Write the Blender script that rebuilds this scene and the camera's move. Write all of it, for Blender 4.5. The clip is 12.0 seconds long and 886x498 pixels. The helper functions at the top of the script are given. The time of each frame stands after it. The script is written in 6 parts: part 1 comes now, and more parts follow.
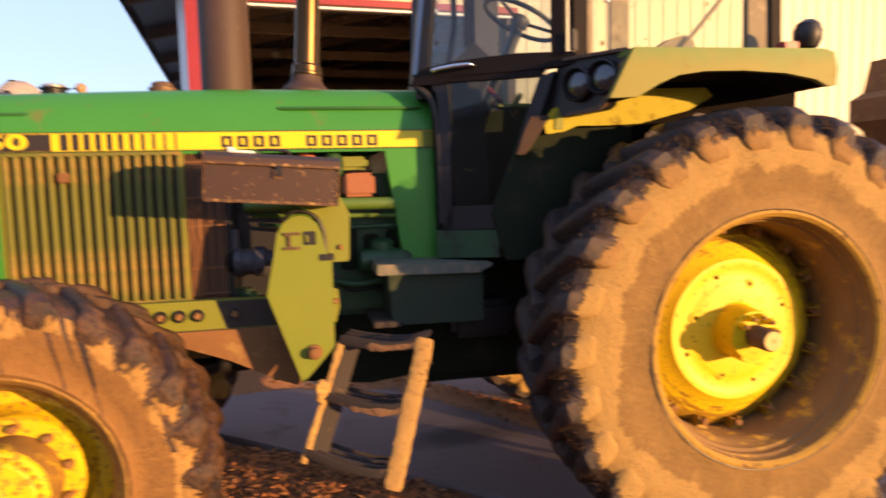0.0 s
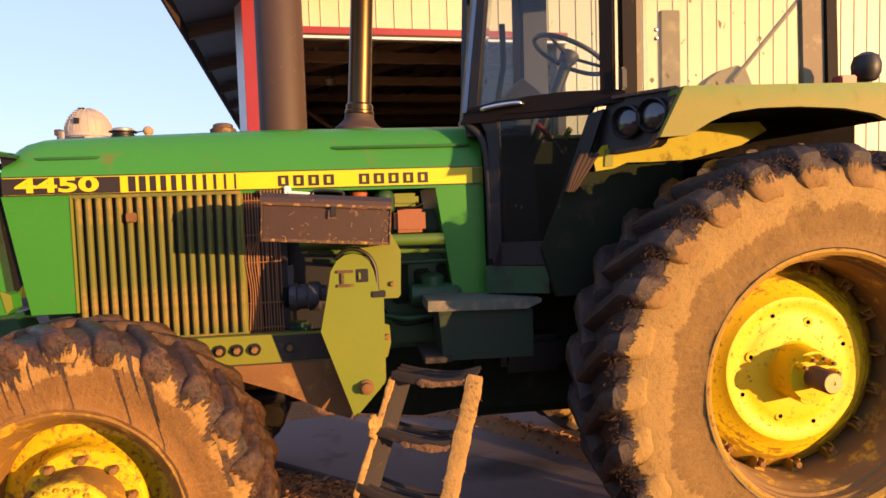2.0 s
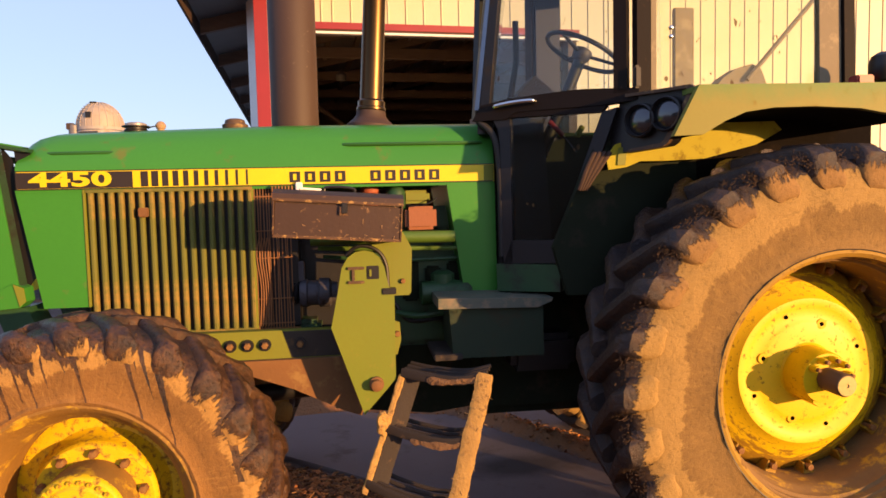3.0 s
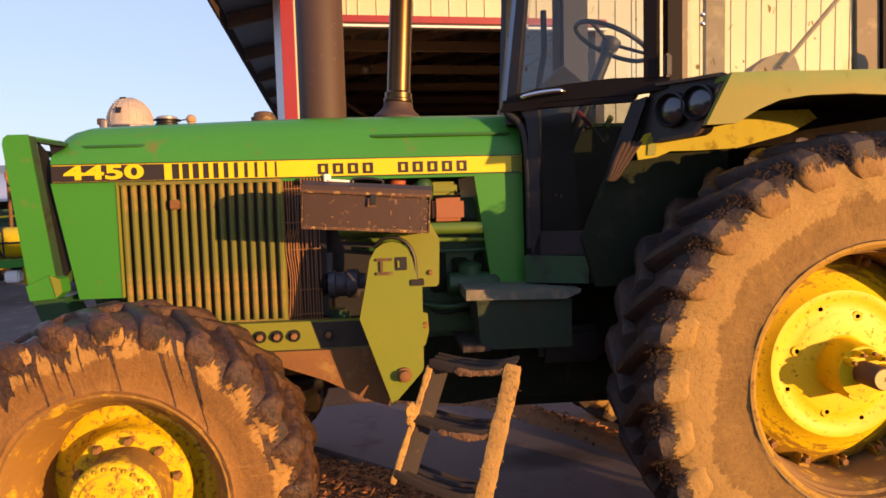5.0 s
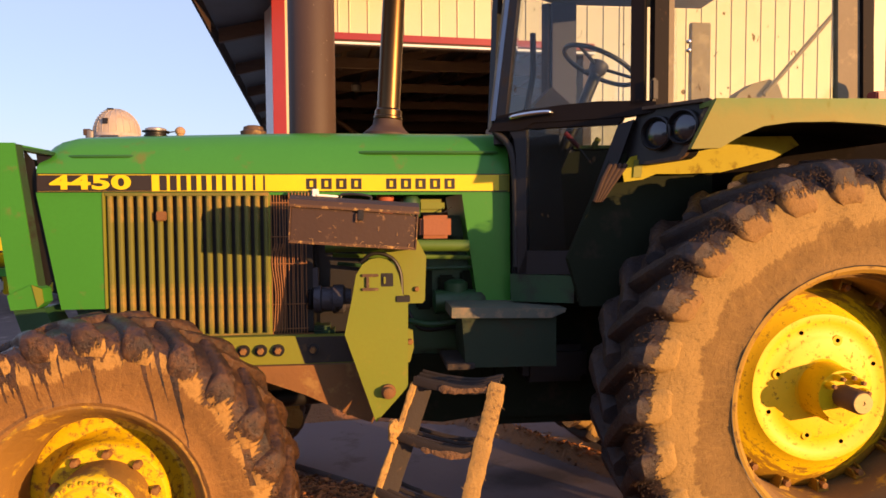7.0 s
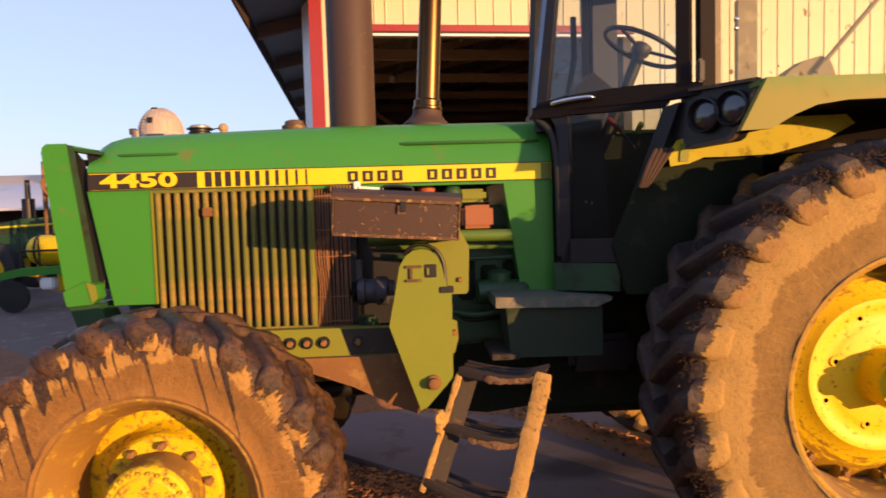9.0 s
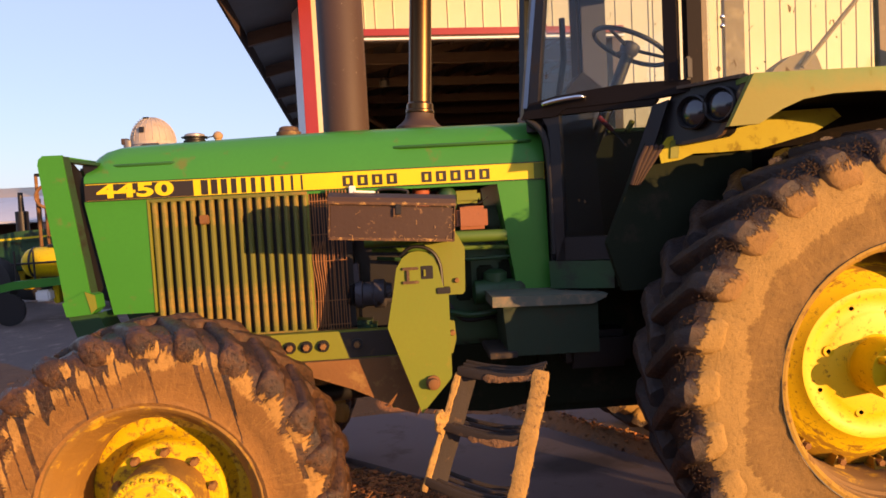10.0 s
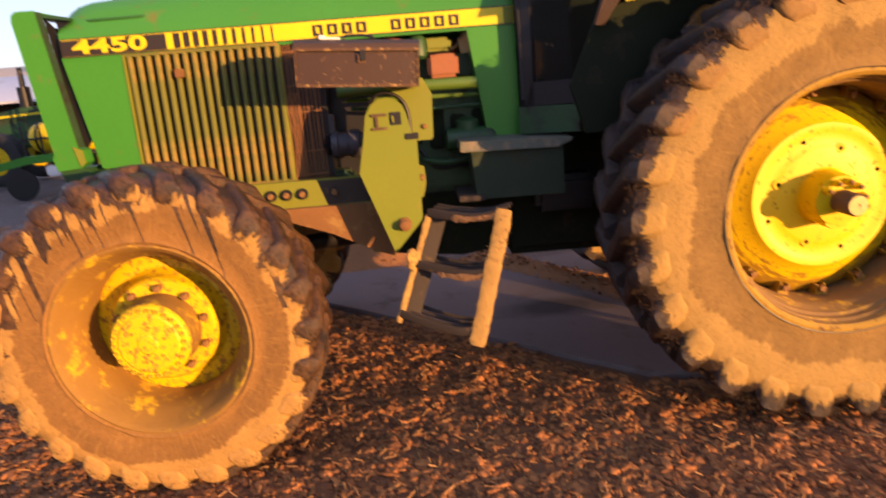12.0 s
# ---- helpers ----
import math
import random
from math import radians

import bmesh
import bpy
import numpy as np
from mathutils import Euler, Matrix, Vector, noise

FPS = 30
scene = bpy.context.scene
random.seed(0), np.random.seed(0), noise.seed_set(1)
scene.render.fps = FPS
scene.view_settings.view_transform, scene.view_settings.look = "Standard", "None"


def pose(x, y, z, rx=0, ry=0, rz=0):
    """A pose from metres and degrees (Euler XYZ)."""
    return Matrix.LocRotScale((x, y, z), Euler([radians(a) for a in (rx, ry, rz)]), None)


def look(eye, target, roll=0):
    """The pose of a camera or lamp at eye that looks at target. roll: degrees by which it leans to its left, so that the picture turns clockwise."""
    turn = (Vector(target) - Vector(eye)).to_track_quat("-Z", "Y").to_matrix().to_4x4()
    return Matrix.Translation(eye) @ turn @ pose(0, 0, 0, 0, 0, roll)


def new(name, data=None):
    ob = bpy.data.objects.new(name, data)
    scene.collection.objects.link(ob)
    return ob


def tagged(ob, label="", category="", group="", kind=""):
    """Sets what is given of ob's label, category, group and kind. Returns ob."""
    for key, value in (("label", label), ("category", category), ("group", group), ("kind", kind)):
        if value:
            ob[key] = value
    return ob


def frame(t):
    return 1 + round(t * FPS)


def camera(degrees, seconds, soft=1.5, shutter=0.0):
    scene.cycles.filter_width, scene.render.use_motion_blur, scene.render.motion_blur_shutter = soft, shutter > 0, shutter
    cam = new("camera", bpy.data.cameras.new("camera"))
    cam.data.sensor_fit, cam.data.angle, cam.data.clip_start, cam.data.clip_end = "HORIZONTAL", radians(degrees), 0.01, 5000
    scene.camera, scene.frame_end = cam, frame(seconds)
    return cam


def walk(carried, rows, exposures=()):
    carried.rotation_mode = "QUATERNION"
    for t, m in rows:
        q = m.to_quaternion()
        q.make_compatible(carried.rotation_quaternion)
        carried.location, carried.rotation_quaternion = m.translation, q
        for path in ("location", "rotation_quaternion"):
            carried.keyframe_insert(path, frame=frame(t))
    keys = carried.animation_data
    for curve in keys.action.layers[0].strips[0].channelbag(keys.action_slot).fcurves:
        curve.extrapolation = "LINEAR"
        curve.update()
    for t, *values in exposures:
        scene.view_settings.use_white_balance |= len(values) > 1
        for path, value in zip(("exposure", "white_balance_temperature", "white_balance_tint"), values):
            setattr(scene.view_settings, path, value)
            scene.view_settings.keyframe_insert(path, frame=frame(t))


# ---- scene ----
cam = camera(66.0, 12.0, 1.6, 0.5)
# seconds, eye, then yaw to the left of +y, pitch and roll
ROWS = [
    (0, -1.704, -3.372, 1.500, -11.86, -5.40, -1.47),
    (0.5, -1.713, -3.391, 1.567, -4.39, -4.92, -3.15),
    (1, -1.718, -3.391, 1.573, -4.24, -4.79, -2.44),
    (1.5, -1.710, -3.399, 1.579, -6.47, -4.24, -1.60),
    (2, -1.706, -3.401, 1.576, -7.69, -3.69, -1.83),
    (2.5, -1.711, -3.397, 1.582, -7.12, -3.80, -1.34),
    (4.5, -1.723, -3.391, 1.572, -6.10, -4.41, -2.02),
    (5, -1.728, -3.391, 1.574, -4.88, -4.51, -1.55),
    (5.5, -1.732, -3.393, 1.571, -5.34, -4.45, -0.45),
    (6, -1.734, -3.395, 1.580, -5.66, -3.31, -0.05),
    (6.5, -1.733, -3.402, 1.575, -6.06, -2.99, -0.24),
    (8.5, -1.733, -3.389, 1.567, -5.34, -3.14, -1.16),
    (9, -1.745, -3.385, 1.571, -2.77, -3.78, -1.64),
    (9.5, -1.756, -3.401, 1.575, -0.47, -2.50, -1.19),
    (10, -1.749, -3.415, 1.568, -3.17, -3.58, -3.04),
    (10.5, -1.739, -3.428, 1.564, -2.51, -4.14, -3.37),
    (11, -1.720, -3.438, 1.551, -1.45, -7.12, -2.42),
    (11.5, -1.635, -3.535, 1.525, -0.29, -10.75, -1.70),
    (11.7, -1.610, -3.552, 1.498, 1.05, -12.05, -4.30),
    (12, -1.573, -3.571, 1.458, -1.24, -14.12, -4.55),
]


def eye_pose(x, y, z, yaw, pitch, roll):
    a, b = radians(yaw), radians(pitch)
    ahead = Vector((-math.sin(a) * math.cos(b), math.cos(a) * math.cos(b), math.sin(b)))
    return look((x, y, z), Vector((x, y, z)) + ahead, roll)


walk(cam, [(t, eye_pose(*row)) for t, *row in ROWS],
     [(0.0, 1.12, 6500, 10), (1.5, 1.08, 6480, 10), (2.5, 0.95, 6550, 10), (4.5, 0.85, 6680, 12), (10.5, 0.87, 6750, 14), (11.2, 0.90, 6850, 15), (12.0, 1.12, 6900, 15)])

# ---- light: a low sun behind the camera's right shoulder, and the evening sky ----
SUN_DIR = Vector((0.692, -0.721, 0.092)).normalized()
world = bpy.data.worlds.new("sky")
scene.world = world
world.use_nodes = True
wn = world.node_tree.nodes
sky = wn.new("ShaderNodeTexSky")
sky.sky_type = "NISHITA"
sky.sun_disc = False
sky.sun_elevation = math.asin(SUN_DIR.z)
sky.sun_rotation = math.atan2(SUN_DIR.x, SUN_DIR.y)
sky.air_density, sky.dust_density, sky.ozone_density = 1.0, 0.6, 2.0
wn["Background"].inputs["Strength"].default_value = 0.15
# thin high haze pales the sky evenly
haze = wn.new("ShaderNodeMix")
haze.data_type = "RGBA"
haze.inputs[0].default_value = 0.55
haze.inputs[7].default_value = (2.62, 3.00, 4.95, 1.0)
world.node_tree.links.new(sky.outputs[0], haze.inputs[6])
world.node_tree.links.new(haze.outputs[2], wn["Background"].inputs["Color"])
sun_data = bpy.data.lights.new("sun", "SUN")
sun_data.energy, sun_data.angle, sun_data.color = 5.0, radians(0.6), (1.0, 0.542, 0.215)
sun = new("sun", sun_data)
sun.matrix_world = look(SUN_DIR * 40, (0, 0, 0))


# ---- materials ----
def material(name, base, rough=0.6, metal=0.0, dark=None, scale=4.0, fine=60.0, bump=0.15, dirt=None, dirt_amount=0.35,
             dirt_scale=5.0, coat=0.0, stretch=(1, 1, 1), bump_dist=0.004, dirt_rough=0.95, spread=0.12, grain_dark=0.82):
    """A worn surface: a base colour that drifts towards dark, fine grain, and dirt in patches."""
    m = bpy.data.materials.new(name)
    m.use_nodes = True
    nt = m.node_tree
    bsdf = nt.nodes["Principled BSDF"]
    link = nt.links.new
    tc = nt.nodes.new("ShaderNodeTexCoord")
    mp = nt.nodes.new("ShaderNodeMapping")
    mp.inputs["Scale"].default_value = stretch
    link(tc.outputs["Object"], mp.inputs["Vector"])

    def noise_at(s, detail=5.0, rough_=0.6):
        n = nt.nodes.new("ShaderNodeTexNoise")
        n.inputs["Scale"].default_value, n.inputs["Detail"].default_value, n.inputs["Roughness"].default_value = s, detail, rough_
        link(mp.outputs[0], n.inputs["Vector"])
        return n.outputs["Fac"]

    def ramp(src, lo, hi):
        r = nt.nodes.new("ShaderNodeMapRange")
        r.inputs["From Min"].default_value, r.inputs["From Max"].default_value = lo, hi
        link(src, r.inputs["Value"])
        return r.outputs[0]

    def mix(fac, a, b):
        x = nt.nodes.new("ShaderNodeMix")
        x.data_type = "RGBA"
        for socket, value in ((x.inputs[0], fac), (x.inputs[6], a), (x.inputs[7], b)):
            if isinstance(value, tuple):
                socket.default_value = (*value, 1.0)
            else:
                link(value, socket)
        return x.outputs[2]

    dark = dark or tuple(c * 0.72 for c in base)
    large, grain = noise_at(scale), noise_at(fine, 4.0)
    colour = mix(ramp(large, 0.35, 0.68), dark, base)
    colour = mix(ramp(grain, 0.2, 0.2 + 1.0 / max(spread, 0.01) * 0.12), tuple(c * grain_dark for c in base), colour)
    rough_out = None
    if dirt:
        mask = ramp(noise_at(dirt_scale, 9.0, 0.68), 0.66 - 0.36 * dirt_amount, 0.78 - 0.36 * dirt_amount)
        colour = mix(mask, colour, dirt)
        r = nt.nodes.new("ShaderNodeMapRange")
        r.inputs["To Min"].default_value, r.inputs["To Max"].default_value = rough, dirt_rough
        link(mask, r.inputs["Value"])
        rough_out = r.outputs[0]
    link(colour, bsdf.inputs["Base Color"])
    if rough_out:
        link(rough_out, bsdf.inputs["Roughness"])
    else:
        bsdf.inputs["Roughness"].default_value = rough
    bsdf.inputs["Metallic"].default_value = metal
    bsdf.inputs["Coat Weight"].default_value = coat
    bsdf.inputs["Coat Roughness"].default_value = 0.15
    if bump:
        b = nt.nodes.new("ShaderNodeBump")
        b.inputs["Strength"].default_value, b.inputs["Distance"].default_value = bump, bump_dist
        both = nt.nodes.new("ShaderNodeMath")
        link(large, both.inputs[0])
        link(grain, both.inputs[1])
        link(both.outputs[0], b.inputs["Height"])
        link(b.outputs[0], bsdf.inputs["Normal"])
    return m


GREEN = material("green paint", (0.048, 0.245, 0.030), 0.42, dark=(0.040, 0.205, 0.026), scale=2.2, bump=0.04, dirt=(0.105, 0.15, 0.035), dirt_amount=0.17, dirt_scale=9.0, coat=0.12)
GREEN.node_tree.nodes["Principled BSDF"].inputs["Specular IOR Level"].default_value = 0.3
FADED = material("faded green paint", (0.195, 0.205, 0.014), 0.62, dark=(0.130, 0.19, 0.014), scale=2.2, bump=0.1, dirt=(0.25, 0.19, 0.03), dirt_amount=0.18, dirt_scale=9)
LOUVRE = material("shadowy green paint", (0.022, 0.120, 0.016), 0.55, bump=0.04)
# near-black that stands for the deep shade beneath the fenders
SHADE_BLACK = material("near-black for fender shade", (0.008, 0.006, 0.005), 0.95, dark=(0.005, 0.004, 0.003), bump=0.4, dirt=(0.016, 0.011, 0.008), dirt_amount=0.3)
SHADE_BLACK.node_tree.nodes["Principled BSDF"].inputs["Specular IOR Level"].default_value = 0.1
# dark brown for the shadowed stretch of the loader rail
SHADE_BROWN = material("dark brown for rail shade", (0.050, 0.036, 0.026), 0.8, dark=(0.030, 0.022, 0.017), bump=0.3, dirt=(0.10, 0.06, 0.03), dirt_amount=0.25, dirt_scale=18)
OLIVE = material("dusty green pipe paint", (0.085, 0.165, 0.018), 0.55, dark=(0.055, 0.12, 0.015), bump=0.08, dirt=(0.15, 0.13, 0.03), dirt_amount=0.25, dirt_scale=10)
DEEP_GREEN = material("oily green paint", (0.021, 0.076, 0.024), 0.5, dark=(0.012, 0.042, 0.015), bump=0.1, dirt=(0.03, 0.028, 0.02), dirt_amount=0.4)
YELLOW = material("yellow paint", (0.84, 0.60, 0.002), 0.5, dark=(0.72, 0.48, 0.003), bump=0.15, dirt=(0.20, 0.115, 0.012), dirt_amount=0.26, dirt_scale=30, grain_dark=0.7)
# yellow for the stretch of inner fender wall that catches the sun
SUNLIT_YELLOW = material("yellow of the sunlit wall", (0.40, 0.345, 0.005), 0.75, dark=(0.31, 0.28, 0.006), bump=0.1, dirt=(0.17, 0.12, 0.012), dirt_amount=0.3, dirt_scale=14)
# dirty green with the shade under the tractor mixed into its colour
SHADED_GREEN = material("dirty green darkened for shade", (0.020, 0.026, 0.015), 0.9, dark=(0.014, 0.018, 0.012), bump=0.15, dirt=(0.035, 0.030, 0.02), dirt_amount=0.3, dirt_scale=6)
YELLOW.node_tree.nodes["Principled BSDF"].inputs["Specular IOR Level"].default_value = 0.3
SHADED_GREEN.node_tree.nodes["Principled BSDF"].inputs["Specular IOR Level"].default_value = 0.1
STRIPE_YELLOW = material("yellow decal", (0.82, 0.64, 0.008), 0.4, bump=0.02)
STRIPE_BLACK = material("black decal", (0.03, 0.022, 0.018), 0.45, bump=0.02)
BLACK = material("black paint", (0.009, 0.008, 0.009), 0.5, bump=0.06, dirt=(0.028, 0.02, 0.016), dirt_amount=0.2)
RIM_TAN = material("scuffed brown edge", (0.10, 0.055, 0.028), 0.7, dark=(0.05, 0.03, 0.018), bump=0.2, dirt=(0.3, 0.2, 0.08), dirt_amount=0.3, dirt_scale=25)
CAP_METAL = material("pale dented metal", (0.40, 0.36, 0.33), 0.45, metal=0.5, bump=0.15)
CAP_TAN = material("tan rubber", (0.42, 0.27, 0.15), 0.8, dark=(0.3, 0.18, 0.10), bump=0.2)
# near-black for the darkness inside holes
HOLE_DARK = material("dark hollow", (0.004, 0.003, 0.003), 1.0, bump=0.0)
HOLE_DARK.node_tree.nodes["Principled BSDF"].inputs["Specular IOR Level"].default_value = 0.0
RUBBER = material("black rubber", (0.02, 0.019, 0.019), 0.7, bump=0.1)
RUST = material("rusty steel", (0.23, 0.105, 0.032), 0.85, dark=(0.07, 0.035, 0.017), bump=0.4, dirt=(0.26, 0.15, 0.05), dirt_amount=0.3, dirt_scale=9)
BROWN_STEEL = material("heat-browned steel", (0.062, 0.034, 0.021), 0.66, dark=(0.044, 0.024, 0.016), bump=0.14, dirt=(0.34, 0.27, 0.20), dirt_amount=0.03, dirt_scale=42)
DARK_PIPE = material("dark polished pipe", (0.125, 0.078, 0.038), 0.36, metal=1.0, dark=(0.085, 0.055, 0.030), bump=0.04)
GREY_METAL = material("dull grey casting", (0.085, 0.08, 0.095), 0.55, metal=0.4, bump=0.2, dirt=(0.05, 0.035, 0.025), dirt_amount=0.3, dirt_scale=20)
CHROME = material("chrome", (0.75, 0.75, 0.76), 0.15, metal=1.0, bump=0.0)
SIDING = material("cream steel siding", (0.66, 0.60, 0.42), 0.5, dark=(0.61, 0.55, 0.37), bump=0.03, dirt=(0.5, 0.4, 0.25), dirt_amount=0.05)
RED_TRIM = material("red steel trim", (0.30, 0.020, 0.028), 0.45, bump=0.02)
WHITE_TRIM = material("white steel trim", (0.86, 0.86, 0.85), 0.45, bump=0.02)
DARK_WOOD = material("dark old timber", (0.23, 0.155, 0.115), 0.85, dark=(0.095, 0.065, 0.05), bump=0.3, stretch=(1, 6, 6))
GALV = material("dull galvanised steel", (0.22, 0.21, 0.21), 0.55, metal=0.4, bump=0.05)
CONCRETE = material("weathered concrete", (0.46, 0.40, 0.34), 0.9, bump=0.3, dirt=(0.3, 0.24, 0.18), dirt_amount=0.3, scale=0.6, dirt_scale=0.9, fine=8)


def kit(m):
    """Short-hands for wiring a material's nodes."""
    nt = m.node_tree
    link = nt.links.new

    def feed(socket, value):
        if isinstance(value, (int, float)):
            socket.default_value = value
        elif isinstance(value, tuple):
            socket.default_value = (*value, 1.0) if len(socket.default_value) == 4 else value
        else:
            link(value, socket)

    def calc(op, a, b=0.0):
        n = nt.nodes.new("ShaderNodeMath")
        n.operation = op
        feed(n.inputs[0], a)
        feed(n.inputs[1], b)
        return n.outputs[0]

    def noise_of(vector, scale, detail=5.0, rough=0.6):
        n = nt.nodes.new("ShaderNodeTexNoise")
        n.inputs["Scale"].default_value, n.inputs["Detail"].default_value, n.inputs["Roughness"].default_value = scale, detail, rough
        link(vector, n.inputs["Vector"])
        return n.outputs["Fac"]

    def ramp(src, lo, hi, to0=0.0, to1=1.0):
        r = nt.nodes.new("ShaderNodeMapRange")
        for key, v in (("From Min", lo), ("From Max", hi), ("To Min", to0), ("To Max", to1)):
            feed(r.inputs[key], v)
        feed(r.inputs["Value"], src)
        return r.outputs[0]

    def mix(fac, a, b):
        x = nt.nodes.new("ShaderNodeMix")
        x.data_type = "RGBA"
        for socket, value in ((x.inputs[0], fac), (x.inputs[6], a), (x.inputs[7], b)):
            feed(socket, value)
        return x.outputs[2]

    def xyz(a, b, c=0.0):
        n = nt.nodes.new("ShaderNodeCombineXYZ")
        for socket, value in zip(n.inputs, (a, b, c)):
            feed(socket, value)
        return n.outputs[0]

    return nt, link, calc, noise_of, ramp, mix, xyz


# ---- building helpers ----
def mesh_of(name, bm, mat, smooth=True):
    bmesh.ops.recalc_face_normals(bm, faces=bm.faces)
    me = bpy.data.meshes.new(name)
    bm.to_mesh(me)
    bm.free()
    for m in mat if isinstance(mat, (list, tuple)) else [mat]:
        me.materials.append(m)
    if smooth:
        me.shade_smooth()
        me.set_sharp_from_angle(angle=radians(38))
    return me


def part(name, bm, mat, parent=None, label="", at=None, smooth=True):
    """Links a bmesh as one mesh object, under a thing or a part where one is given."""
    ob = new(name, mesh_of(name, bm, mat, smooth))
    if at is not None:
        ob.matrix_basis = at
    if parent:
        ob.parent = parent
    if label:
        tagged(ob, label)
    return ob


def thing(name, label, category, at=(0, 0, 0), group="", kind=""):
    ob = new(name)
    ob.location = at
    ob.empty_display_size = 0.1
    return tagged(ob, label, category, group, kind)


def bevel(bm, width, segments=2):
    if width > 0:
        bmesh.ops.bevel(bm, geom=[e for e in bm.edges if e.is_manifold and e.calc_face_angle(0) > 0.6], offset=width, segments=segments, affect="EDGES", clamp_overlap=True)
    return bm


def box(cx, cy, cz, sx, sy, sz, w=0.004, bm=None):
    out = bmesh.new()
    bmesh.ops.create_cube(out, size=1.0, matrix=Matrix.Translation((cx, cy, cz)) @ Matrix.Diagonal((sx, sy, sz, 1)))
    bevel(out, min(w, sx * 0.3, sy * 0.3, sz * 0.3))
    return join(bm, out)


def join(bm, other):
    """Adds other to bm (or returns it where there is none yet)."""
    if bm is None:
        return other
    me = bpy.data.meshes.new("join")
    other.to_mesh(me)
    other.free()
    bm.from_mesh(me)
    bpy.data.meshes.remove(me)
    return bm


def span(x0, x1, y0, y1, z0, z1, w=0.004, bm=None):
    return box((x0 + x1) / 2, (y0 + y1) / 2, (z0 + z1) / 2, abs(x1 - x0), abs(y1 - y0), abs(z1 - z0), w, bm)


def prism(outline, y0, y1, w=0.004, bm=None, axis="y"):
    """A plate with an outline in x and z (or, axis x, in y and z; axis z, in x and y), from y0 to y1."""
    out = bmesh.new()

    def lay(a, b, d):
        return (a, d, b) if axis == "y" else (d, a, b) if axis == "x" else (a, b, d)

    low = [out.verts.new(lay(a, b, y0)) for a, b in outline]
    high = [out.verts.new(lay(a, b, y1)) for a, b in outline]
    out.faces.new(low)
    out.faces.new(high[::-1])
    for i in range(len(outline)):
        j = (i + 1) % len(outline)
        out.faces.new((low[i], high[i], high[j], low[j]))
    bevel(out, w)
    return join(bm, out)


def turned(profile, steps=48, bm=None, centre=(0, 0, 0), axis="y", closed=False):
    """A body of revolution: profile of (place along the axis, radius)."""
    out = bmesh.new()
    rings = []
    for a, r in profile:
        ring = []
        for i in range(steps):
            c, s = math.cos(2 * math.pi * i / steps), math.sin(2 * math.pi * i / steps)
            p = (r * c, a, r * s) if axis == "y" else (r * c, r * s, a) if axis == "z" else (a, r * c, r * s)
            ring.append(out.verts.new(Vector(p) + Vector(centre)))
        rings.append(ring)
    pairs = list(zip(rings, rings[1:])) + ([(rings[-1], rings[0])] if closed else [])
    for a, b in pairs:
        for i in range(steps):
            j = (i + 1) % steps
            out.faces.new((a[i], a[j], b[j], b[i]))
    if not closed:
        out.faces.new(rings[0])
        out.faces.new(rings[-1][::-1])
    return join(bm, out)


def tube(path, r, sides=10, bm=None, radii=None):
    """A round bar along a path of points."""
    out = bmesh.new()
    pts = [Vector(p) for p in path]
    rings = []
    up = None
    for i, p in enumerate(pts):
        way = (pts[min(i + 1, len(pts) - 1)] - pts[max(i - 1, 0)]).normalized()
        if up is None:
            up = way.orthogonal().normalized()
        up = (up - way * up.dot(way)).normalized()
        side = way.cross(up)
        rr = radii[i] if radii else r
        rings.append([out.verts.new(p + (up * math.cos(2 * math.pi * k / sides) + side * math.sin(2 * math.pi * k / sides)) * rr) for k in range(sides)])
    for a, b in zip(rings, rings[1:]):
        for k in range(sides):
            m = (k + 1) % sides
            out.faces.new((a[k], a[m], b[m], b[k]))
    out.faces.new(rings[0][::-1])
    out.faces.new(rings[-1])
    return join(bm, out)


def arc(points, n=8):
    """A smooth path (Catmull-Rom) through points."""
    p = [Vector(q) for q in points]
    p = [p[0] * 2 - p[1], *p, p[-1] * 2 - p[-2]]
    out = []
    for a, b, c, d in zip(p, p[1:], p[2:], p[3:]):
        for i in range(n):
            t = i / n
            out.append(0.5 * (2 * b + (c - a) * t + (2 * a - 5 * b + 4 * c - d) * t * t + (3 * b - a - 3 * c + d) * t ** 3))
    return out + [p[-2]]


# ---- ground ----
def mulch(x, y):
    """How far a place lies inside the littered ground before the tractor (metres, below zero outside)."""
    edge = 0.12 - 0.95 * (x + 1.3) if x < -0.55 else -0.59 - 0.25 * (x + 0.55)
    return edge - y + 0.10 * noise.noise(Vector((x * 2.3, y * 2.3, 6.0))) + 0.05 * noise.noise(Vector((x * 8, y * 8, 7.0)))


def windrow(x):
    """Middle line of the low ridge of straw beyond the tractor's belly."""
    return min(1.60 - 1.60 * (x + 1.0), 1.76)


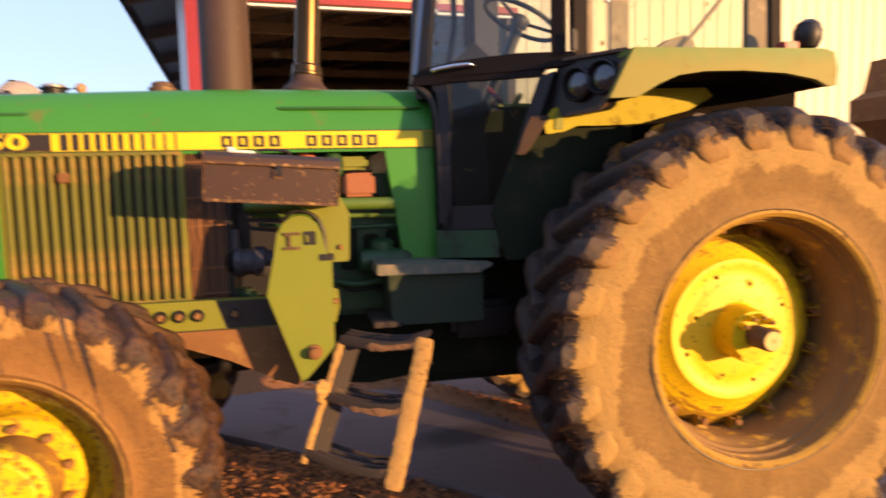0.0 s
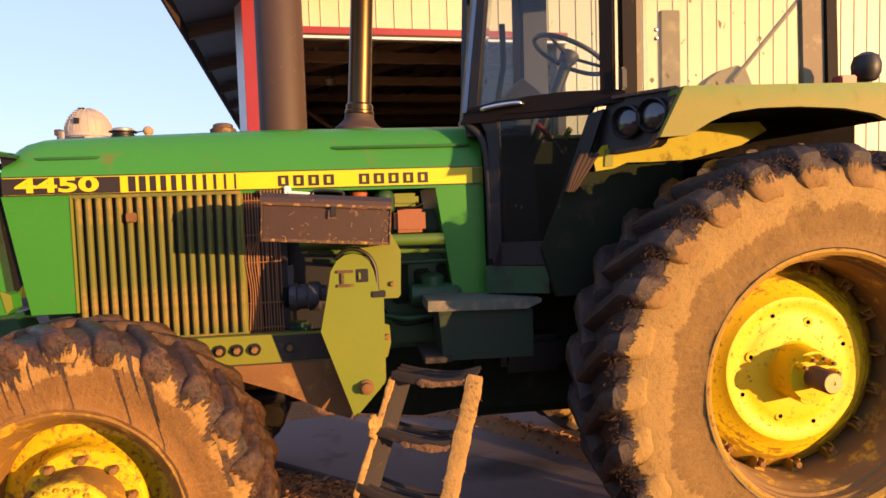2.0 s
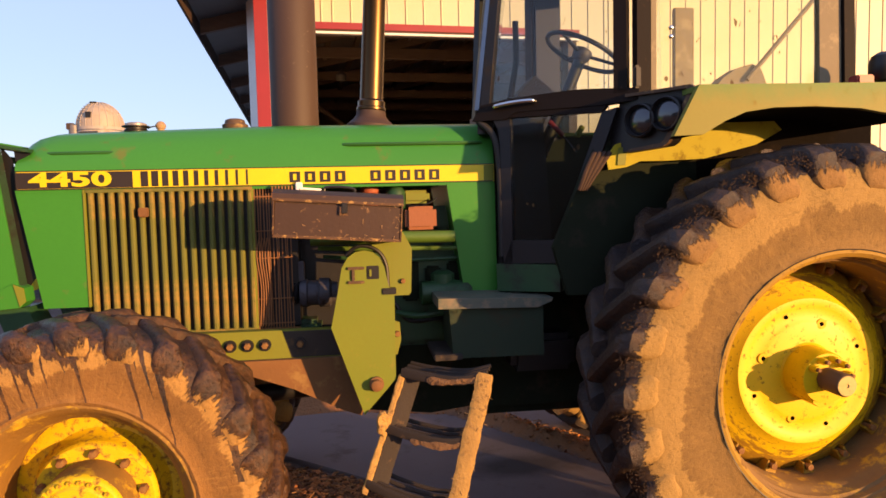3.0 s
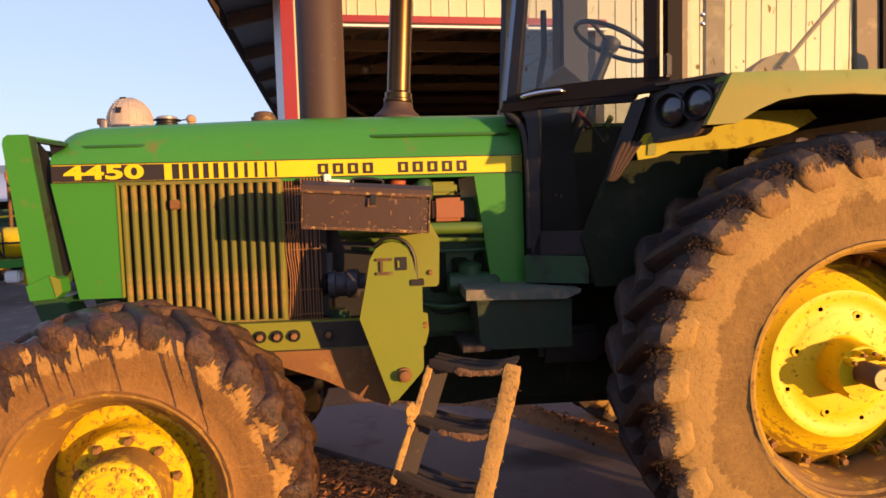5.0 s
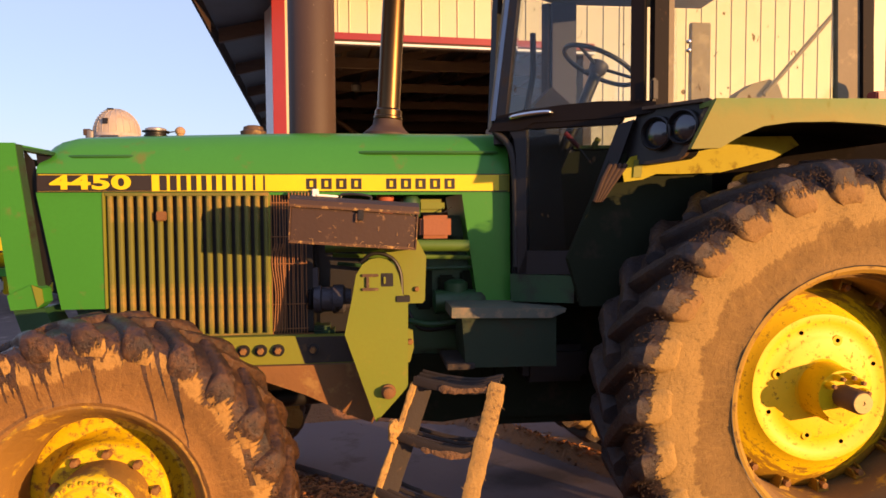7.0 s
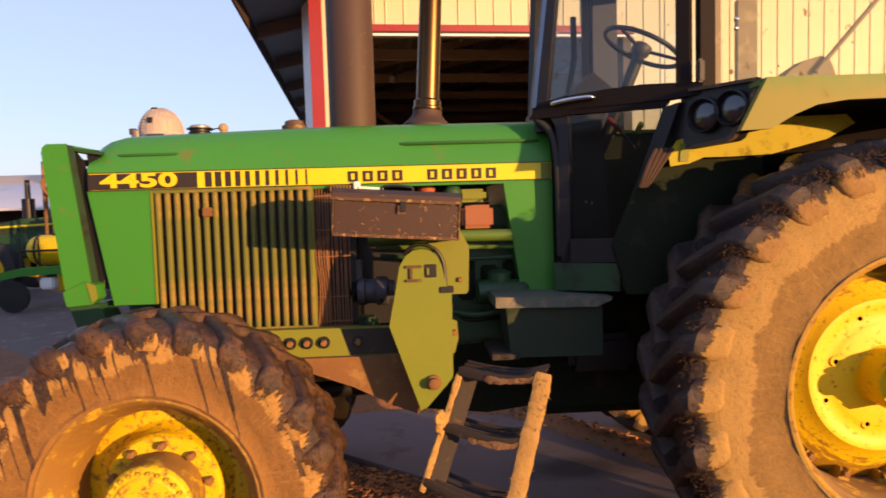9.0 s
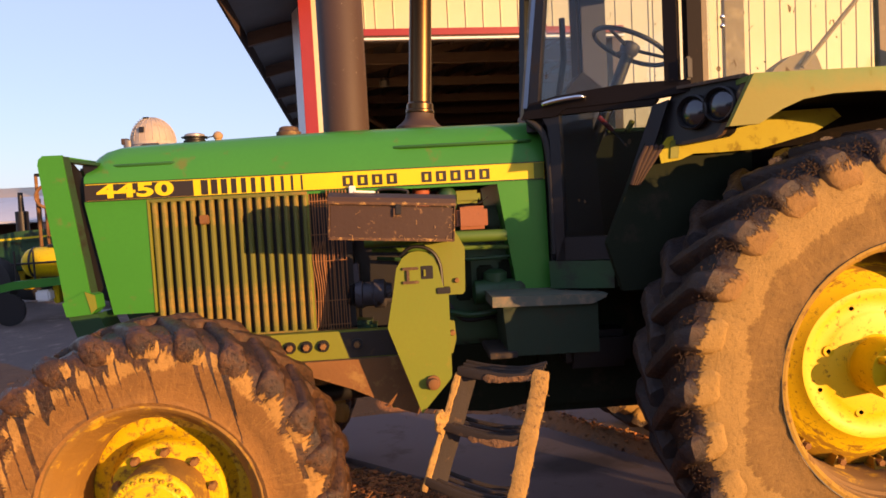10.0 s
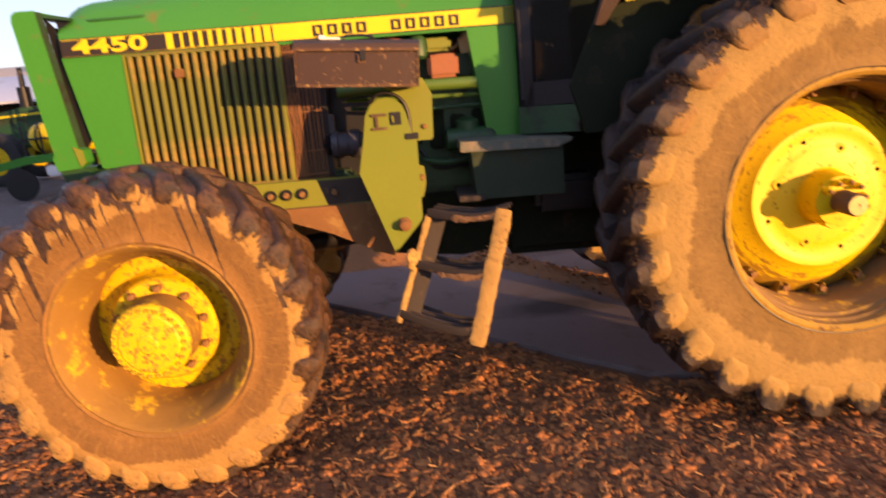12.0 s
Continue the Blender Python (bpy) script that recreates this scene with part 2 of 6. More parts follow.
def ground_z(x, y):
    t = min(max((x + 3.6) / 4.6, 0.0), 1.0)
    base = -0.10 + 0.14 * t
    d = math.hypot(x + 1.3, y)
    rough = 0.030 * (noise.noise(Vector((x * 0.9, y * 0.9, 0.3)))) + 0.014 * noise.noise(Vector((x * 4.1, y * 4.1, 2.0)))
    far = 0.25 * noise.noise(Vector((x * 0.03, y * 0.03, 5.0))) * min(1.0, max(0.0, (d - 12) / 25))
    near = 1.0 if d < 14 else 14 / d
    if d < 7:
        rough += 0.009 * noise.noise(Vector((x * 13, y * 13, 4.0)))
        clods = min(1.0, max(0.0, mulch(x, y) / 0.3))
        rough += clods * (0.016 * noise.noise(Vector((x * 7, y * 7, 8.0))) + 0.012 * noise.noise(Vector((x * 21, y * 21, 9.0))))
        # a low windrow of straw and dirt beyond the tractor's belly
        ridge = (y - windrow(x)) * 0.62
        on_pad = min(1.0, max(0.0, -mulch(x, y) / 0.06)) * min(1.0, max(0.0, (x + 2.6) / 0.2))
        rough *= 1.0 - 0.8 * on_pad
        rough += 0.11 * math.exp(-(ridge / 0.085) ** 2) * min(1.0, max(0.0, (x + 1.45) / 0.35)) * min(1.0, max(0.0, (0.6 - x) / 0.8))
    # a low bank of dry earth beyond the pad's far corner, raised to catch the sun
    up = min(1.0, max(0.0, (y - 1.84) / 0.55))
    bank = up * up * (3 - 2 * up) * min(1.0, max(0.0, (-1.62 - x) / 0.25)) * min(1.0, max(0.0, 4.2 - y)) * min(1.0, max(0.0, (x + 4.6) / 1.2))
    return base + rough * near + far + 0.29 * bank * (1.0 + 0.35 * noise.noise(Vector((x * 5, y * 5, 3.0))))


def make_ground():
    me = bpy.data.meshes.new("ground")
    axis = [i * 0.07 for i in range(0, 61)]
    step = 0.07
    while axis[-1] < 1500:
        step *= 1.16
        axis.append(axis[-1] + step)
    xs = [-1.4 + s * a for s, a in [(-1, a) for a in axis[:0:-1]] + [(1, a) for a in axis]]
    ys = [-0.6 + s * a for s, a in [(-1, a) for a in axis[:0:-1]] + [(1, a) for a in axis]]
    n = len(xs)
    verts = [(x, y, ground_z(x, y)) for y in ys for x in xs]
    faces = [(j * n + i, j * n + i + 1, (j + 1) * n + i + 1, (j + 1) * n + i) for j in range(n - 1) for i in range(n - 1)]
    me.from_pydata(verts, [], faces)
    me.shade_smooth()
    me.materials.append(SOIL)
    return tagged(new("ground", me), "packed brown farmyard earth with mud and straw", "ground", kind="structure")


SOIL = material("packed yard earth", (0.160, 0.118, 0.102), 0.95, dark=(0.095, 0.069, 0.060), grain_dark=0.6, scale=2.2, fine=30, bump=0.7, bump_dist=0.02,
                dirt=(0.21, 0.155, 0.13), dirt_amount=0.3, dirt_scale=5.0)


def mix_in_litter(m):
    """Turns the pad's earth into dark red-brown litter before the tractor, along the torn edge that mulch() gives."""
    nt = m.node_tree
    link = nt.links.new
    bsdf = nt.nodes["Principled BSDF"]
    base = bsdf.inputs["Base Color"].links[0].from_socket
    tc = nt.nodes.new("ShaderNodeTexCoord")
    sep = nt.nodes.new("ShaderNodeSeparateXYZ")
    link(tc.outputs["Object"], sep.inputs[0])
    n = nt.nodes.new("ShaderNodeTexNoise")
    n.inputs["Scale"].default_value, n.inputs["Detail"].default_value, n.inputs["Roughness"].default_value = 6.0, 9.0, 0.75
    link(tc.outputs["Object"], n.inputs["Vector"])

    def calc(op, a, b):
        x = nt.nodes.new("ShaderNodeMath")
        x.operation = op
        for i, v in enumerate((a, b)):
            if isinstance(v, (int, float)):
                x.inputs[i].default_value = v
            else:
                link(v, x.inputs[i])
        return x.outputs[0]

    steep = calc("ADD", calc("MULTIPLY", sep.outputs[0], -0.95), 0.12 - 0.95 * 1.3)
    shallow = calc("ADD", calc("MULTIPLY", sep.outputs[0], -0.25), -0.59 - 0.25 * 0.55)
    inside = calc("SUBTRACT", calc("MAXIMUM", steep, shallow), sep.outputs[1])
    inside = calc("ADD", inside, calc("MULTIPLY", calc("SUBTRACT", n.outputs["Fac"], 0.5), 0.30))
    r = nt.nodes.new("ShaderNodeMapRange")
    r.inputs["From Min"].default_value, r.inputs["From Max"].default_value = -0.02, 0.05
    link(inside, r.inputs["Value"])
    shade = nt.nodes.new("ShaderNodeMix")
    shade.data_type = "RGBA"
    link(n.outputs["Fac"], shade.inputs[0])
    shade.inputs[6].default_value, shade.inputs[7].default_value = (0.055, 0.022, 0.009, 1), (0.27, 0.112, 0.042, 1)
    x = nt.nodes.new("ShaderNodeMix")
    x.data_type = "RGBA"
    link(r.outputs[0], x.inputs[0])
    link(base, x.inputs[6])
    link(shade.outputs[2], x.inputs[7])
    # the windrow's dry orange-brown straw and earth
    ridge = calc("SUBTRACT", sep.outputs[1], calc("MINIMUM", calc("ADD", calc("MULTIPLY", sep.outputs[0], -1.6), 0.0), 1.76))
    ridge = calc("ADD", calc("MULTIPLY", calc("ABSOLUTE", ridge, 0.0), 0.62), calc("MULTIPLY", calc("SUBTRACT", n.outputs["Fac"], 0.5), 0.25))
    dry = nt.nodes.new("ShaderNodeMapRange")
    dry.inputs["From Min"].default_value, dry.inputs["From Max"].default_value = 0.15, 0.09
    link(ridge, dry.inputs["Value"])
    near = nt.nodes.new("ShaderNodeMapRange")
    near.inputs["From Min"].default_value, near.inputs["From Max"].default_value = -3.1, -2.7
    link(sep.outputs[0], near.inputs["Value"])
    stop = nt.nodes.new("ShaderNodeMapRange")
    stop.inputs["From Min"].default_value, stop.inputs["From Max"].default_value = 1.2, 0.4
    link(sep.outputs[0], stop.inputs["Value"])
    x2 = nt.nodes.new("ShaderNodeMix")
    x2.data_type = "RGBA"
    # the bank shares this orange, which also stands for warm sun on it
    bank = []
    for k, lo, hi in ((0, -1.66, -1.80), (0, -4.6, -3.6), (1, 1.80, 1.90), (1, 4.2, 3.4)):
        r = nt.nodes.new("ShaderNodeMapRange")
        r.inputs["From Min"].default_value, r.inputs["From Max"].default_value = lo, hi
        link(sep.outputs[k], r.inputs["Value"])
        bank.append(r.outputs[0])
    bank = calc("MULTIPLY", calc("MULTIPLY", bank[0], bank[1]), calc("MULTIPLY", bank[2], bank[3]))
    link(calc("MAXIMUM", bank, calc("MULTIPLY", calc("MULTIPLY", dry.outputs[0], near.outputs[0]), stop.outputs[0])), x2.inputs[0])
    link(x.outputs[2], x2.inputs[6])
    x2.inputs[7].default_value = (0.25, 0.112, 0.042, 1)
    link(x2.outputs[2], bsdf.inputs["Base Color"])


mix_in_litter(SOIL)
make_ground()


def pad_z(x):
    return -0.10 + 0.14 * min(max((x + 3.6) / 4.6, 0.0), 1.0) + 0.022


def make_pad():
    """The concrete pad that the tractor stands half on: a thin sheet with a chipped front edge."""
    front = []
    x = -2.45
    while x < 4.0:
        y = (0.12 - 0.95 * (x + 1.3) if x < -0.55 else -0.59 - 0.25 * (x + 0.55)) + 0.012 * noise.noise(Vector((x * 9, 0.0, 1.0))) + 0.02 * noise.noise(Vector((x * 2, 0.0, 5.0)))
        front.append((x, y))
        x += 0.05
    bm = bmesh.new()
    rows = []
    for x, y in front:
        z = pad_z(x)
        back = 1.66 + 0.20 * min(1.0, max(0.0, (-1.5 - x) / 0.3)) + 0.03 * noise.noise(Vector((x * 3, 0.0, 2.0)))
        far = [y + (back - y) * k / 14 for k in range(1, 15)]
        line = [(x, y + 0.004, z - 0.16), (x, y, z - 0.012), (x, y + 0.010, z)] + [(x, q, z + 0.004 * noise.noise(Vector((x * 2.1, q * 2.1, 9.0)))) for q in far]
        line.append((x, back + 0.006, z - 0.16))
        rows.append([bm.verts.new(p) for p in line])
    for p, q in zip(rows, rows[1:]):
        for k in range(len(p) - 1):
            bm.faces.new((p[k], q[k], q[k + 1], p[k + 1]))
    pad = part("concrete_pad", bm, PAD)
    return tagged(pad, "worn grey concrete pad dusted with earth", "pavement", kind="structure")


PAD = material("dusty worn concrete", (0.170, 0.133, 0.128), 0.9, dark=(0.118, 0.092, 0.088), scale=1.6, fine=70, bump=0.25, bump_dist=0.004, dirt=(0.10, 0.072, 0.058), dirt_amount=0.28, dirt_scale=4.5, grain_dark=0.8)


def stain_and_shade(m, at, reach):
    """A dark stain with a soft torn edge, deepened for the tractor's shade."""
    nt, link, calc, noise_of, ramp, mix, xyz = kit(m)
    bsdf = nt.nodes["Principled BSDF"]
    base = bsdf.inputs["Base Color"].links[0].from_socket
    tc = nt.nodes.new("ShaderNodeTexCoord")
    sep = nt.nodes.new("ShaderNodeSeparateXYZ")
    link(tc.outputs["Object"], sep.inputs[0])
    u, v = calc("MULTIPLY", calc("SUBTRACT", sep.outputs[0], at[0]), 0.75), calc("MULTIPLY", calc("SUBTRACT", sep.outputs[1], at[1]), 1.5)
    far = calc("SQRT", calc("ADD", calc("MULTIPLY", u, u), calc("MULTIPLY", v, v)))
    far = calc("ADD", far, calc("MULTIPLY", calc("SUBTRACT", noise_of(tc.outputs["Object"], 6.0, 9.0, 0.75), 0.5), 0.24))
    link(mix(ramp(far, reach, reach * 0.4, 0.0, 0.85), base, (0.03, 0.023, 0.021)), bsdf.inputs["Base Color"])


# stain under the belly, darkened further for the shade that falls there
stain_and_shade(PAD, (-0.80, 0.48), 0.32)
make_pad()

# ---- the barn behind the tractor ----
BARN_AT = pose(-2.88, 5.2, 0.0, 0, 0, 5.0)
barn = thing("barn", "cream steel-sided pole barn with red trim and open doorway", "barn")
barn.matrix_basis = BARN_AT
LINTEL, EAVE, SLOPE, BARN_W, BARN_L = 3.66, 4.22, 0.25, 15.0, 16.0
DOOR_X0, DOOR_X1 = 0.55, 4.05


def siding_panel(x0, x1, top0, top1, z0):
    """Ribbed steel sheet on the front wall from x0 to x1, its top cut to the roof's slope."""
    bm = bmesh.new()
    cols = []
    x, k = x0, 0
    pts = []
    pitch = 0.2286
    while x < x1 - 1e-4:
        for dx, d in ((0, 0.0), (0.007, -0.014), (0.017, -0.014), (0.024, 0.0)):
            if x + dx < x1:
                pts.append((x + dx, d))
        x += pitch
    pts.append((x1, 0.0))
    for px, d in pts:
        t = (px - x0) / (x1 - x0)
        top = top0 + (top1 - top0) * t
        cols.append([bm.verts.new((px, d - 0.02, z0)), bm.verts.new((px, d - 0.02, top))])
    for a, b in zip(cols, cols[1:]):
        bm.faces.new((a[0], b[0], b[1], a[1]))
    return bm


def roof_z(x):
    """Height of the roof's underside over the front wall."""
    ridge = BARN_W / 2
    return EAVE + SLOPE * (min(x, BARN_W - x))


def make_barn():
    x = 0.0
    while x < BARN_W - 0.1:
        x1 = min(x + 0.9144, BARN_W)
        for a, b in ([(x, x1)] if not (x < DOOR_X0 < x1 or x < DOOR_X1 < x1) else [(x, DOOR_X0), (DOOR_X0, x1)] if x < DOOR_X0 < x1 else [(x, DOOR_X1), (DOOR_X1, x1)]):
            z0 = LINTEL + 0.10 if a >= DOOR_X0 - 1e-6 and b <= DOOR_X1 + 1e-6 else -0.2
            part("panel", siding_panel(a, b, roof_z(a) + 0.1, roof_z(b) + 0.1, z0), SIDING, barn, smooth=False)
        x = x1
    # framing behind the sheets, side walls, back and floor
    part("wall_frame", prism([(0, -0.3), (DOOR_X0, -0.3), (DOOR_X0, LINTEL + 0.02), (DOOR_X1, LINTEL + 0.02), (DOOR_X1, -0.3), (BARN_W, -0.3), (BARN_W, EAVE + 0.2), (BARN_W / 2, roof_z(BARN_W / 2) + 0.2), (0, EAVE + 0.2)], 0.0, 0.15, 0.0), DARK_WOOD, barn, "dark timber framing", smooth=False)
    for sx in (0.0, BARN_W - 0.15):
        part("side_wall", span(sx, sx + 0.15, 0.15, BARN_L, -0.3, EAVE + 0.20, 0), SIDING if sx else WHITE_TRIM, barn, smooth=False)
    part("back_wall", prism([(0, -0.3), (BARN_W, -0.3), (BARN_W, EAVE + 0.2), (BARN_W / 2, roof_z(BARN_W / 2) + 0.2), (0, EAVE + 0.2)], BARN_L, BARN_L + 0.15, 0), DARK_WOOD, barn, smooth=False)
    # roof with overhangs, on trusses
    over, front = 0.85, 0.80
    top = roof_z(BARN_W / 2)
    for side in (0, 1):
        e0 = (-over, EAVE - SLOPE * over)
        ridge = (BARN_W / 2, top)
        line = [e0, ridge, (ridge[0], ridge[1] + 0.05), (e0[0], e0[1] + 0.05)]
        if side:
            line = [(BARN_W - a, b) for a, b in line][::-1]
        lift = [(a, b + 0.20) for a, b in line]
        part("roof", prism(lift, -front, BARN_L + 0.3, 0), GALV, barn, "grey steel roof sheet")
    y = -front + 0.06
    k = 0
    while y < BARN_L:
        for s in (0, 1):
            a, b = (-over + 0.03, BARN_W / 2) if not s else (BARN_W / 2, BARN_W - over * 0 + over - 0.03)
            line = [(a, EAVE - SLOPE * over if not s else top), (b, top if not s else EAVE - SLOPE * over)]
            line = [(line[0][0], line[0][1]), (line[1][0], line[1][1]), (line[1][0], line[1][1] + 0.19), (line[0][0], line[0][1] + 0.19)]
            part("rafter", prism(line, y, y + 0.09, 0), DARK_WOOD, barn, smooth=False)
        if k:
            part("truss_tie", span(0.15, BARN_W - 0.15, y, y + 0.09, EAVE - 0.02, EAVE + 0.16, 0), DARK_WOOD, barn, smooth=False)
        y += 2.3
        k += 1
    for i in range(12):
        for s in (0, 1):
            px = 0.5 + i * 0.6
            z = EAVE + SLOPE * px + 0.12
            px = px if not s else BARN_W - px
            part("purlin", span(px - 0.045, px + 0.045, 0.2, BARN_L, z - 0.02, z + 0.075, 0), DARK_WOOD, barn, smooth=False)
    # trim: fascia, corner, lintel, jambs
    for s in (0, 1):
        line = [(-over - 0.02, EAVE - SLOPE * over - 0.02), (BARN_W / 2, top - 0.02), (BARN_W / 2, top + 0.27), (-over - 0.02, EAVE - SLOPE * over + 0.27)]
        if s:
            line = [(BARN_W - a, b) for a, b in line][::-1]
        part("rake_fascia", prism(line, -front - 0.03, -front, 0.003), RED_TRIM, barn, "red rake fascia")
    part("eave_fascia", span(-over - 0.03, -over, -front, BARN_L + 0.3, EAVE - SLOPE * over - 0.01, EAVE - SLOPE * over + 0.26, 0.003), BROWN_STEEL, barn, "dark eave fascia")
    part("corner_trim", span(-0.012, 0.145, -0.052, -0.004, -0.2, EAVE + 0.1, 0.004), RED_TRIM, barn, "red corner trim")
    part("corner_post", prism([(-0.115, 0.30), (-0.013, -0.03), (-0.013, 0.30)], -0.2, EAVE - 0.12, 0.002, axis="z"), WHITE_TRIM, barn, "white side flashing")
    part("lintel_trim", span(DOOR_X0 - 0.1, DOOR_X1 + 0.1, -0.06, -0.005, LINTEL + 0.06, LINTEL + 0.145, 0.004), RED_TRIM, barn, "red lintel trim")
    part("door_track", span(DOOR_X0 - 0.1, DOOR_X1 + 0.1, -0.085, -0.005, LINTEL + 0.0, LINTEL + 0.028, 0.004), WHITE_TRIM, barn, "white door track")
    part("track_cover", span(DOOR_X0 - 0.1, DOOR_X1 + 0.1, -0.045, -0.004, LINTEL + 0.03, LINTEL + 0.058, 0.003), BROWN_STEEL, barn)
    for jx in (DOOR_X0, DOOR_X1):
        part("door_jamb", span(jx - 0.06, jx + 0.06, -0.05, 0.17, -0.2, LINTEL, 0.004), BROWN_STEEL, barn, "brown door jamb")
    part("brace", tube([(0.3, 7.0, EAVE), (3.4, 7.0, 2.0)], 0.05, 6), DARK_WOOD, barn)
    lamp = part("lamp_guard", turned([(0.0, 0.05), (0.02, 0.09), (0.12, 0.11), (0.2, 0.05)], 16, axis="z", centre=(1.35, 5.0, EAVE - 0.25)), GALV, barn)
    return barn


make_barn()

# ---- the tractor ----
tractor = thing("tractor", "muddy green and yellow farm tractor parked in a yard", "tractor")


def roughen(bm, bead, seed):
    """Presses the surface in and out a little, as caked mud does."""
    for v in bm.verts:
        p = v.co
        flat = Vector((p.x, 0, p.z))
        far = flat.length
        rough = 0.008 * noise.noise(p * 9 + Vector((seed, 0, 0))) + 0.005 * noise.noise(p * 31)
        v.co = p + flat.normalized() * rough * (1.0 if far > bead + 0.1 else 0.3) + Vector((0, -1 if p.y < 0 else 1, 0)) * rough * 0.7


def make_tyre(wheel, mat, label, R, width, bead, rim_w, lugs, lug_h, seed, lug_w=0.0455, low_mat=None, bar_mat=None):
    """An agricultural tyre on the y axis, its outer side at -y, with slanting tread bars."""
    rc = R - lug_h
    hw = width / 2
    mid = bead + (rc - bead) * 0.52
    half = [(rim_w / 2 - 0.02, bead - 0.012), (rim_w / 2 + 0.012, bead + 0.006), (rim_w / 2 + 0.020, bead + 0.022), (rim_w / 2 + 0.014, bead + 0.034), (hw * 0.965, bead + (rc - bead) * 0.30), (hw, mid),
            (hw * 0.985, bead + (rc - bead) * 0.70), (hw * 0.93, bead + (rc - bead) * 0.87), (hw * 0.80, rc - 0.012), (hw * 0.45, rc - 0.002)]
    profile = [(-y, r) for y, r in half] + [(0.0, rc)] + [(y, r) for y, r in half[::-1]]
    bm = turned(profile, 128, closed=True)
    roughen(bm, bead, seed)
    tyre = part("tyre", bm, mat, wheel, label)
    shoulder = [(hw * 0.992, bead + (rc - bead) * 0.645, -0.010), (hw * 0.995, bead + (rc - bead) * 0.69, 0.003), (hw * 0.99, bead + (rc - bead) * 0.76, 0.009), (hw * 0.965, bead + (rc - bead) * 0.87, 0.017), (hw * 0.915, bead + (rc - bead) * 0.965, lug_h * 0.72)]
    low = lug_h / 0.05
    shoulder = [(y, r, h * (low if h < 0.02 else 1.0)) for y, r, h in shoulder]
    waist = (0.55, 0.92, 1.10, 1.12, 1.0)
    for s in (-1, 1):
        bm = bmesh.new()
        line = [(s * y, r, h, (n - 4) * 0.010) for n, (y, r, h) in enumerate(shoulder)]
        for f in (0.8, 0.55, 0.3, 0.05, -0.06):
            line.append((s * hw * f, rc - 0.006 * f, lug_h, (0.9 - f) * 0.80 * hw / R))
        rows = []
        for n, (y, r, h, a) in enumerate(line):
            p, q_ = line[max(n - 1, 0)], line[min(n + 1, len(line) - 1)]
            yn, rn = q_[0] - p[0], q_[1] - p[1]
            d = math.hypot(yn, rn)
            out_y, out_r = (-rn / d, yn / d)
            if out_r + out_y * s * 0.6 < 0:
                out_y, out_r = -out_y, -out_r
            hwid = (lug_w * waist[n] if n < 5 else lug_w * 0.88 - 0.003 * (n - 5)) * R / 0.87
            row = []
            for w, hh in ((-1.45, -0.014), (-1.18, h * 0.30), (-1.0, h * 0.70), (-0.72, h * 0.95), (0.0, h * 1.05), (0.72, h * 0.95), (1.0, h * 0.70), (1.28, h * 0.30), (1.7, -0.014)):
                rr, yy = r + out_r * hh, y + out_y * hh
                an = a - w * hwid / R
                row.append(bm.verts.new((rr * math.cos(an), yy, rr * math.sin(an))))
            rows.append(row)
        for a, b in zip(rows, rows[1:]):
            for i in range(8):
                bm.faces.new((a[i], a[i + 1], b[i + 1], b[i]))
        bm.faces.new(rows[0])
        bm.faces.new(rows[-1][::-1])
        bmesh.ops.subdivide_edges(bm, edges=bm.edges[:], cuts=1, use_grid_fill=True)
        roughen(bm, bead, seed + 1)
        bar = mesh_of("tread_bar", bm, bar_mat or mat)
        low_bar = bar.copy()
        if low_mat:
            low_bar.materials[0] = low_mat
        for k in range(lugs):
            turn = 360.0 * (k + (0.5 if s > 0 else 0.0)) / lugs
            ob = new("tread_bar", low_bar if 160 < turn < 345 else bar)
            ob.matrix_basis = pose(0, 0, 0, 0, -turn, 0)
            ob.parent = tyre
    return tyre


def straw_on_tyre(wheel, R, hw, lugs, count, seed):
    """Bits of straw and manure stuck along the outer ends of the tread bars."""
    rnd = random.Random(seed)
    heap = [rnd.uniform(0.15, 1.0) for _ in range(lugs)]
    verts, faces = [], []
    for _ in range(count):
        k = rnd.choices(range(lugs), heap)[0]
        a = 2 * math.pi * (k + rnd.gauss(0.05, 0.22)) / lugs
        f = min(1.0, max(0.25, rnd.gauss(0.72, 0.20)))
        y, r = -hw * (1.02 - 0.20 * f * f), R * (0.865 + 0.105 * f) + rnd.uniform(-0.004, 0.012)
        p = Vector((r * math.cos(a), y - 0.004, r * math.sin(a)))
        crumb = rnd.random() < 0.5
        d = Vector((rnd.gauss(0, 1), rnd.gauss(-0.2, 0.35), rnd.gauss(0, 1))).normalized() * (rnd.uniform(0.003, 0.007) if crumb else rnd.uniform(0.006, 0.022))
        w = rnd.uniform(0.0012, 0.0030) if crumb else rnd.uniform(0.0005, 0.0011)
        side = d.cross(Vector((0.3, 1, 0.2))).normalized() * w
        up = side.cross(d).normalized() * w
        base = len(verts)
        verts += [p - side, p + side, p + up, p + d - side, p + d + side, p + d + up]
        faces += [(base, base + 1, base + 4, base + 3), (base + 1, base + 2, base + 5, base + 4), (base + 2, base, base + 3, base + 5), (base, base + 2, base + 1), (base + 3, base + 4, base + 5)]
    me = bpy.data.meshes.new("stuck_straw")
    me.from_pydata(verts, [], faces)
    me.materials.append(STUCK_STRAW)
    ob = new("stuck_straw", me)
    ob.parent = wheel
    return tagged(ob, "straw bits stuck to the tread", kind="stuff")


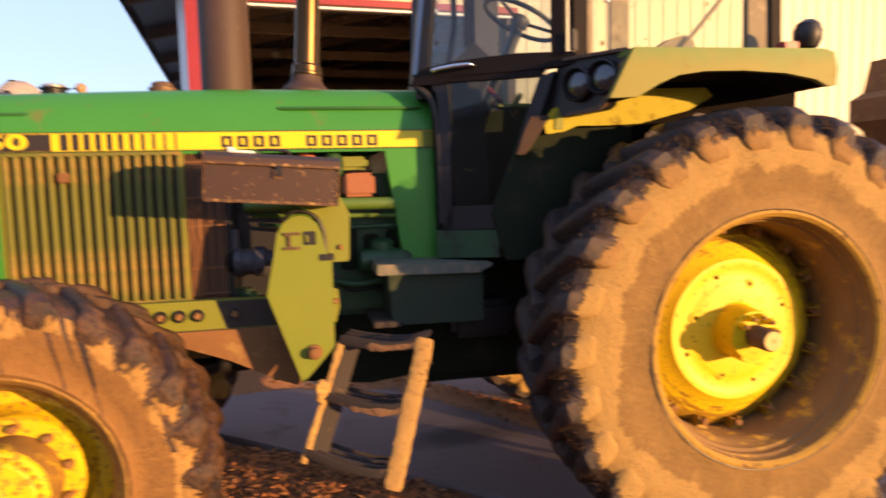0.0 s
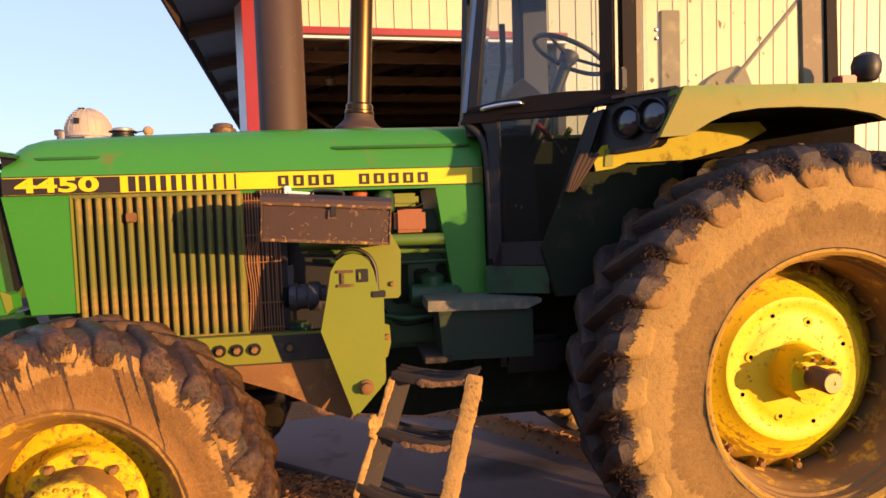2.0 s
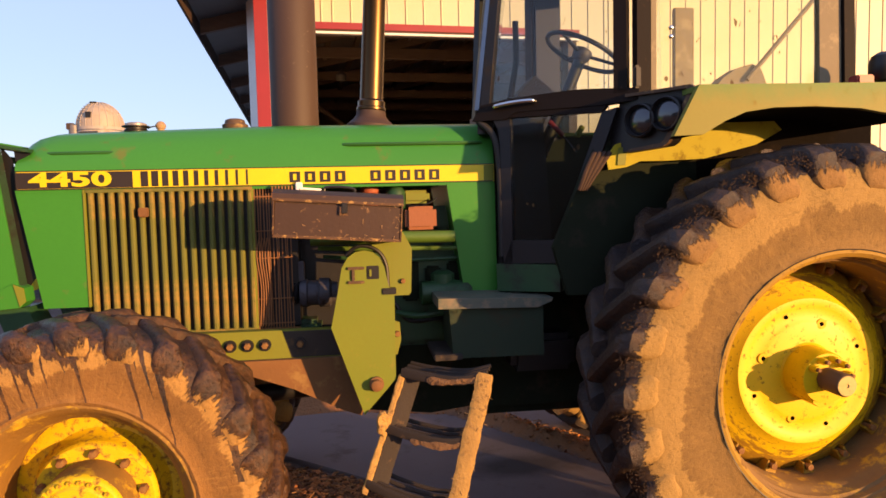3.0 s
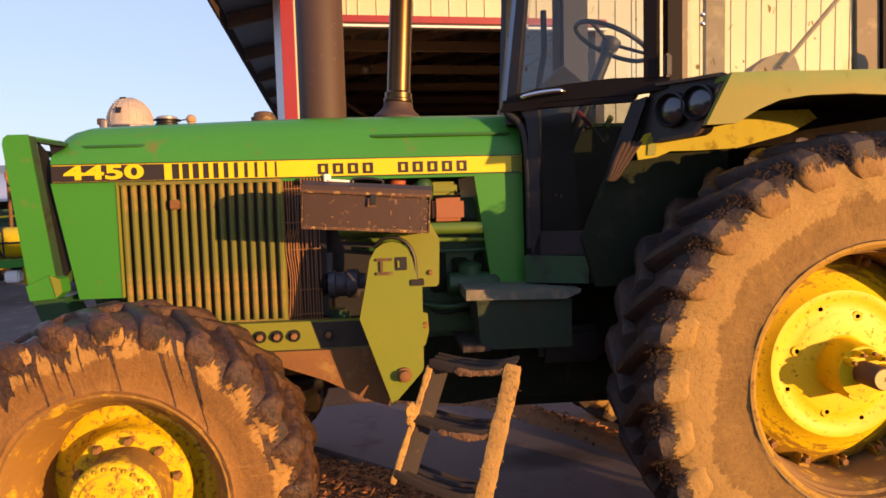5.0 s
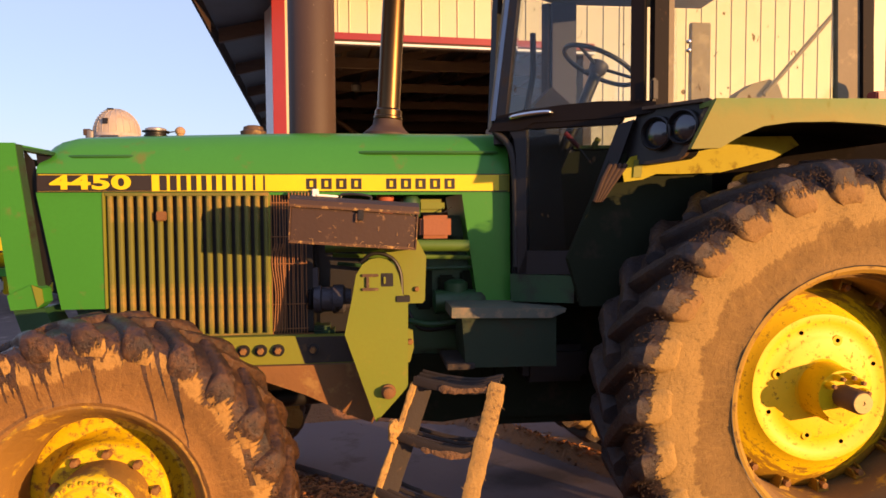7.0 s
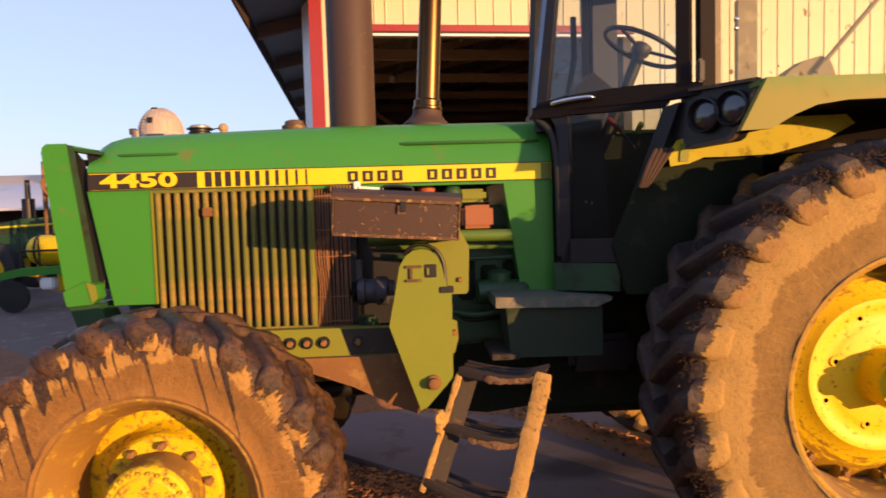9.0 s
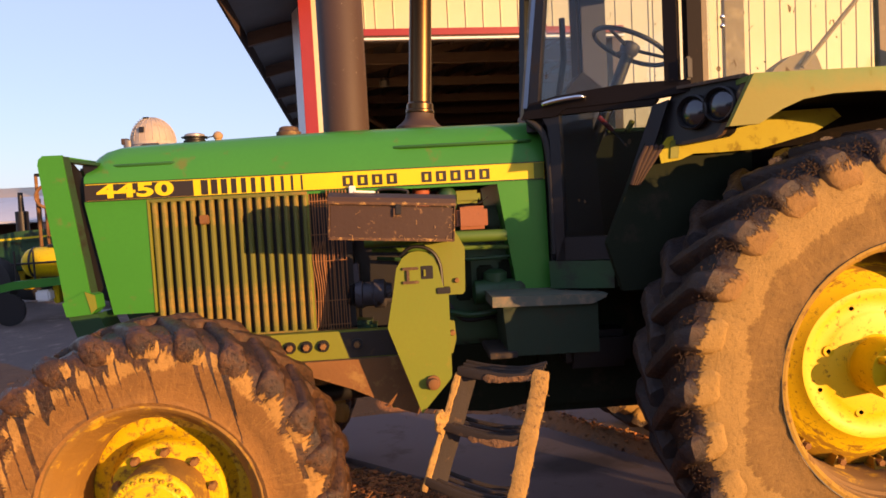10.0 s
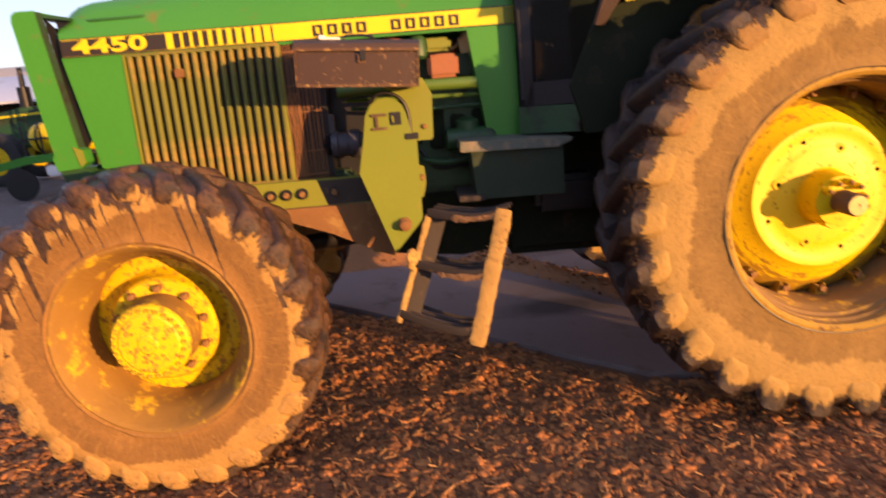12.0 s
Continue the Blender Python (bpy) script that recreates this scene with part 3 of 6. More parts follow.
def tyre_material(name, R, bead, hw, lugs, dry, brown, zone, line, lug_pull, ragged, damp, shine, drips, drying=0.0):
    """Rubber under dried mud: pale on the outer side wall, browner towards the rim, dark and damp on the bars, with wet runs."""
    m = bpy.data.materials.new(name)
    m.use_nodes = True
    nt, link, calc, noise_of, ramp, mix, xyz = kit(m)
    bsdf = nt.nodes["Principled BSDF"]
    tc = nt.nodes.new("ShaderNodeTexCoord")
    sep = nt.nodes.new("ShaderNodeSeparateXYZ")
    link(tc.outputs["Object"], sep.inputs[0])
    x, y, z = sep.outputs
    # bars share one mesh: each looks up its own stretch of the grain
    info = nt.nodes.new("ShaderNodeObjectInfo")
    add = nt.nodes.new("ShaderNodeVectorMath")
    link(tc.outputs["Object"], add.inputs[0])
    link(xyz(calc("MULTIPLY", info.outputs["Random"], 40.0), 0.0), add.inputs[1])
    spot = add.outputs[0]
    rad = calc("SQRT", calc("ADD", calc("MULTIPLY", x, x), calc("MULTIPLY", z, z)))
    ang = calc("ARCTAN2", z, x)
    out = ramp(rad, bead, R)
    wave = calc("COSINE", calc("MULTIPLY", ang, float(lugs)))
    slow = noise_of(spot, 2.3, 3.0, 0.5)
    patch = noise_of(spot, 8.0, 9.0, 0.72)
    fine = noise_of(spot, 55.0, 6.0, 0.7)
    grit = noise_of(spot, 190.0, 3.0, 0.6)
    ring_ = noise_of(xyz(calc("MULTIPLY", ang, 2.2), calc("MULTIPLY", rad, 46.0)), 1.6, 7.0, 0.7)
    comb = noise_of(xyz(calc("MULTIPLY", ang, 26.0), calc("MULTIPLY", rad, 9.0), calc("MULTIPLY", info.outputs["Random"], 9.0)), 1.5, 8.0, 0.72)
    # dried mud, pale outside and brown inside, torn where the two meet
    pale = mix(ramp(patch, 0.34, 0.66), tuple(c * 0.78 for c in dry), dry)
    inner = mix(ramp(patch, 0.34, 0.66), tuple(c * 0.74 for c in brown), brown)
    torn = calc("ADD", out, calc("ADD", calc("MULTIPLY", calc("SUBTRACT", slow, 0.5), 0.55), calc("ADD", calc("MULTIPLY", calc("SUBTRACT", patch, 0.5), 0.34), calc("MULTIPLY", calc("SUBTRACT", comb, 0.5), 0.22))))
    sides = mix(ramp(torn, zone - 0.012, zone + 0.018), inner, pale)
    sides = mix(ramp(torn, zone - 0.30, zone - 0.24, 0.65, 0.0), sides, tuple(c * 1.12 for c in brown))
    sides = mix(ramp(ring_, 0.56, 0.70, 0.0, 0.42), sides, tuple(c * 0.52 for c in brown))
    sides = mix(ramp(fine, 0.30, 0.46, 0.50, 0.0), sides, tuple(c * 0.45 for c in brown))
    sides = mix(ramp(grit, 0.58, 0.74, 0.0, 0.45), sides, tuple(c * 0.34 for c in brown))
    sides = mix(ramp(comb, 0.54, 0.66, 0.0, 0.5), sides, tuple(c * 0.86 for c in dry))
    # where damp rubber shows: the tread, and down the bars' outer ends
    tread = calc("MULTIPLY", ramp(calc("ABSOLUTE", y), hw * 0.93, hw * 0.80), ramp(out, 0.5, 0.6))
    height = calc("ADD", out, calc("MULTIPLY", wave, lug_pull))
    height = calc("ADD", height, calc("ADD", calc("MULTIPLY", calc("SUBTRACT", patch, 0.5), ragged), calc("ADD", calc("MULTIPLY", calc("SUBTRACT", slow, 0.5), ragged * 0.8), calc("MULTIPLY", calc("SUBTRACT", comb, 0.5), ragged * 1.1))))
    height = calc("ADD", height, calc("MULTIPLY", tread, 0.5))
    if drying:
        height = calc("SUBTRACT", height, ramp(z, 0.10, -0.22, 0.0, drying))
    edge = ramp(height, line - 0.012, line + 0.014)
    if drips:
        # thin runs down the side wall, all leaning the same way
        lean = calc("ADD", calc("ADD", x, calc("MULTIPLY", z, 0.2)), calc("MULTIPLY", calc("SUBTRACT", fine, 0.5), 0.010))
        thread = noise_of(xyz(calc("MULTIPLY", lean, 21.0), calc("MULTIPLY", info.outputs["Random"], 7.0)), 1.0, 1.0, 0.5)
        width = ramp(out, 0.2, 0.75, 0.030, 0.082)
        thin = calc("LESS_THAN", calc("ABSOLUTE", calc("SUBTRACT", thread, 0.5)), width)
        stop = ramp(noise_of(xyz(calc("MULTIPLY", lean, 13.0), 3.7), 1.0, 1.0, 0.5), 0.36, 0.54, 0.80, 0.08)
        run = calc("MULTIPLY", calc("MULTIPLY", thin, calc("GREATER_THAN", out, stop)), calc("GREATER_THAN", z, 0.10))
        edge = calc("MAXIMUM", edge, run)
    wet = mix(ramp(patch, 0.36, 0.62), damp[0], mix(ramp(fine, 0.4, 0.68), damp[1], damp[2]))
    link(mix(edge, sides, wet), bsdf.inputs["Base Color"])
    link(mix(edge, (0.93, 0.93, 0.93), mix(ramp(fine, 0.35, 0.65), (shine,) * 3, (min(0.9, shine + 0.35),) * 3)), bsdf.inputs["Roughness"])
    bsdf.inputs["Specular IOR Level"].default_value = 0.4
    lift = calc("ADD", calc("MULTIPLY", calc("SUBTRACT", 1.0, edge), 0.9), calc("ADD", calc("MULTIPLY", patch, 1.2), calc("ADD", calc("MULTIPLY", fine, 0.95), calc("MULTIPLY", grit, 0.22))))
    b = nt.nodes.new("ShaderNodeBump")
    b.inputs["Strength"].default_value, b.inputs["Distance"].default_value = 0.8, 0.008
    link(lift, b.inputs["Height"])
    link(b.outputs[0], bsdf.inputs["Normal"])
    return m


def litter_material(name, lo, hi, rough):
    """Loose bits, each of its own shade."""
    m = bpy.data.materials.new(name)
    m.use_nodes = True
    nt = m.node_tree
    geo = nt.nodes.new("ShaderNodeNewGeometry")
    x = nt.nodes.new("ShaderNodeMix")
    x.data_type = "RGBA"
    nt.links.new(geo.outputs["Random Per Island"], x.inputs[0])
    x.inputs[6].default_value, x.inputs[7].default_value = (*lo, 1), (*hi, 1)
    b = nt.nodes["Principled BSDF"]
    nt.links.new(x.outputs[2], b.inputs["Base Color"])
    b.inputs["Roughness"].default_value = rough
    return m


STUCK_STRAW = litter_material("straw and crumbs stuck in mud", (0.014, 0.008, 0.006), (0.062, 0.033, 0.015), 0.95)
# the rear's damp mud tones also carry the shade on its tread
REAR_TYRE = tyre_material("muddy rear tyre", 0.875, 0.472, 0.235, 26, (0.37, 0.232, 0.072), (0.236, 0.140, 0.043), 0.40, 0.77, -0.03, 0.34,
                          ((0.020, 0.016, 0.017), (0.036, 0.023, 0.018), (0.085, 0.046, 0.022)), 0.30, False)
SHADED_DAMP_BAR = tyre_material("damp rear tread bar with shade", 0.875, 0.472, 0.235, 26, (0.29, 0.168, 0.058), (0.20, 0.112, 0.038), 0.40, 0.76, -0.03, 0.34,
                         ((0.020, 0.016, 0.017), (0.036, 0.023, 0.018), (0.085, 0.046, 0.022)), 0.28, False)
FRONT_TYRE = tyre_material("muddy front tyre", 0.66, 0.375, 0.1925, 24, (0.41, 0.232, 0.065), (0.232, 0.116, 0.032), 0.49, 0.62, 0.10, 0.55,
                           ((0.014, 0.010, 0.010), (0.046, 0.023, 0.012), (0.16, 0.072, 0.022)), 0.24, True, 0.30)
LOW_FRONT_TYRE = tyre_material("dry muddy front tread", 0.66, 0.375, 0.1925, 24, (0.42, 0.24, 0.072), (0.235, 0.118, 0.034), 0.46, 0.98, -0.04, 0.50,
                               ((0.03, 0.02, 0.016), (0.075, 0.038, 0.018), (0.17, 0.080, 0.026)), 0.6, False)
MUDDY_YELLOW = material("muddy yellow paint", (0.78, 0.55, 0.005), 0.5, dark=(0.60, 0.37, 0.008), bump=0.4, dirt=(0.22, 0.11, 0.018), dirt_amount=0.44, dirt_scale=38)
DISC_YELLOW = material("yellow paint with caked edge", (0.84, 0.60, 0.003), 0.5, dark=(0.74, 0.49, 0.004), scale=3.0, bump=0.1, dirt=(0.16, 0.085, 0.012), dirt_amount=0.27, dirt_scale=48, grain_dark=0.85)
AXLE_STEEL = material("browned bar steel", (0.15, 0.082, 0.032), 0.6, dark=(0.08, 0.045, 0.022), bump=0.25, metal=0.2)
AXLE_END = material("bright worn steel", (0.46, 0.36, 0.14), 0.5, metal=0.3, bump=0.2, dirt=(0.2, 0.12, 0.05), dirt_amount=0.25, dirt_scale=40)
RIM_LIP = material("scuffed rim edge", (0.40, 0.235, 0.02), 0.75, dark=(0.22, 0.12, 0.02), bump=0.3, scale=8, dirt=(0.12, 0.06, 0.02), dirt_amount=0.35, dirt_scale=22)
DARK_RIM = material("dark muddy rim", (0.25, 0.145, 0.045), 0.85, dark=(0.12, 0.066, 0.028), bump=0.5, dirt=(0.55, 0.34, 0.02), dirt_amount=0.30, dirt_scale=10)
MUD_RIM = material("mud-caked rim", (0.285, 0.150, 0.024), 0.8, dark=(0.16, 0.085, 0.022), scale=7, bump=0.5, bump_dist=0.006, dirt=(0.58, 0.37, 0.010), dirt_amount=0.34, dirt_scale=11)


def muddy_fold(m, r0, r1, mud):
    """Adds streaky mud on a wheel disc between two radii."""
    nt, link, calc, noise_of, ramp, mix, xyz = kit(m)
    bsdf = nt.nodes["Principled BSDF"]
    base = bsdf.inputs["Base Color"].links[0].from_socket
    tc = nt.nodes.new("ShaderNodeTexCoord")
    sep = nt.nodes.new("ShaderNodeSeparateXYZ")
    link(tc.outputs["Object"], sep.inputs[0])
    rad = calc("SQRT", calc("ADD", calc("MULTIPLY", sep.outputs[0], sep.outputs[0]), calc("MULTIPLY", sep.outputs[2], sep.outputs[2])))
    ang = calc("ARCTAN2", sep.outputs[2], sep.outputs[0])
    streak = noise_of(xyz(calc("MULTIPLY", ang, 3.0), calc("MULTIPLY", rad, 40.0)), 1.3, 6.0, 0.7)
    amount = calc("ADD", streak, ramp(rad, r0, r1, -0.20, 0.24))
    link(mix(ramp(amount, 0.50, 0.58, 0.0, 0.9), base, mud), bsdf.inputs["Base Color"])


muddy_fold(DISC_YELLOW, 0.27, 0.43, (0.27, 0.145, 0.014))
RX, RZ, FX, FZ = 0.0, 0.888, -2.665, 0.56


def bolt_mesh(r, h):
    bm = turned([(0.0, r), (-h * 0.8, r), (-h, r * 0.8)], 6)
    return bm


def hub_mesh():
    """The cast hub: a round boss, its split half drawn out into a wedge below."""
    bm = turned([(0.03, 0.118), (-0.008, 0.116), (-0.018, 0.106), (-0.112, 0.099), (-0.124, 0.094), (-0.126, 0.050)], 40)
    prism([(-0.050, -0.052), (0.036, -0.056), (0.030, -0.104), (-0.024, -0.110), (-0.052, -0.092)], -0.122, -0.03, 0.008, bm)
    return prism([(-0.004, -0.058), (0.002, -0.058), (0.002, -0.100), (-0.004, -0.100)], -0.1245, -0.12, 0.0, bm)


def rear_wheel(at):
    wheel = part("wheel", turned([(0.150, 0.424), (0.112, 0.430), (0.096, 0.426), (0.084, 0.412), (0.066, 0.388), (0.042, 0.352), (0.019, 0.318), (0.002, 0.298), (-0.010, 0.286), (-0.011, 0.268), (-0.007, 0.254), (-0.004, 0.238), (-0.004, 0.210), (-0.008, 0.196), (-0.011, 0.186), (-0.010, 0.100),
                                      (0.06, 0.100), (0.12, 0.31), (0.150, 0.36)], 72), DISC_YELLOW, tractor, "yellow painted wheel disc", at=at)
    make_tyre(wheel, REAR_TYRE, "rear tyre caked in dried tan mud", 0.875, 0.47, 0.472, 0.42, 26, 0.050, 3, bar_mat=SHADED_DAMP_BAR, low_mat=REAR_TYRE)
    straw_on_tyre(wheel, 0.875, 0.235, 26, 9000, 5)
    rim = [(-0.212, 0.484), (-0.222, 0.494), (-0.226, 0.480), (-0.214, 0.464), (-0.185, 0.462), (-0.178, 0.454), (-0.150, 0.453), (-0.142, 0.442), (-0.105, 0.440), (-0.095, 0.432), (-0.04, 0.430), (0.05, 0.430), (0.12, 0.43), (0.18, 0.457), (0.214, 0.464), (0.226, 0.47), (0.22, 0.494), (0.21, 0.47), (0.1, 0.467), (-0.1, 0.467)]
    part("rim", turned(rim, 72, closed=True), DARK_RIM, wheel, "mud-stained steel rim")
    part("rim_lip", turned([(-0.216, 0.482), (-0.228, 0.490), (-0.2295, 0.478), (-0.218, 0.464)], 72, closed=True), RIM_LIP, wheel, "scuffed yellow rim edge")
    part("bead_seam", turned([(-0.222, 0.488), (-0.2305, 0.4895), (-0.2315, 0.4930), (-0.222, 0.4945)], 72, closed=True), BLACK, wheel, "dark seam between tyre and rim")
    # added black ring: keeps the gap between disc and rim dark
    part("wheel_back", turned([(0.17, 0.30), (0.17, 0.44), (0.155, 0.44), (0.155, 0.30)], 48, closed=True), BLACK, wheel, "black ring added to darken the gap behind the disc")
    # cast hub with its wedge bolts, and the bar axle standing out of it
    part("hub", hub_mesh(), YELLOW, wheel)
    part("axle", turned([(0.0, 0.043), (-0.222, 0.043), (-0.230, 0.038), (-0.230, 0.007), (-0.222, 0.005)], 28), AXLE_STEEL, wheel, "bare steel bar axle")
    part("axle_end", turned([(-0.229, 0.0375), (-0.2325, 0.036), (-0.2325, 0.008), (-0.226, 0.006)], 28), AXLE_END, wheel, "bright worn axle end")
    for k in range(5):
        a = radians(12 + k * 33)
        bolt = part("bolt", bolt_mesh(0.0135, 0.034), YELLOW, wheel, at=pose(0.076 * math.cos(a), -0.124, 0.076 * math.sin(a)))
        part("bolt_end", turned([(0.0, 0.008), (-0.012, 0.008), (-0.014, 0.006)], 10, centre=(0, -0.033, 0)), RUST, bolt)
    for k in range(8):
        a = 2 * math.pi * k / 8
        r, d = (0.192, -0.0095) if k % 2 else (0.232, -0.0045)
        a += radians(27 if k % 2 else 22)
        # each hole is a flat disc coloured with the dark of its inside
        ring_ = part("hole", turned([(0.004, 0.0085), (-0.0015, 0.0085), (-0.0016, 0.002)], 14), HOLE_DARK, wheel, at=pose(r * math.cos(a), d, r * math.sin(a)))
        if k % 2:
            part("hole_collar", turned([(0.004, 0.021), (-0.0015, 0.0205), (-0.0015, 0.0095), (0.004, 0.0095)], 20, closed=True), YELLOW, ring_)
    for k in range(16):
        a = 2 * math.pi * (k + 0.25) / 16
        bm = span(0.384, 0.430, -0.012, 0.052, -0.021, -0.012, 0.002)
        span(0.384, 0.430, -0.012, 0.052, 0.012, 0.021, 0.002, bm)
        span(0.416, 0.432, -0.016, 0.05, -0.024, 0.024, 0.003, bm)
        clamp_ = part("rim_clamp", bm, DISC_YELLOW, wheel, at=pose(0, 0.046, 0, 0, -math.degrees(a), 0))
        part("clamp_bolt", turned([(0.04, 0.009), (-0.016, 0.009), (-0.018, 0.014), (-0.032, 0.013)], 6, centre=(0.401, 0, 0)), RUST, clamp_)
    return wheel


def front_wheel(at, steer=0.0):
    wheel = part("wheel", turned([(0.085, 0.303), (0.07, 0.303), (0.062, 0.285), (0.055, 0.24), (0.035, 0.222), (-0.015, 0.216), (-0.03, 0.213), (-0.04, 0.204), (-0.04, 0.15), (-0.02, 0.145), (0.04, 0.145), (0.085, 0.28)], 64), MUDDY_YELLOW, tractor, "muddy yellow front wheel", at=at)
    make_tyre(wheel, FRONT_TYRE, "front tyre with dried mud and wet runs", 0.66, 0.385, 0.375, 0.33, 24, 0.026, 8, 0.052, LOW_FRONT_TYRE)
    straw_on_tyre(wheel, 0.66, 0.1925, 24, 1500, 6)
    rim = [(-0.168, 0.382), (-0.178, 0.392), (-0.182, 0.378), (-0.168, 0.360), (-0.14, 0.352), (-0.11, 0.325), (-0.02, 0.305), (0.08, 0.305), (0.13, 0.35), (0.168, 0.36), (0.182, 0.38), (0.17, 0.392), (0.09, 0.37), (-0.09, 0.37)]
    part("rim", turned(rim, 64, closed=True), MUD_RIM, wheel, "mud-caked front rim")
    part("hub", turned([(0.0, 0.156), (-0.150, 0.153), (-0.168, 0.152), (-0.172, 0.130)], 48), MUD_RIM, wheel, "mud-brown planetary hub")
    part("hub_cap", turned([(-0.165, 0.1525), (-0.180, 0.150), (-0.188, 0.142), (-0.190, 0.120), (-0.198, 0.112), (-0.201, 0.040), (-0.208, 0.034), (-0.209, 0.01)], 48), MUDDY_YELLOW, wheel, "yellow hub cap")
    for k in range(10):
        a = 2 * math.pi * (k + 0.4) / 10
        part("wheel_nut", bolt_mesh(0.016, 0.03), RUST, wheel, at=pose(0.178 * math.cos(a), -0.040, 0.178 * math.sin(a)))
    for k in range(26):
        a = 2 * math.pi * k / 26
        part("hub_bolt", bolt_mesh(0.0085, 0.014), MUDDY_YELLOW, wheel, at=pose(0.133 * math.cos(a), -0.187, 0.133 * math.sin(a)))
    for k in range(6):
        a = 2 * math.pi * (k + 0.3) / 6
        part("hub_plug", bolt_mesh(0.007, 0.008), MUDDY_YELLOW, wheel, at=pose(0.070 * math.cos(a), -0.1995, 0.070 * math.sin(a)))
    return wheel


rear_wheel(pose(RX, -0.955, RZ, 0, -0.2, 0))
rear_wheel(pose(RX, 0.955, RZ, 0, 30, 180))
front_wheel(pose(FX, -0.90, FZ, 0, 0.4, 0))
front_wheel(pose(FX - 0.08, 0.90, FZ, 0, 15, 180))

# hood: a smooth shell, lower and rounded at its nose
HOOD_X0, HOOD_X1 = -3.135, -1.10


def hood_top(x):
    t = (x - HOOD_X0) / (HOOD_X1 - HOOD_X0)
    return 1.924 + 0.032 * min(1.0, t / 0.55) ** 0.8 - 0.055 * max(0.0, 1 - t / 0.07) ** 2


def make_hood():
    bm = bmesh.new()
    rings = []
    n = 28
    for i in range(n + 1):
        x = HOOD_X0 + (HOOD_X1 - HOOD_X0) * (i / n) ** 1.25
        top = hood_top(x)
        nose = max(0.0, 1 - (x - HOOD_X0) / 0.10)
        pull = 0.05 * nose * nose
        half = [(0.330, 1.655), (0.331, 1.750), (0.326, 1.775), (0.312 - pull * 0.3, 1.775 + (top - 1.775) * 0.24), (0.288 - pull * 0.6, 1.775 + (top - 1.775) * 0.52), (0.250 - pull, 1.775 + (top - 1.775) * 0.80), (0.200 - pull, top - 0.018), (0.12, top - 0.006), (0.0, top)]
        rings.append([bm.verts.new((x, -y, z)) for y, z in half] + [bm.verts.new((x, y, z)) for y, z in half[-2::-1]])
    for a, b in zip(rings, rings[1:]):
        for j in range(len(a) - 1):
            bm.faces.new((a[j], a[j + 1], b[j + 1], b[j]))
    bm.faces.new(rings[0])
    bm.faces.new(rings[-1][::-1])
    return part("hood", bm, GREEN, tractor, "glossy green hood")


hood = make_hood()


def plate_xz(x0, x1, z0, z1, y, depth=0.004):
    return span(x0, x1, y - depth, y, z0, z1, 0.0)


# the stripe along the hood: dark with a number, a run of bars, then yellow with lettering shapes
SIDE = -0.3315
part("stripe", plate_xz(-3.128, -1.10, 1.668, 1.746, SIDE), STRIPE_YELLOW, hood, "yellow and dark hood stripe", smooth=False)
part("stripe_field", plate_xz(-3.132, -2.665, 1.673, 1.741, SIDE - 0.004, 0.002), STRIPE_BLACK, hood, smooth=False)
for z in (1.668, 1.744):
    part("stripe_edge", plate_xz(-3.132, -1.105, z, z + 0.004, SIDE - 0.004, 0.002), STRIPE_BLACK, hood, smooth=False)
for k in range(11):
    x = -2.632 + k * 0.0437
    w = 0.030 - 0.0022 * k
    part("stripe_bar", plate_xz(x, x + w, 1.675, 1.740, SIDE - 0.004, 0.002), STRIPE_BLACK, hood, smooth=False)
part("stripe_end", plate_xz(-1.148, -1.102, 1.672, 1.742, SIDE - 0.004, 0.002), FADED, hood, smooth=False)


def lettering(body, size, x, z, y, mat, parent, spread=1.0, stretch=1.0):
    cu = bpy.data.curves.new("lettering", "FONT")
    cu.body, cu.size, cu.extrude, cu.space_character, cu.offset = body, size, 0.0008, spread, 0.003
    tmp = bpy.data.objects.new("lettering", cu)
    scene.collection.objects.link(tmp)
    me = bpy.data.meshes.new_from_object(tmp.evaluated_get(bpy.context.evaluated_depsgraph_get()))
    bpy.data.objects.remove(tmp)
    ob = new("lettering", me)
    me.materials.clear()
    me.materials.append(mat)
    ob.matrix_basis = pose(x, y, z, 90, 0, 0) @ Matrix.Diagonal((stretch, 1, 1, 1))
    ob.parent = parent
    return ob


lettering("4450", 0.082, -3.078, 1.683, SIDE - 0.0068, STRIPE_YELLOW, hood, 1.05, 1.92)
# brand lettering as plain open blocks of its size
for x0, count in ((-2.010, 4), (-1.658, 5)):
    for k in range(count):
        x = x0 + k * 0.0655
        bm = None
        for u0, u1, z0, z1 in ((0.0, 0.015, 1.680, 1.727), (0.031, 0.046, 1.680, 1.727), (0.015, 0.031, 1.680, 1.690), (0.015, 0.031, 1.717, 1.727)):
            bm = join(bm, plate_xz(x + u0, x + u1, z0, z1, SIDE - 0.004, 0.002))
        part("letter_block", bm, STRIPE_BLACK, hood, smooth=False)
# pressed louvres on the hood's shoulder, their shade given by a darker green
for x0, x1, z in ((-3.02, -2.74, 1.822), (-1.775, -1.15, 1.845)):
    bm = tube([(x0, -0.296, z - 0.001), (x0 + 0.03, -0.307, z - 0.001), (x1 - 0.03, -0.307, z + 0.001), (x1, -0.296, z + 0.001)], 0.008, 8)
    part("louvre", bm, LOUVRE, hood, "pressed louvre with its shade in darker green")

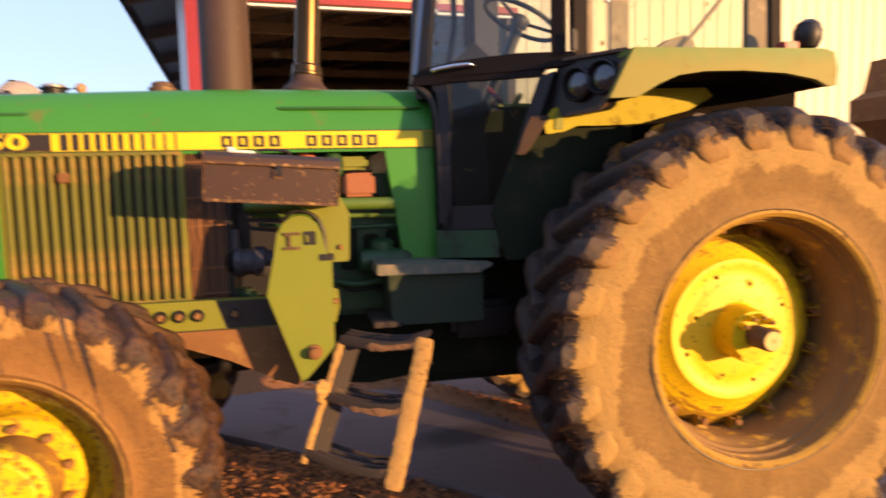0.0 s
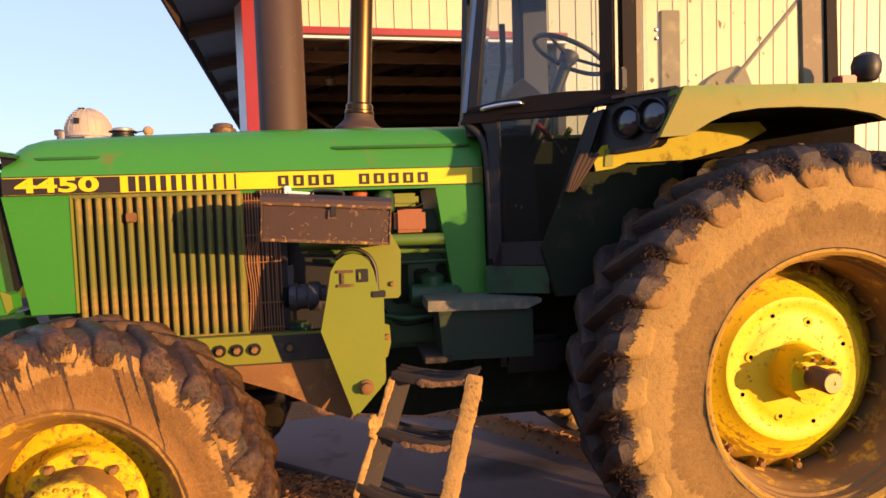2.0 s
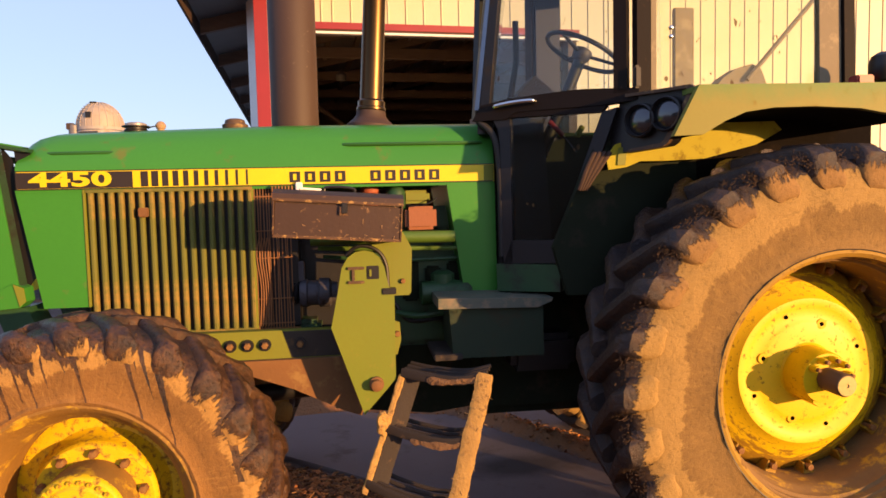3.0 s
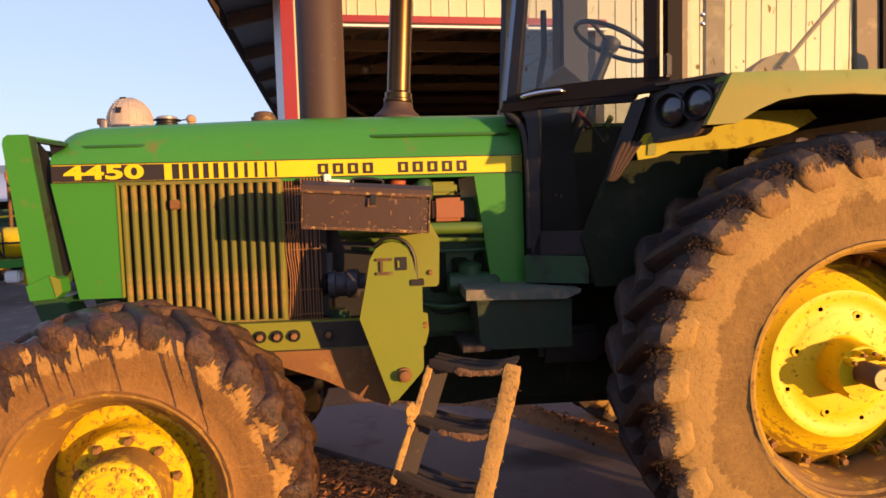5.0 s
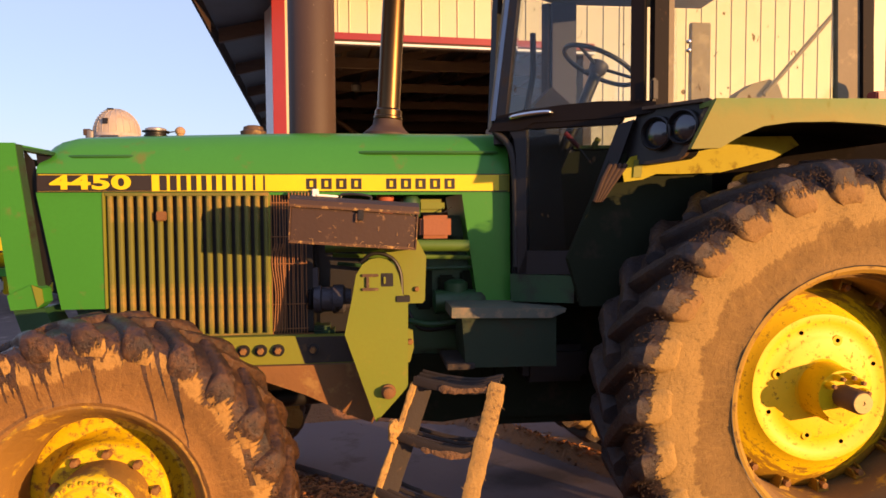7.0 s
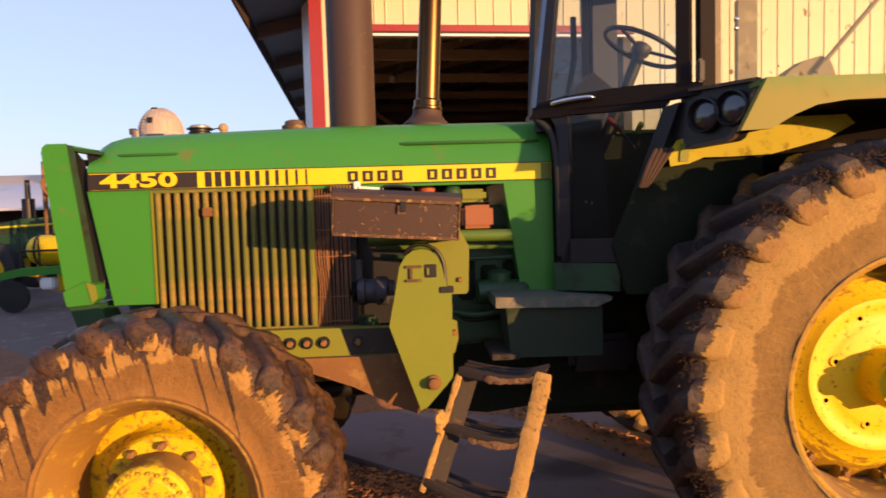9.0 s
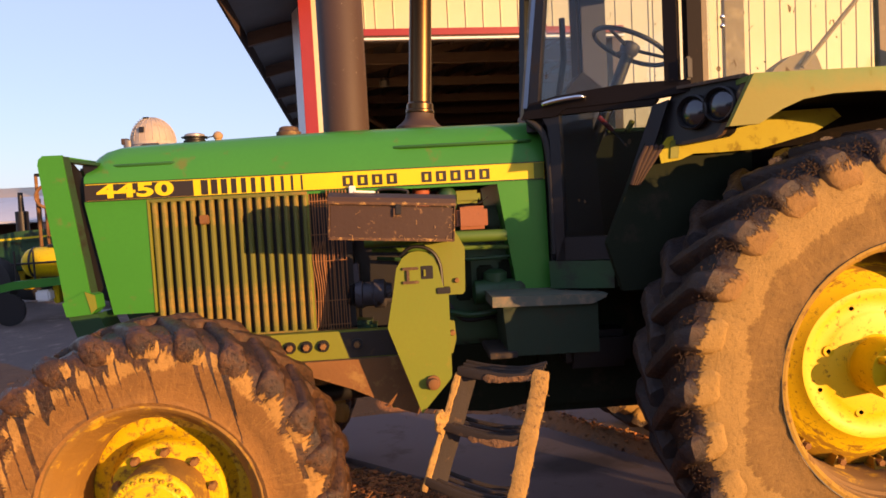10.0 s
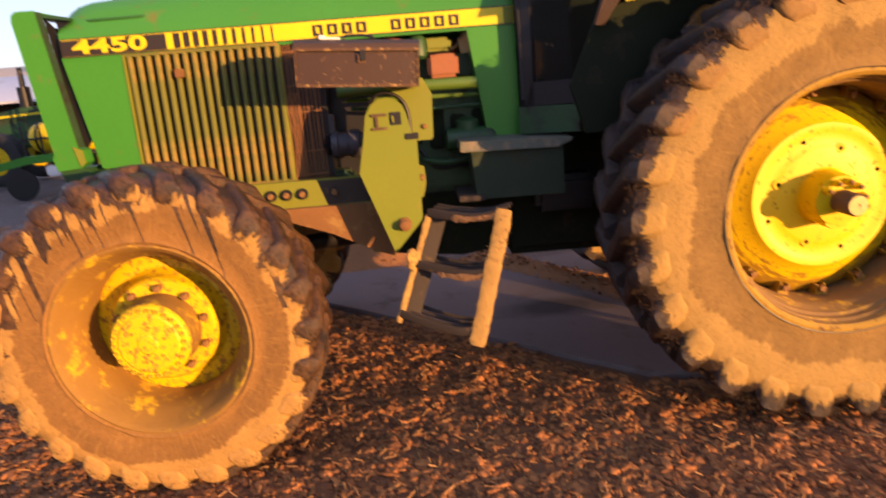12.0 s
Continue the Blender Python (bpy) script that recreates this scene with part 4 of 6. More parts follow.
# nose panel and side screen
nose = prism([(-3.142, 1.668), (-2.864, 1.668), (-2.864, 1.165), (-3.055, 1.165)], -0.328, 0.328, 0.02)
part("nose_panel", nose, GREEN, tractor, "green nose side panel")
part("panel_edge", span(-2.874, -2.862, -0.334, -0.32, 1.165, 1.668, 0.003), FADED, tractor)
SCREEN = material("dusty olive slats", (0.150, 0.142, 0.020), 0.65, dark=(0.090, 0.125, 0.016), scale=2.0, bump=0.15, dirt=(0.34, 0.19, 0.05), dirt_amount=0.40, dirt_scale=3.0)
part("screen_back", span(-2.86, -2.17, -0.296, -0.27, 1.035, 1.664, 0), BLACK, tractor, "black screen backing")
screen = part("side_screen", span(-2.862, -2.172, -0.335, -0.30, 1.03, 1.045, 0.002), SCREEN, tractor, "dusty olive slatted side screen")
part("screen_rail", span(-2.862, -2.172, -0.335, -0.30, 1.652, 1.666, 0.002), SCREEN, screen)
slat_bm = prism([(-0.0135, -0.318), (-0.0105, -0.330), (-0.004, -0.3365), (0.005, -0.337), (0.0115, -0.329), (0.0130, -0.318), (0.008, -0.300), (-0.008, -0.300)], 1.045, 1.652, 0.0, axis="z")
slat_me = mesh_of("slat", slat_bm, SCREEN, False)
for k in range(17):
    ob = new("slat", slat_me)
    ob.matrix_basis = pose(-2.845 + k * 0.0412, 0, 0)
    ob.parent = screen
part("screen_knob", span(-2.645, -2.605, -0.362, -0.334, 1.545, 1.585, 0.004), RUST, screen, "rusty screen latch")

WIRE = material("orange rusty wire", (0.28, 0.125, 0.045), 0.8, dark=(0.15, 0.065, 0.028), bump=0.2)
# exposed radiator screen: thin rusty wires before a dark core
part("radiator_core", span(-2.17, -1.99, -0.28, 0.28, 1.03, 1.66, 0), BLACK, tractor, "black radiator core", smooth=False)
wire_screen = part("wire_screen", span(-2.172, -1.985, -0.327, -0.322, 1.030, 1.040, 0.001), RUST, tractor, "rusty bent wire screen")
for k in range(13):
    x = -2.166 + k * 0.0125
    part("wire", tube([(x, -0.325, 1.035), (x + 0.004 * math.sin(k * 2.1), -0.328, 1.3), (x, -0.325, 1.66)], 0.0024, 5), WIRE, wire_screen)
for z in (1.06, 1.17, 1.35, 1.47, 1.62):
    part("wire", tube([(-2.17, -0.329, z), (-2.01, -0.329, z + 0.002)], 0.0025, 5), WIRE, wire_screen)
for k in range(5):
    part("wire", tube(arc([(-2.16 + 0.012 * k, -0.332, 1.05), (-2.15 + 0.010 * k, -0.335, 1.22), (-2.165 + 0.012 * k, -0.332, 1.36), (-2.15 + 0.011 * k, -0.332, 1.44)], 5), 0.003, 5), WIRE, wire_screen)
part("screen_post", span(-2.184, -2.168, -0.332, -0.29, 1.03, 1.66, 0.003), FADED, tractor)

# engine and what is bolted to it
part("fan_shroud", span(-1.99, -1.77, -0.17, 0.17, 0.95, 1.5, 0.02), BLACK, tractor, "black fan shroud")
part("engine_block", span(-1.76, -1.12, -0.20, 0.20, 0.90, 1.44, 0.03), DEEP_GREEN, tractor, "oily dark green engine block")
part("cylinder_head", span(-1.95, -1.25, -0.17, 0.17, 1.44, 1.56, 0.02), DEEP_GREEN, tractor)
bm = None
for k in range(6):
    bm = span(-1.73 + k * 0.105, -1.655 + k * 0.105, -0.235, -0.195, 1.12 + 0.03 * (k % 2), 1.28 + 0.02 * (k % 3), 0.01, bm)
part("engine_ribs", bm, SHADED_GREEN, tractor)
alt = part("alternator", turned([(-0.085, 0.030), (-0.08, 0.058), (-0.05, 0.064), (-0.045, 0.056), (0.0, 0.056), (0.005, 0.066), (0.05, 0.066), (0.06, 0.05), (0.085, 0.045)], 24, axis="x", centre=(-1.905, -0.29, 1.185)), GREY_METAL, tractor, "grey alternator")
part("pulley", turned([(-0.02, 0.05), (-0.012, 0.036), (0.0, 0.05), (0.012, 0.036), (0.02, 0.05)], 24, axis="x", centre=(-2.0, -0.29, 1.185)), BLACK, alt)
part("bracket", span(-1.99, -1.965, -0.31, -0.27, 1.24, 1.33, 0.004), GREY_METAL, alt)
part("rocker_pipe", tube(arc([(-1.93, -0.34, 1.425), (-1.7, -0.345, 1.428), (-1.45, -0.35, 1.426), (-1.29, -0.35, 1.424)], 4), 0.027, 14), OLIVE, tractor, "green pipe along the engine")
part("fuel_line", tube(arc([(-1.9, -0.30, 1.385), (-1.6, -0.33, 1.375), (-1.42, -0.31, 1.372), (-1.12, -0.3, 1.362)], 5), 0.010, 8), OLIVE, tractor)
part("fuel_line", tube(arc([(-1.88, -0.28, 1.345), (-1.55, -0.30, 1.32), (-1.12, -0.27, 1.325)], 5), 0.009, 8), DEEP_GREEN, tractor)
part("hose", tube(arc([(-1.56, -0.30, 1.08), (-1.45, -0.33, 1.065), (-1.3, -0.34, 1.085), (-1.2, -0.30, 1.075)], 5), 0.014, 8), DEEP_GREEN, tractor)
part("hose", tube(arc([(-1.57, -0.28, 1.13), (-1.5, -0.29, 1.04), (-1.35, -0.29, 1.045), (-1.2, -0.28, 1.04)], 5), 0.010, 8), BLACK, tractor)
part("manifold", span(-1.505, -1.362, -0.30, -0.14, 1.455, 1.562, 0.016), material("rust-pink casting", (0.32, 0.125, 0.062), 0.85, dark=(0.20, 0.075, 0.04), bump=0.4, dirt=(0.20, 0.09, 0.05), dirt_amount=0.2, dirt_scale=20), tractor, "rust-pink exhaust manifold")
part("manifold_shield", span(-1.515, -1.39, -0.29, -0.15, 1.575, 1.635, 0.015), FADED, tractor)
part("exhaust_elbow", turned([(1.56, 0.044), (1.60, 0.044), (1.605, 0.05), (1.625, 0.05), (1.63, 0.042), (1.70, 0.040)], 24, axis="z", centre=(-1.66, -0.22, 0)), material("red-brown pipe", (0.36, 0.09, 0.04), 0.7, bump=0.2), tractor, "red-brown exhaust elbow")
part("filter", turned([(1.545, 0.03), (1.56, 0.045), (1.63, 0.045), (1.65, 0.03)], 20, axis="z", centre=(-1.545, -0.27, 0)), DEEP_GREEN, tractor)
part("filter", turned([(1.13, 0.03), (1.15, 0.055), (1.25, 0.055), (1.265, 0.03)], 20, axis="z", centre=(-1.34, -0.28, 0)), DEEP_GREEN, tractor)
part("starter", turned([(-0.12, 0.02), (-0.11, 0.055), (0.1, 0.055), (0.12, 0.04)], 20, axis="x", centre=(-1.33, -0.30, 1.165)), DEEP_GREEN, tractor)
part("wire", tube(arc([(-1.36, -0.31, 1.60), (-1.40, -0.33, 1.575), (-1.45, -0.32, 1.565), (-1.50, -0.30, 1.57)], 6), 0.0025, 6), BLACK, tractor)
part("white_cap", span(-1.985, -1.955, -0.36, -0.33, 1.63, 1.68, 0.004), WHITE_TRIM, tractor)
coil = None
for k in range(7):
    coil = turned([(-0.004, 0.012), (0.0, 0.016), (0.004, 0.012)], 12, bm=coil, axis="x", centre=(-2.085 + k * 0.014, -0.35, 1.652))
part("coil", coil, RUST, tractor)
# belly castings take the green that carries their shade
part("bell_housing", span(-1.20, -0.55, -0.26, 0.26, 0.555, 1.20, 0.05), SHADED_GREEN, tractor)
part("transmission", span(-0.60, 0.30, -0.30, 0.30, 0.50, 1.22, 0.05), SHADED_GREEN, tractor)
part("oil_pan", prism([(-1.95, 0.90), (-1.15, 0.90), (-1.15, 0.60), (-1.4, 0.57), (-1.85, 0.62)], -0.19, 0.19, 0.02), SHADED_GREEN, tractor)
part("rear_axle_housing", turned([(-0.80, 0.09), (-0.6, 0.10), (-0.35, 0.17), (0.35, 0.17), (0.6, 0.10), (0.80, 0.09)], 32, centre=(RX, 0, RZ)), DEEP_GREEN, tractor)
part("front_axle_housing", turned([(-0.78, 0.15), (-0.66, 0.15), (-0.6, 0.085), (-0.25, 0.10), (-0.15, 0.18), (0.15, 0.18), (0.25, 0.10), (0.6, 0.085), (0.66, 0.15), (0.78, 0.15)], 28, centre=(FX, 0, FZ)), DEEP_GREEN, tractor)
part("front_frame", span(-3.10, -1.9, -0.28, 0.28, 0.82, 1.06, 0.02), DEEP_GREEN, tractor)
part("drive_shaft", tube([(-2.6, 0.05, 0.62), (-1.1, 0.05, 0.72)], 0.045, 12), BLACK, tractor)
part("belly_case", span(-1.05, -0.75, -0.42, -0.2, 0.80, 0.97, 0.03), BLACK, tractor)

# loader mounting rail with its bolts, gusset and side plate
PLATE_PAINT = material("faded olive green paint", (0.180, 0.212, 0.010), 0.62, dark=(0.125, 0.19, 0.012), scale=2.2, bump=0.1, dirt=(0.25, 0.19, 0.03), dirt_amount=0.16, dirt_scale=9)
rail = part("loader_rail", prism([(-2.95, 0.925), (-2.02, 0.920), (-1.62, 0.925), (-1.62, 1.045), (-2.05, 1.045), (-2.95, 1.045)], -0.43, -0.39, 0.006), FADED, tractor, "dusty green loader rail")
for x in (-2.275, -2.203, -2.130, -1.982):
    part("bolt_washer", turned([(0.0, 0.026), (-0.012, 0.026), (-0.012, 0.018)], 20, centre=(x, -0.430, 0.986)), BLACK, rail)
    part("bolt", bolt_mesh(0.015, 0.022), RUST, rail, at=pose(x, -0.440, 0.986))
# thin dark overlay, its slanted edge drawn along the cast shadow
part("rail_end", prism([(-2.02, 0.926), (-1.625, 0.930), (-1.625, 1.040), (-2.055, 1.040)], -0.4325, -0.429, 0.0), SHADE_BROWN, rail, "shaded end of the rail, overlaid in dark brown")
part("gusset", prism([(-2.36, 0.925), (-1.78, 0.925), (-1.70, 0.735), (-1.73, 0.665), (-1.80, 0.69), (-2.01, 0.795)], -0.47, -0.44, 0.005), RUST, tractor, "rusty frame gusset")
plate = part("loader_plate", prism([(-1.716, 0.726), (-1.838, 1.086), (-1.808, 1.227), (-1.790, 1.325), (-1.765, 1.367), (-1.735, 1.388), (-1.700, 1.394), (-1.665, 1.386), (-1.637, 1.362), (-1.620, 1.325), (-1.604, 1.245), (-1.583, 1.223), (-1.586, 0.868)], -0.665, -0.635, 0.006), PLATE_PAINT, tractor, "faded green loader side plate")
part("plate_bolt", turned([(0.0, 0.030), (-0.014, 0.030), (-0.016, 0.022), (-0.040, 0.022), (-0.043, 0.018)], 20, centre=(-1.665, -0.665, 0.853)), RUST, plate, "rusty pivot bolt")
bm = span(-1.768, -1.700, -0.676, -0.665, 1.318, 1.330, 0.003)
span(-1.768, -1.700, -0.676, -0.665, 1.262, 1.274, 0.003, bm)
span(-1.752, -1.738, -0.676, -0.665, 1.274, 1.318, 0.003, bm)
part("plate_bracket", bm, RIM_TAN, plate)
part("plate_slot", span(-1.692, -1.642, -0.668, -0.660, 1.278, 1.332, 0.004), BLACK, plate, "dark slot")
part("plate_latch", span(-1.682, -1.672, -0.675, -0.666, 1.29, 1.318, 0.002), FADED, plate)
part("upper_bracket", prism([(-1.72, 1.462), (-1.54, 1.462), (-1.505, 1.395), (-1.512, 1.215), (-1.522, 1.203), (-1.60, 1.203), (-1.612, 1.33), (-1.655, 1.40)], -0.625, -0.60, 0.005), FADED, tractor, "faded green upper bracket")
part("bracket_bolt", bolt_mesh(0.011, 0.014), RUST, tractor, at=pose(-1.545, -0.625, 1.262))
part("bracket_arm", span(-1.70, -1.56, -0.72, -0.20, 1.425, 1.449, 0.006), FADED, tractor)
part("plate_strut", span(-1.70, -1.60, -0.585, -0.20, 0.94, 1.04, 0.006), DEEP_GREEN, tractor)
part("hook_rod", tube(arc([(-1.772, -0.645, 1.372), (-1.735, -0.65, 1.405), (-1.69, -0.65, 1.41), (-1.640, -0.65, 1.385), (-1.612, -0.65, 1.33), (-1.607, -0.65, 1.24)], 6), 0.008, 8), BLACK, tractor, "black hooked rod")
part("rod_stop", span(-1.632, -1.575, -0.672, -0.64, 1.214, 1.240, 0.003), BLACK, tractor)
part("side_bracket", prism([(-1.590, 1.10), (-1.562, 1.09), (-1.558, 1.02), (-1.574, 0.96), (-1.590, 0.955)], -0.62, -0.60, 0.004), FADED, tractor)
part("bracket_bolt", bolt_mesh(0.013, 0.016), RUST, tractor, at=pose(-1.573, -0.62, 1.045))

# dash cowl support, sill, step and battery box
part("cowl_panel", prism([(-1.318, 1.660), (-1.098, 1.660), (-1.094, 1.155), (-1.245, 1.155)], -0.332, 0.332, 0.008), GREEN, tractor, "green cowl side panel")
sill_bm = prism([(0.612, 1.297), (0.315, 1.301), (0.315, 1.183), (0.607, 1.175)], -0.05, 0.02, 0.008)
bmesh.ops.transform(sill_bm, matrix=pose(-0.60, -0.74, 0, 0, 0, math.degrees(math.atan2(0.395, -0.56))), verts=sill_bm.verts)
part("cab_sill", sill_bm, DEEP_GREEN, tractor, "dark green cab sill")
part("step", prism([(-1.398, 1.178), (-0.908, 1.165), (-0.915, 1.150), (-0.975, 1.126), (-1.398, 1.134)], -0.60, -0.28, 0.006), material("worn step steel", (0.11, 0.125, 0.095), 0.65, dark=(0.06, 0.078, 0.055), bump=0.3, dirt=(0.20, 0.16, 0.11), dirt_amount=0.4, dirt_scale=14), tractor, "worn green steel step")
part("battery_box", prism([(-1.352, 1.134), (-0.945, 1.124), (-0.945, 0.915), (-1.335, 0.918)], -0.575, -0.27, 0.012), material("dull dark box paint", (0.016, 0.034, 0.014), 0.75, dark=(0.011, 0.022, 0.010), bump=0.1, dirt=(0.035, 0.034, 0.018), dirt_amount=0.3, dirt_scale=8), tractor, "dull dark green battery box")

# boarding ladder, plastered with mud
LADDER_MUD = material("mud on ladder steel", (0.50, 0.30, 0.085), 0.95, dark=(0.28, 0.155, 0.048), bump=0.6, bump_dist=0.006, dirt=(0.12, 0.068, 0.034), dirt_amount=0.26, dirt_scale=30, scale=14, fine=80)
DARK_STEEL = material("mud-dark steel", (0.038, 0.028, 0.023), 0.85, dark=(0.020, 0.016, 0.014), bump=0.4, dirt=(0.13, 0.075, 0.036), dirt_amount=0.14, dirt_scale=22)
CRUST_MUD = material("drying mud crust", (0.27, 0.145, 0.065), 0.95, dark=(0.13, 0.07, 0.034), bump=0.8, bump_dist=0.008, scale=30, dirt=(0.08, 0.045, 0.024), dirt_amount=0.4, dirt_scale=45)
ladder = part("ladder", span(-1.42, -1.30, -0.60, -0.30, 0.915, 0.94, 0.004), DARK_STEEL, tractor, "muddy boarding ladder")


def muddy_bar(path, wide, thick, mat, name, across, rough=0.10, ends=0.75):
    """A flat bar along a path, its corners crusted with mud; across: the direction of its width."""
    pts = [Vector(p) for p in path]
    across = Vector(across).normalized()
    bm = bmesh.new()
    rings = []
    last = len(pts) - 1
    for i, c in enumerate(pts):
        way = (pts[min(i + 1, last)] - pts[max(i - 1, 0)]).normalized()
        side = (across - way * across.dot(way)).normalized()
        deep = way.cross(side)
        near_end = min(i, last - i)
        shrink = ends if near_end == 0 else 0.5 * (1 + ends) if near_end == 1 else 1
        ring = []
        for k in range(16):
            ang = 2 * math.pi * (k + 0.5) / 16
            ca, sa = math.cos(ang), math.sin(ang)
            sq = 0.06 + 0.94 / max(abs(ca), abs(sa))
            at_ = c + side * (ca * wide / 2) + deep * (sa * thick / 2)
            f = (1 + rough * noise.noise(at_ * 17) + 0.7 * rough * noise.noise(at_ * 62)) * shrink
            ring.append(bm.verts.new(c + side * (ca * sq * wide / 2 * f) + deep * (sa * sq * thick / 2 * f)))
        rings.append(ring)
    for p, q_ in zip(rings, rings[1:]):
        for k in range(16):
            m = (k + 1) % 16
            bm.faces.new((p[k], p[m], q_[m], q_[k]))
    bm.faces.new(rings[0][::-1])
    bm.faces.new(rings[-1])
    return part(name, bm, mat, ladder)


def straight(p, q_, n=44):
    return [Vector(p).lerp(Vector(q_), i / n) for i in range(n + 1)]


# two flat rails lean outwards; curved ribbed treads hang between them
LAD = [((-1.250, -0.85, 0.918), (-1.405, -0.92, 0.365)), ((-1.530, -0.66, 0.892), (-1.700, -0.74, 0.435))]
muddy_bar(straight(*LAD[0], 70), 0.066, 0.022, LADDER_MUD, "rail", (1, -0.30, 0), 0.14, 0.80)
muddy_bar(straight((-1.560, -0.668, 0.885), (-1.728, -0.748, 0.435), 70), 0.026, 0.022, LADDER_MUD, "rail", (1, -0.10, 0), 0.30, 0.8)
muddy_bar(straight((-1.513, -0.650, 0.882), (-1.680, -0.730, 0.425)), 0.072, 0.012, DARK_STEEL, "rail_web", (1, 0.25, 0), 0.05, 0.9)
inward = Vector((0.30, 0.80, 0)).normalized()
for k, f in enumerate((0.012, 0.47, 0.93)):
    a = Vector(LAD[1][0]).lerp(Vector(LAD[1][1]), f) + Vector((-0.03, -0.015, 0))
    b = Vector(LAD[0][0]).lerp(Vector(LAD[0][1]), f * 0.95) + Vector((0, 0, -0.012))
    sag = Vector((0.0, -0.012, -0.020))
    for r in range(4):
        off = inward * (0.045 * r) + Vector((0, 0, 0.010 + 0.002 * r))
        path = arc([a + off, a.lerp(b, 0.3) + off + sag * 0.75, a.lerp(b, 0.7) + off + sag, b + off], 8)
        if r:
            part("tread_rib", tube(path, 0.009, 7), DARK_STEEL, ladder)
        else:
            muddy_bar(path, 0.036, 0.014, DARK_STEEL, "tread_lip", (0, 0, 1), 0.08, 0.95)
    # mud hanging from the lip, and a lump where tread and rail meet
    if k < 2:
        crust = arc([a.lerp(b, t) + sag * (1 - (2 * t - 1) ** 2) + Vector((0, -0.008, 0.004 - 0.010 * k)) for t in (0.30, 0.45, 0.62, 0.80, 0.90)], 7)
        muddy_bar(crust, 0.024, 0.007, CRUST_MUD, "mud_crust", (0, 0, 1), 0.7, 0.4)
    if k == 1:
        lump = bmesh.new()
        bmesh.ops.create_icosphere(lump, subdivisions=4, radius=1.0, matrix=Matrix.Translation(a + Vector((-0.004, -0.010, 0.030))) @ Matrix.Diagonal((0.024, 0.014, 0.050, 1)))
        for v in lump.verts:
            v.co += v.normal * 0.014 * noise.noise(v.co * 34) + v.normal * 0.008 * noise.noise(v.co * 90)
        part("mud_lump", lump, LADDER_MUD, ladder)

# exhaust muffler and air intake
part("muffler", turned([(1.93, 0.112), (2.86, 0.112), (2.90, 0.09), (2.92, 0.05), (3.2, 0.045)], 40, axis="z", centre=(-2.005, 0, 0)), BROWN_STEEL, tractor, "heat-browned exhaust muffler")
stack = part("air_intake", turned([(1.94, 0.118), (1.962, 0.113), (1.985, 0.085), (2.005, 0.069), (2.03, 0.067), (2.035, 0.071), (2.045, 0.071), (2.05, 0.066), (2.075, 0.066), (2.085, 0.056), (2.9, 0.053), (2.95, 0.09), (3.05, 0.09), (3.08, 0.03)], 36, axis="z"), DARK_PIPE, tractor, "dark metal air intake pipe", at=pose(-1.643, 0, 0) @ pose(0, 0, 1.96, 0, 3.4, 0) @ pose(0, 0, -1.96))
part("stack_boot", turned([(1.936, 0.121), (1.962, 0.116), (1.986, 0.088), (2.006, 0.0725), (2.03, 0.070)], 36, axis="z"), BROWN_STEEL, stack, "browned stack boot")
cap = part("fuel_cap", turned([(1.92, 0.050), (1.938, 0.052), (1.942, 0.046), (1.950, 0.046), (1.953, 0.060), (1.958, 0.060)], 28, axis="z", centre=(-2.715, -0.09, 0)), BLACK, tractor, "dark filler neck with a pale cap")
part("cap_lid", turned([(1.957, 0.047), (1.968, 0.046), (1.973, 0.034), (1.975, 0.01)], 28, axis="z", centre=(-2.715, -0.09, 0)), CAP_METAL, cap, "pale metal cap")
knob = part("radiator_cap", turned([(1.92, 0.014), (1.944, 0.016), (1.948, 0.021), (1.962, 0.024), (1.974, 0.016), (1.979, 0.008)], 14, axis="z", centre=(-2.607, -0.085, 0)), CAP_TAN, tractor, "tan rubber cap on a thin wire")
part("cap_wire", tube(arc([(-2.66, -0.10, 1.945), (-2.645, -0.105, 1.952), (-2.62, -0.10, 1.956)], 5), 0.003, 6), BLACK, knob)
part("breather", turned([(1.94, 0.058), (1.962, 0.060), (1.968, 0.048), (1.984, 0.044), (1.990, 0.030), (1.992, 0.01)], 20, axis="z", centre=(-2.278, -0.06, 0)), RIM_TAN, tractor, "brown breather cap")
part("wiper_stub", tube([(-3.0, -0.1, 1.908), (-2.95, -0.1, 1.93), (-2.88, -0.1, 1.932)], 0.006, 6), GREY_METAL, tractor)

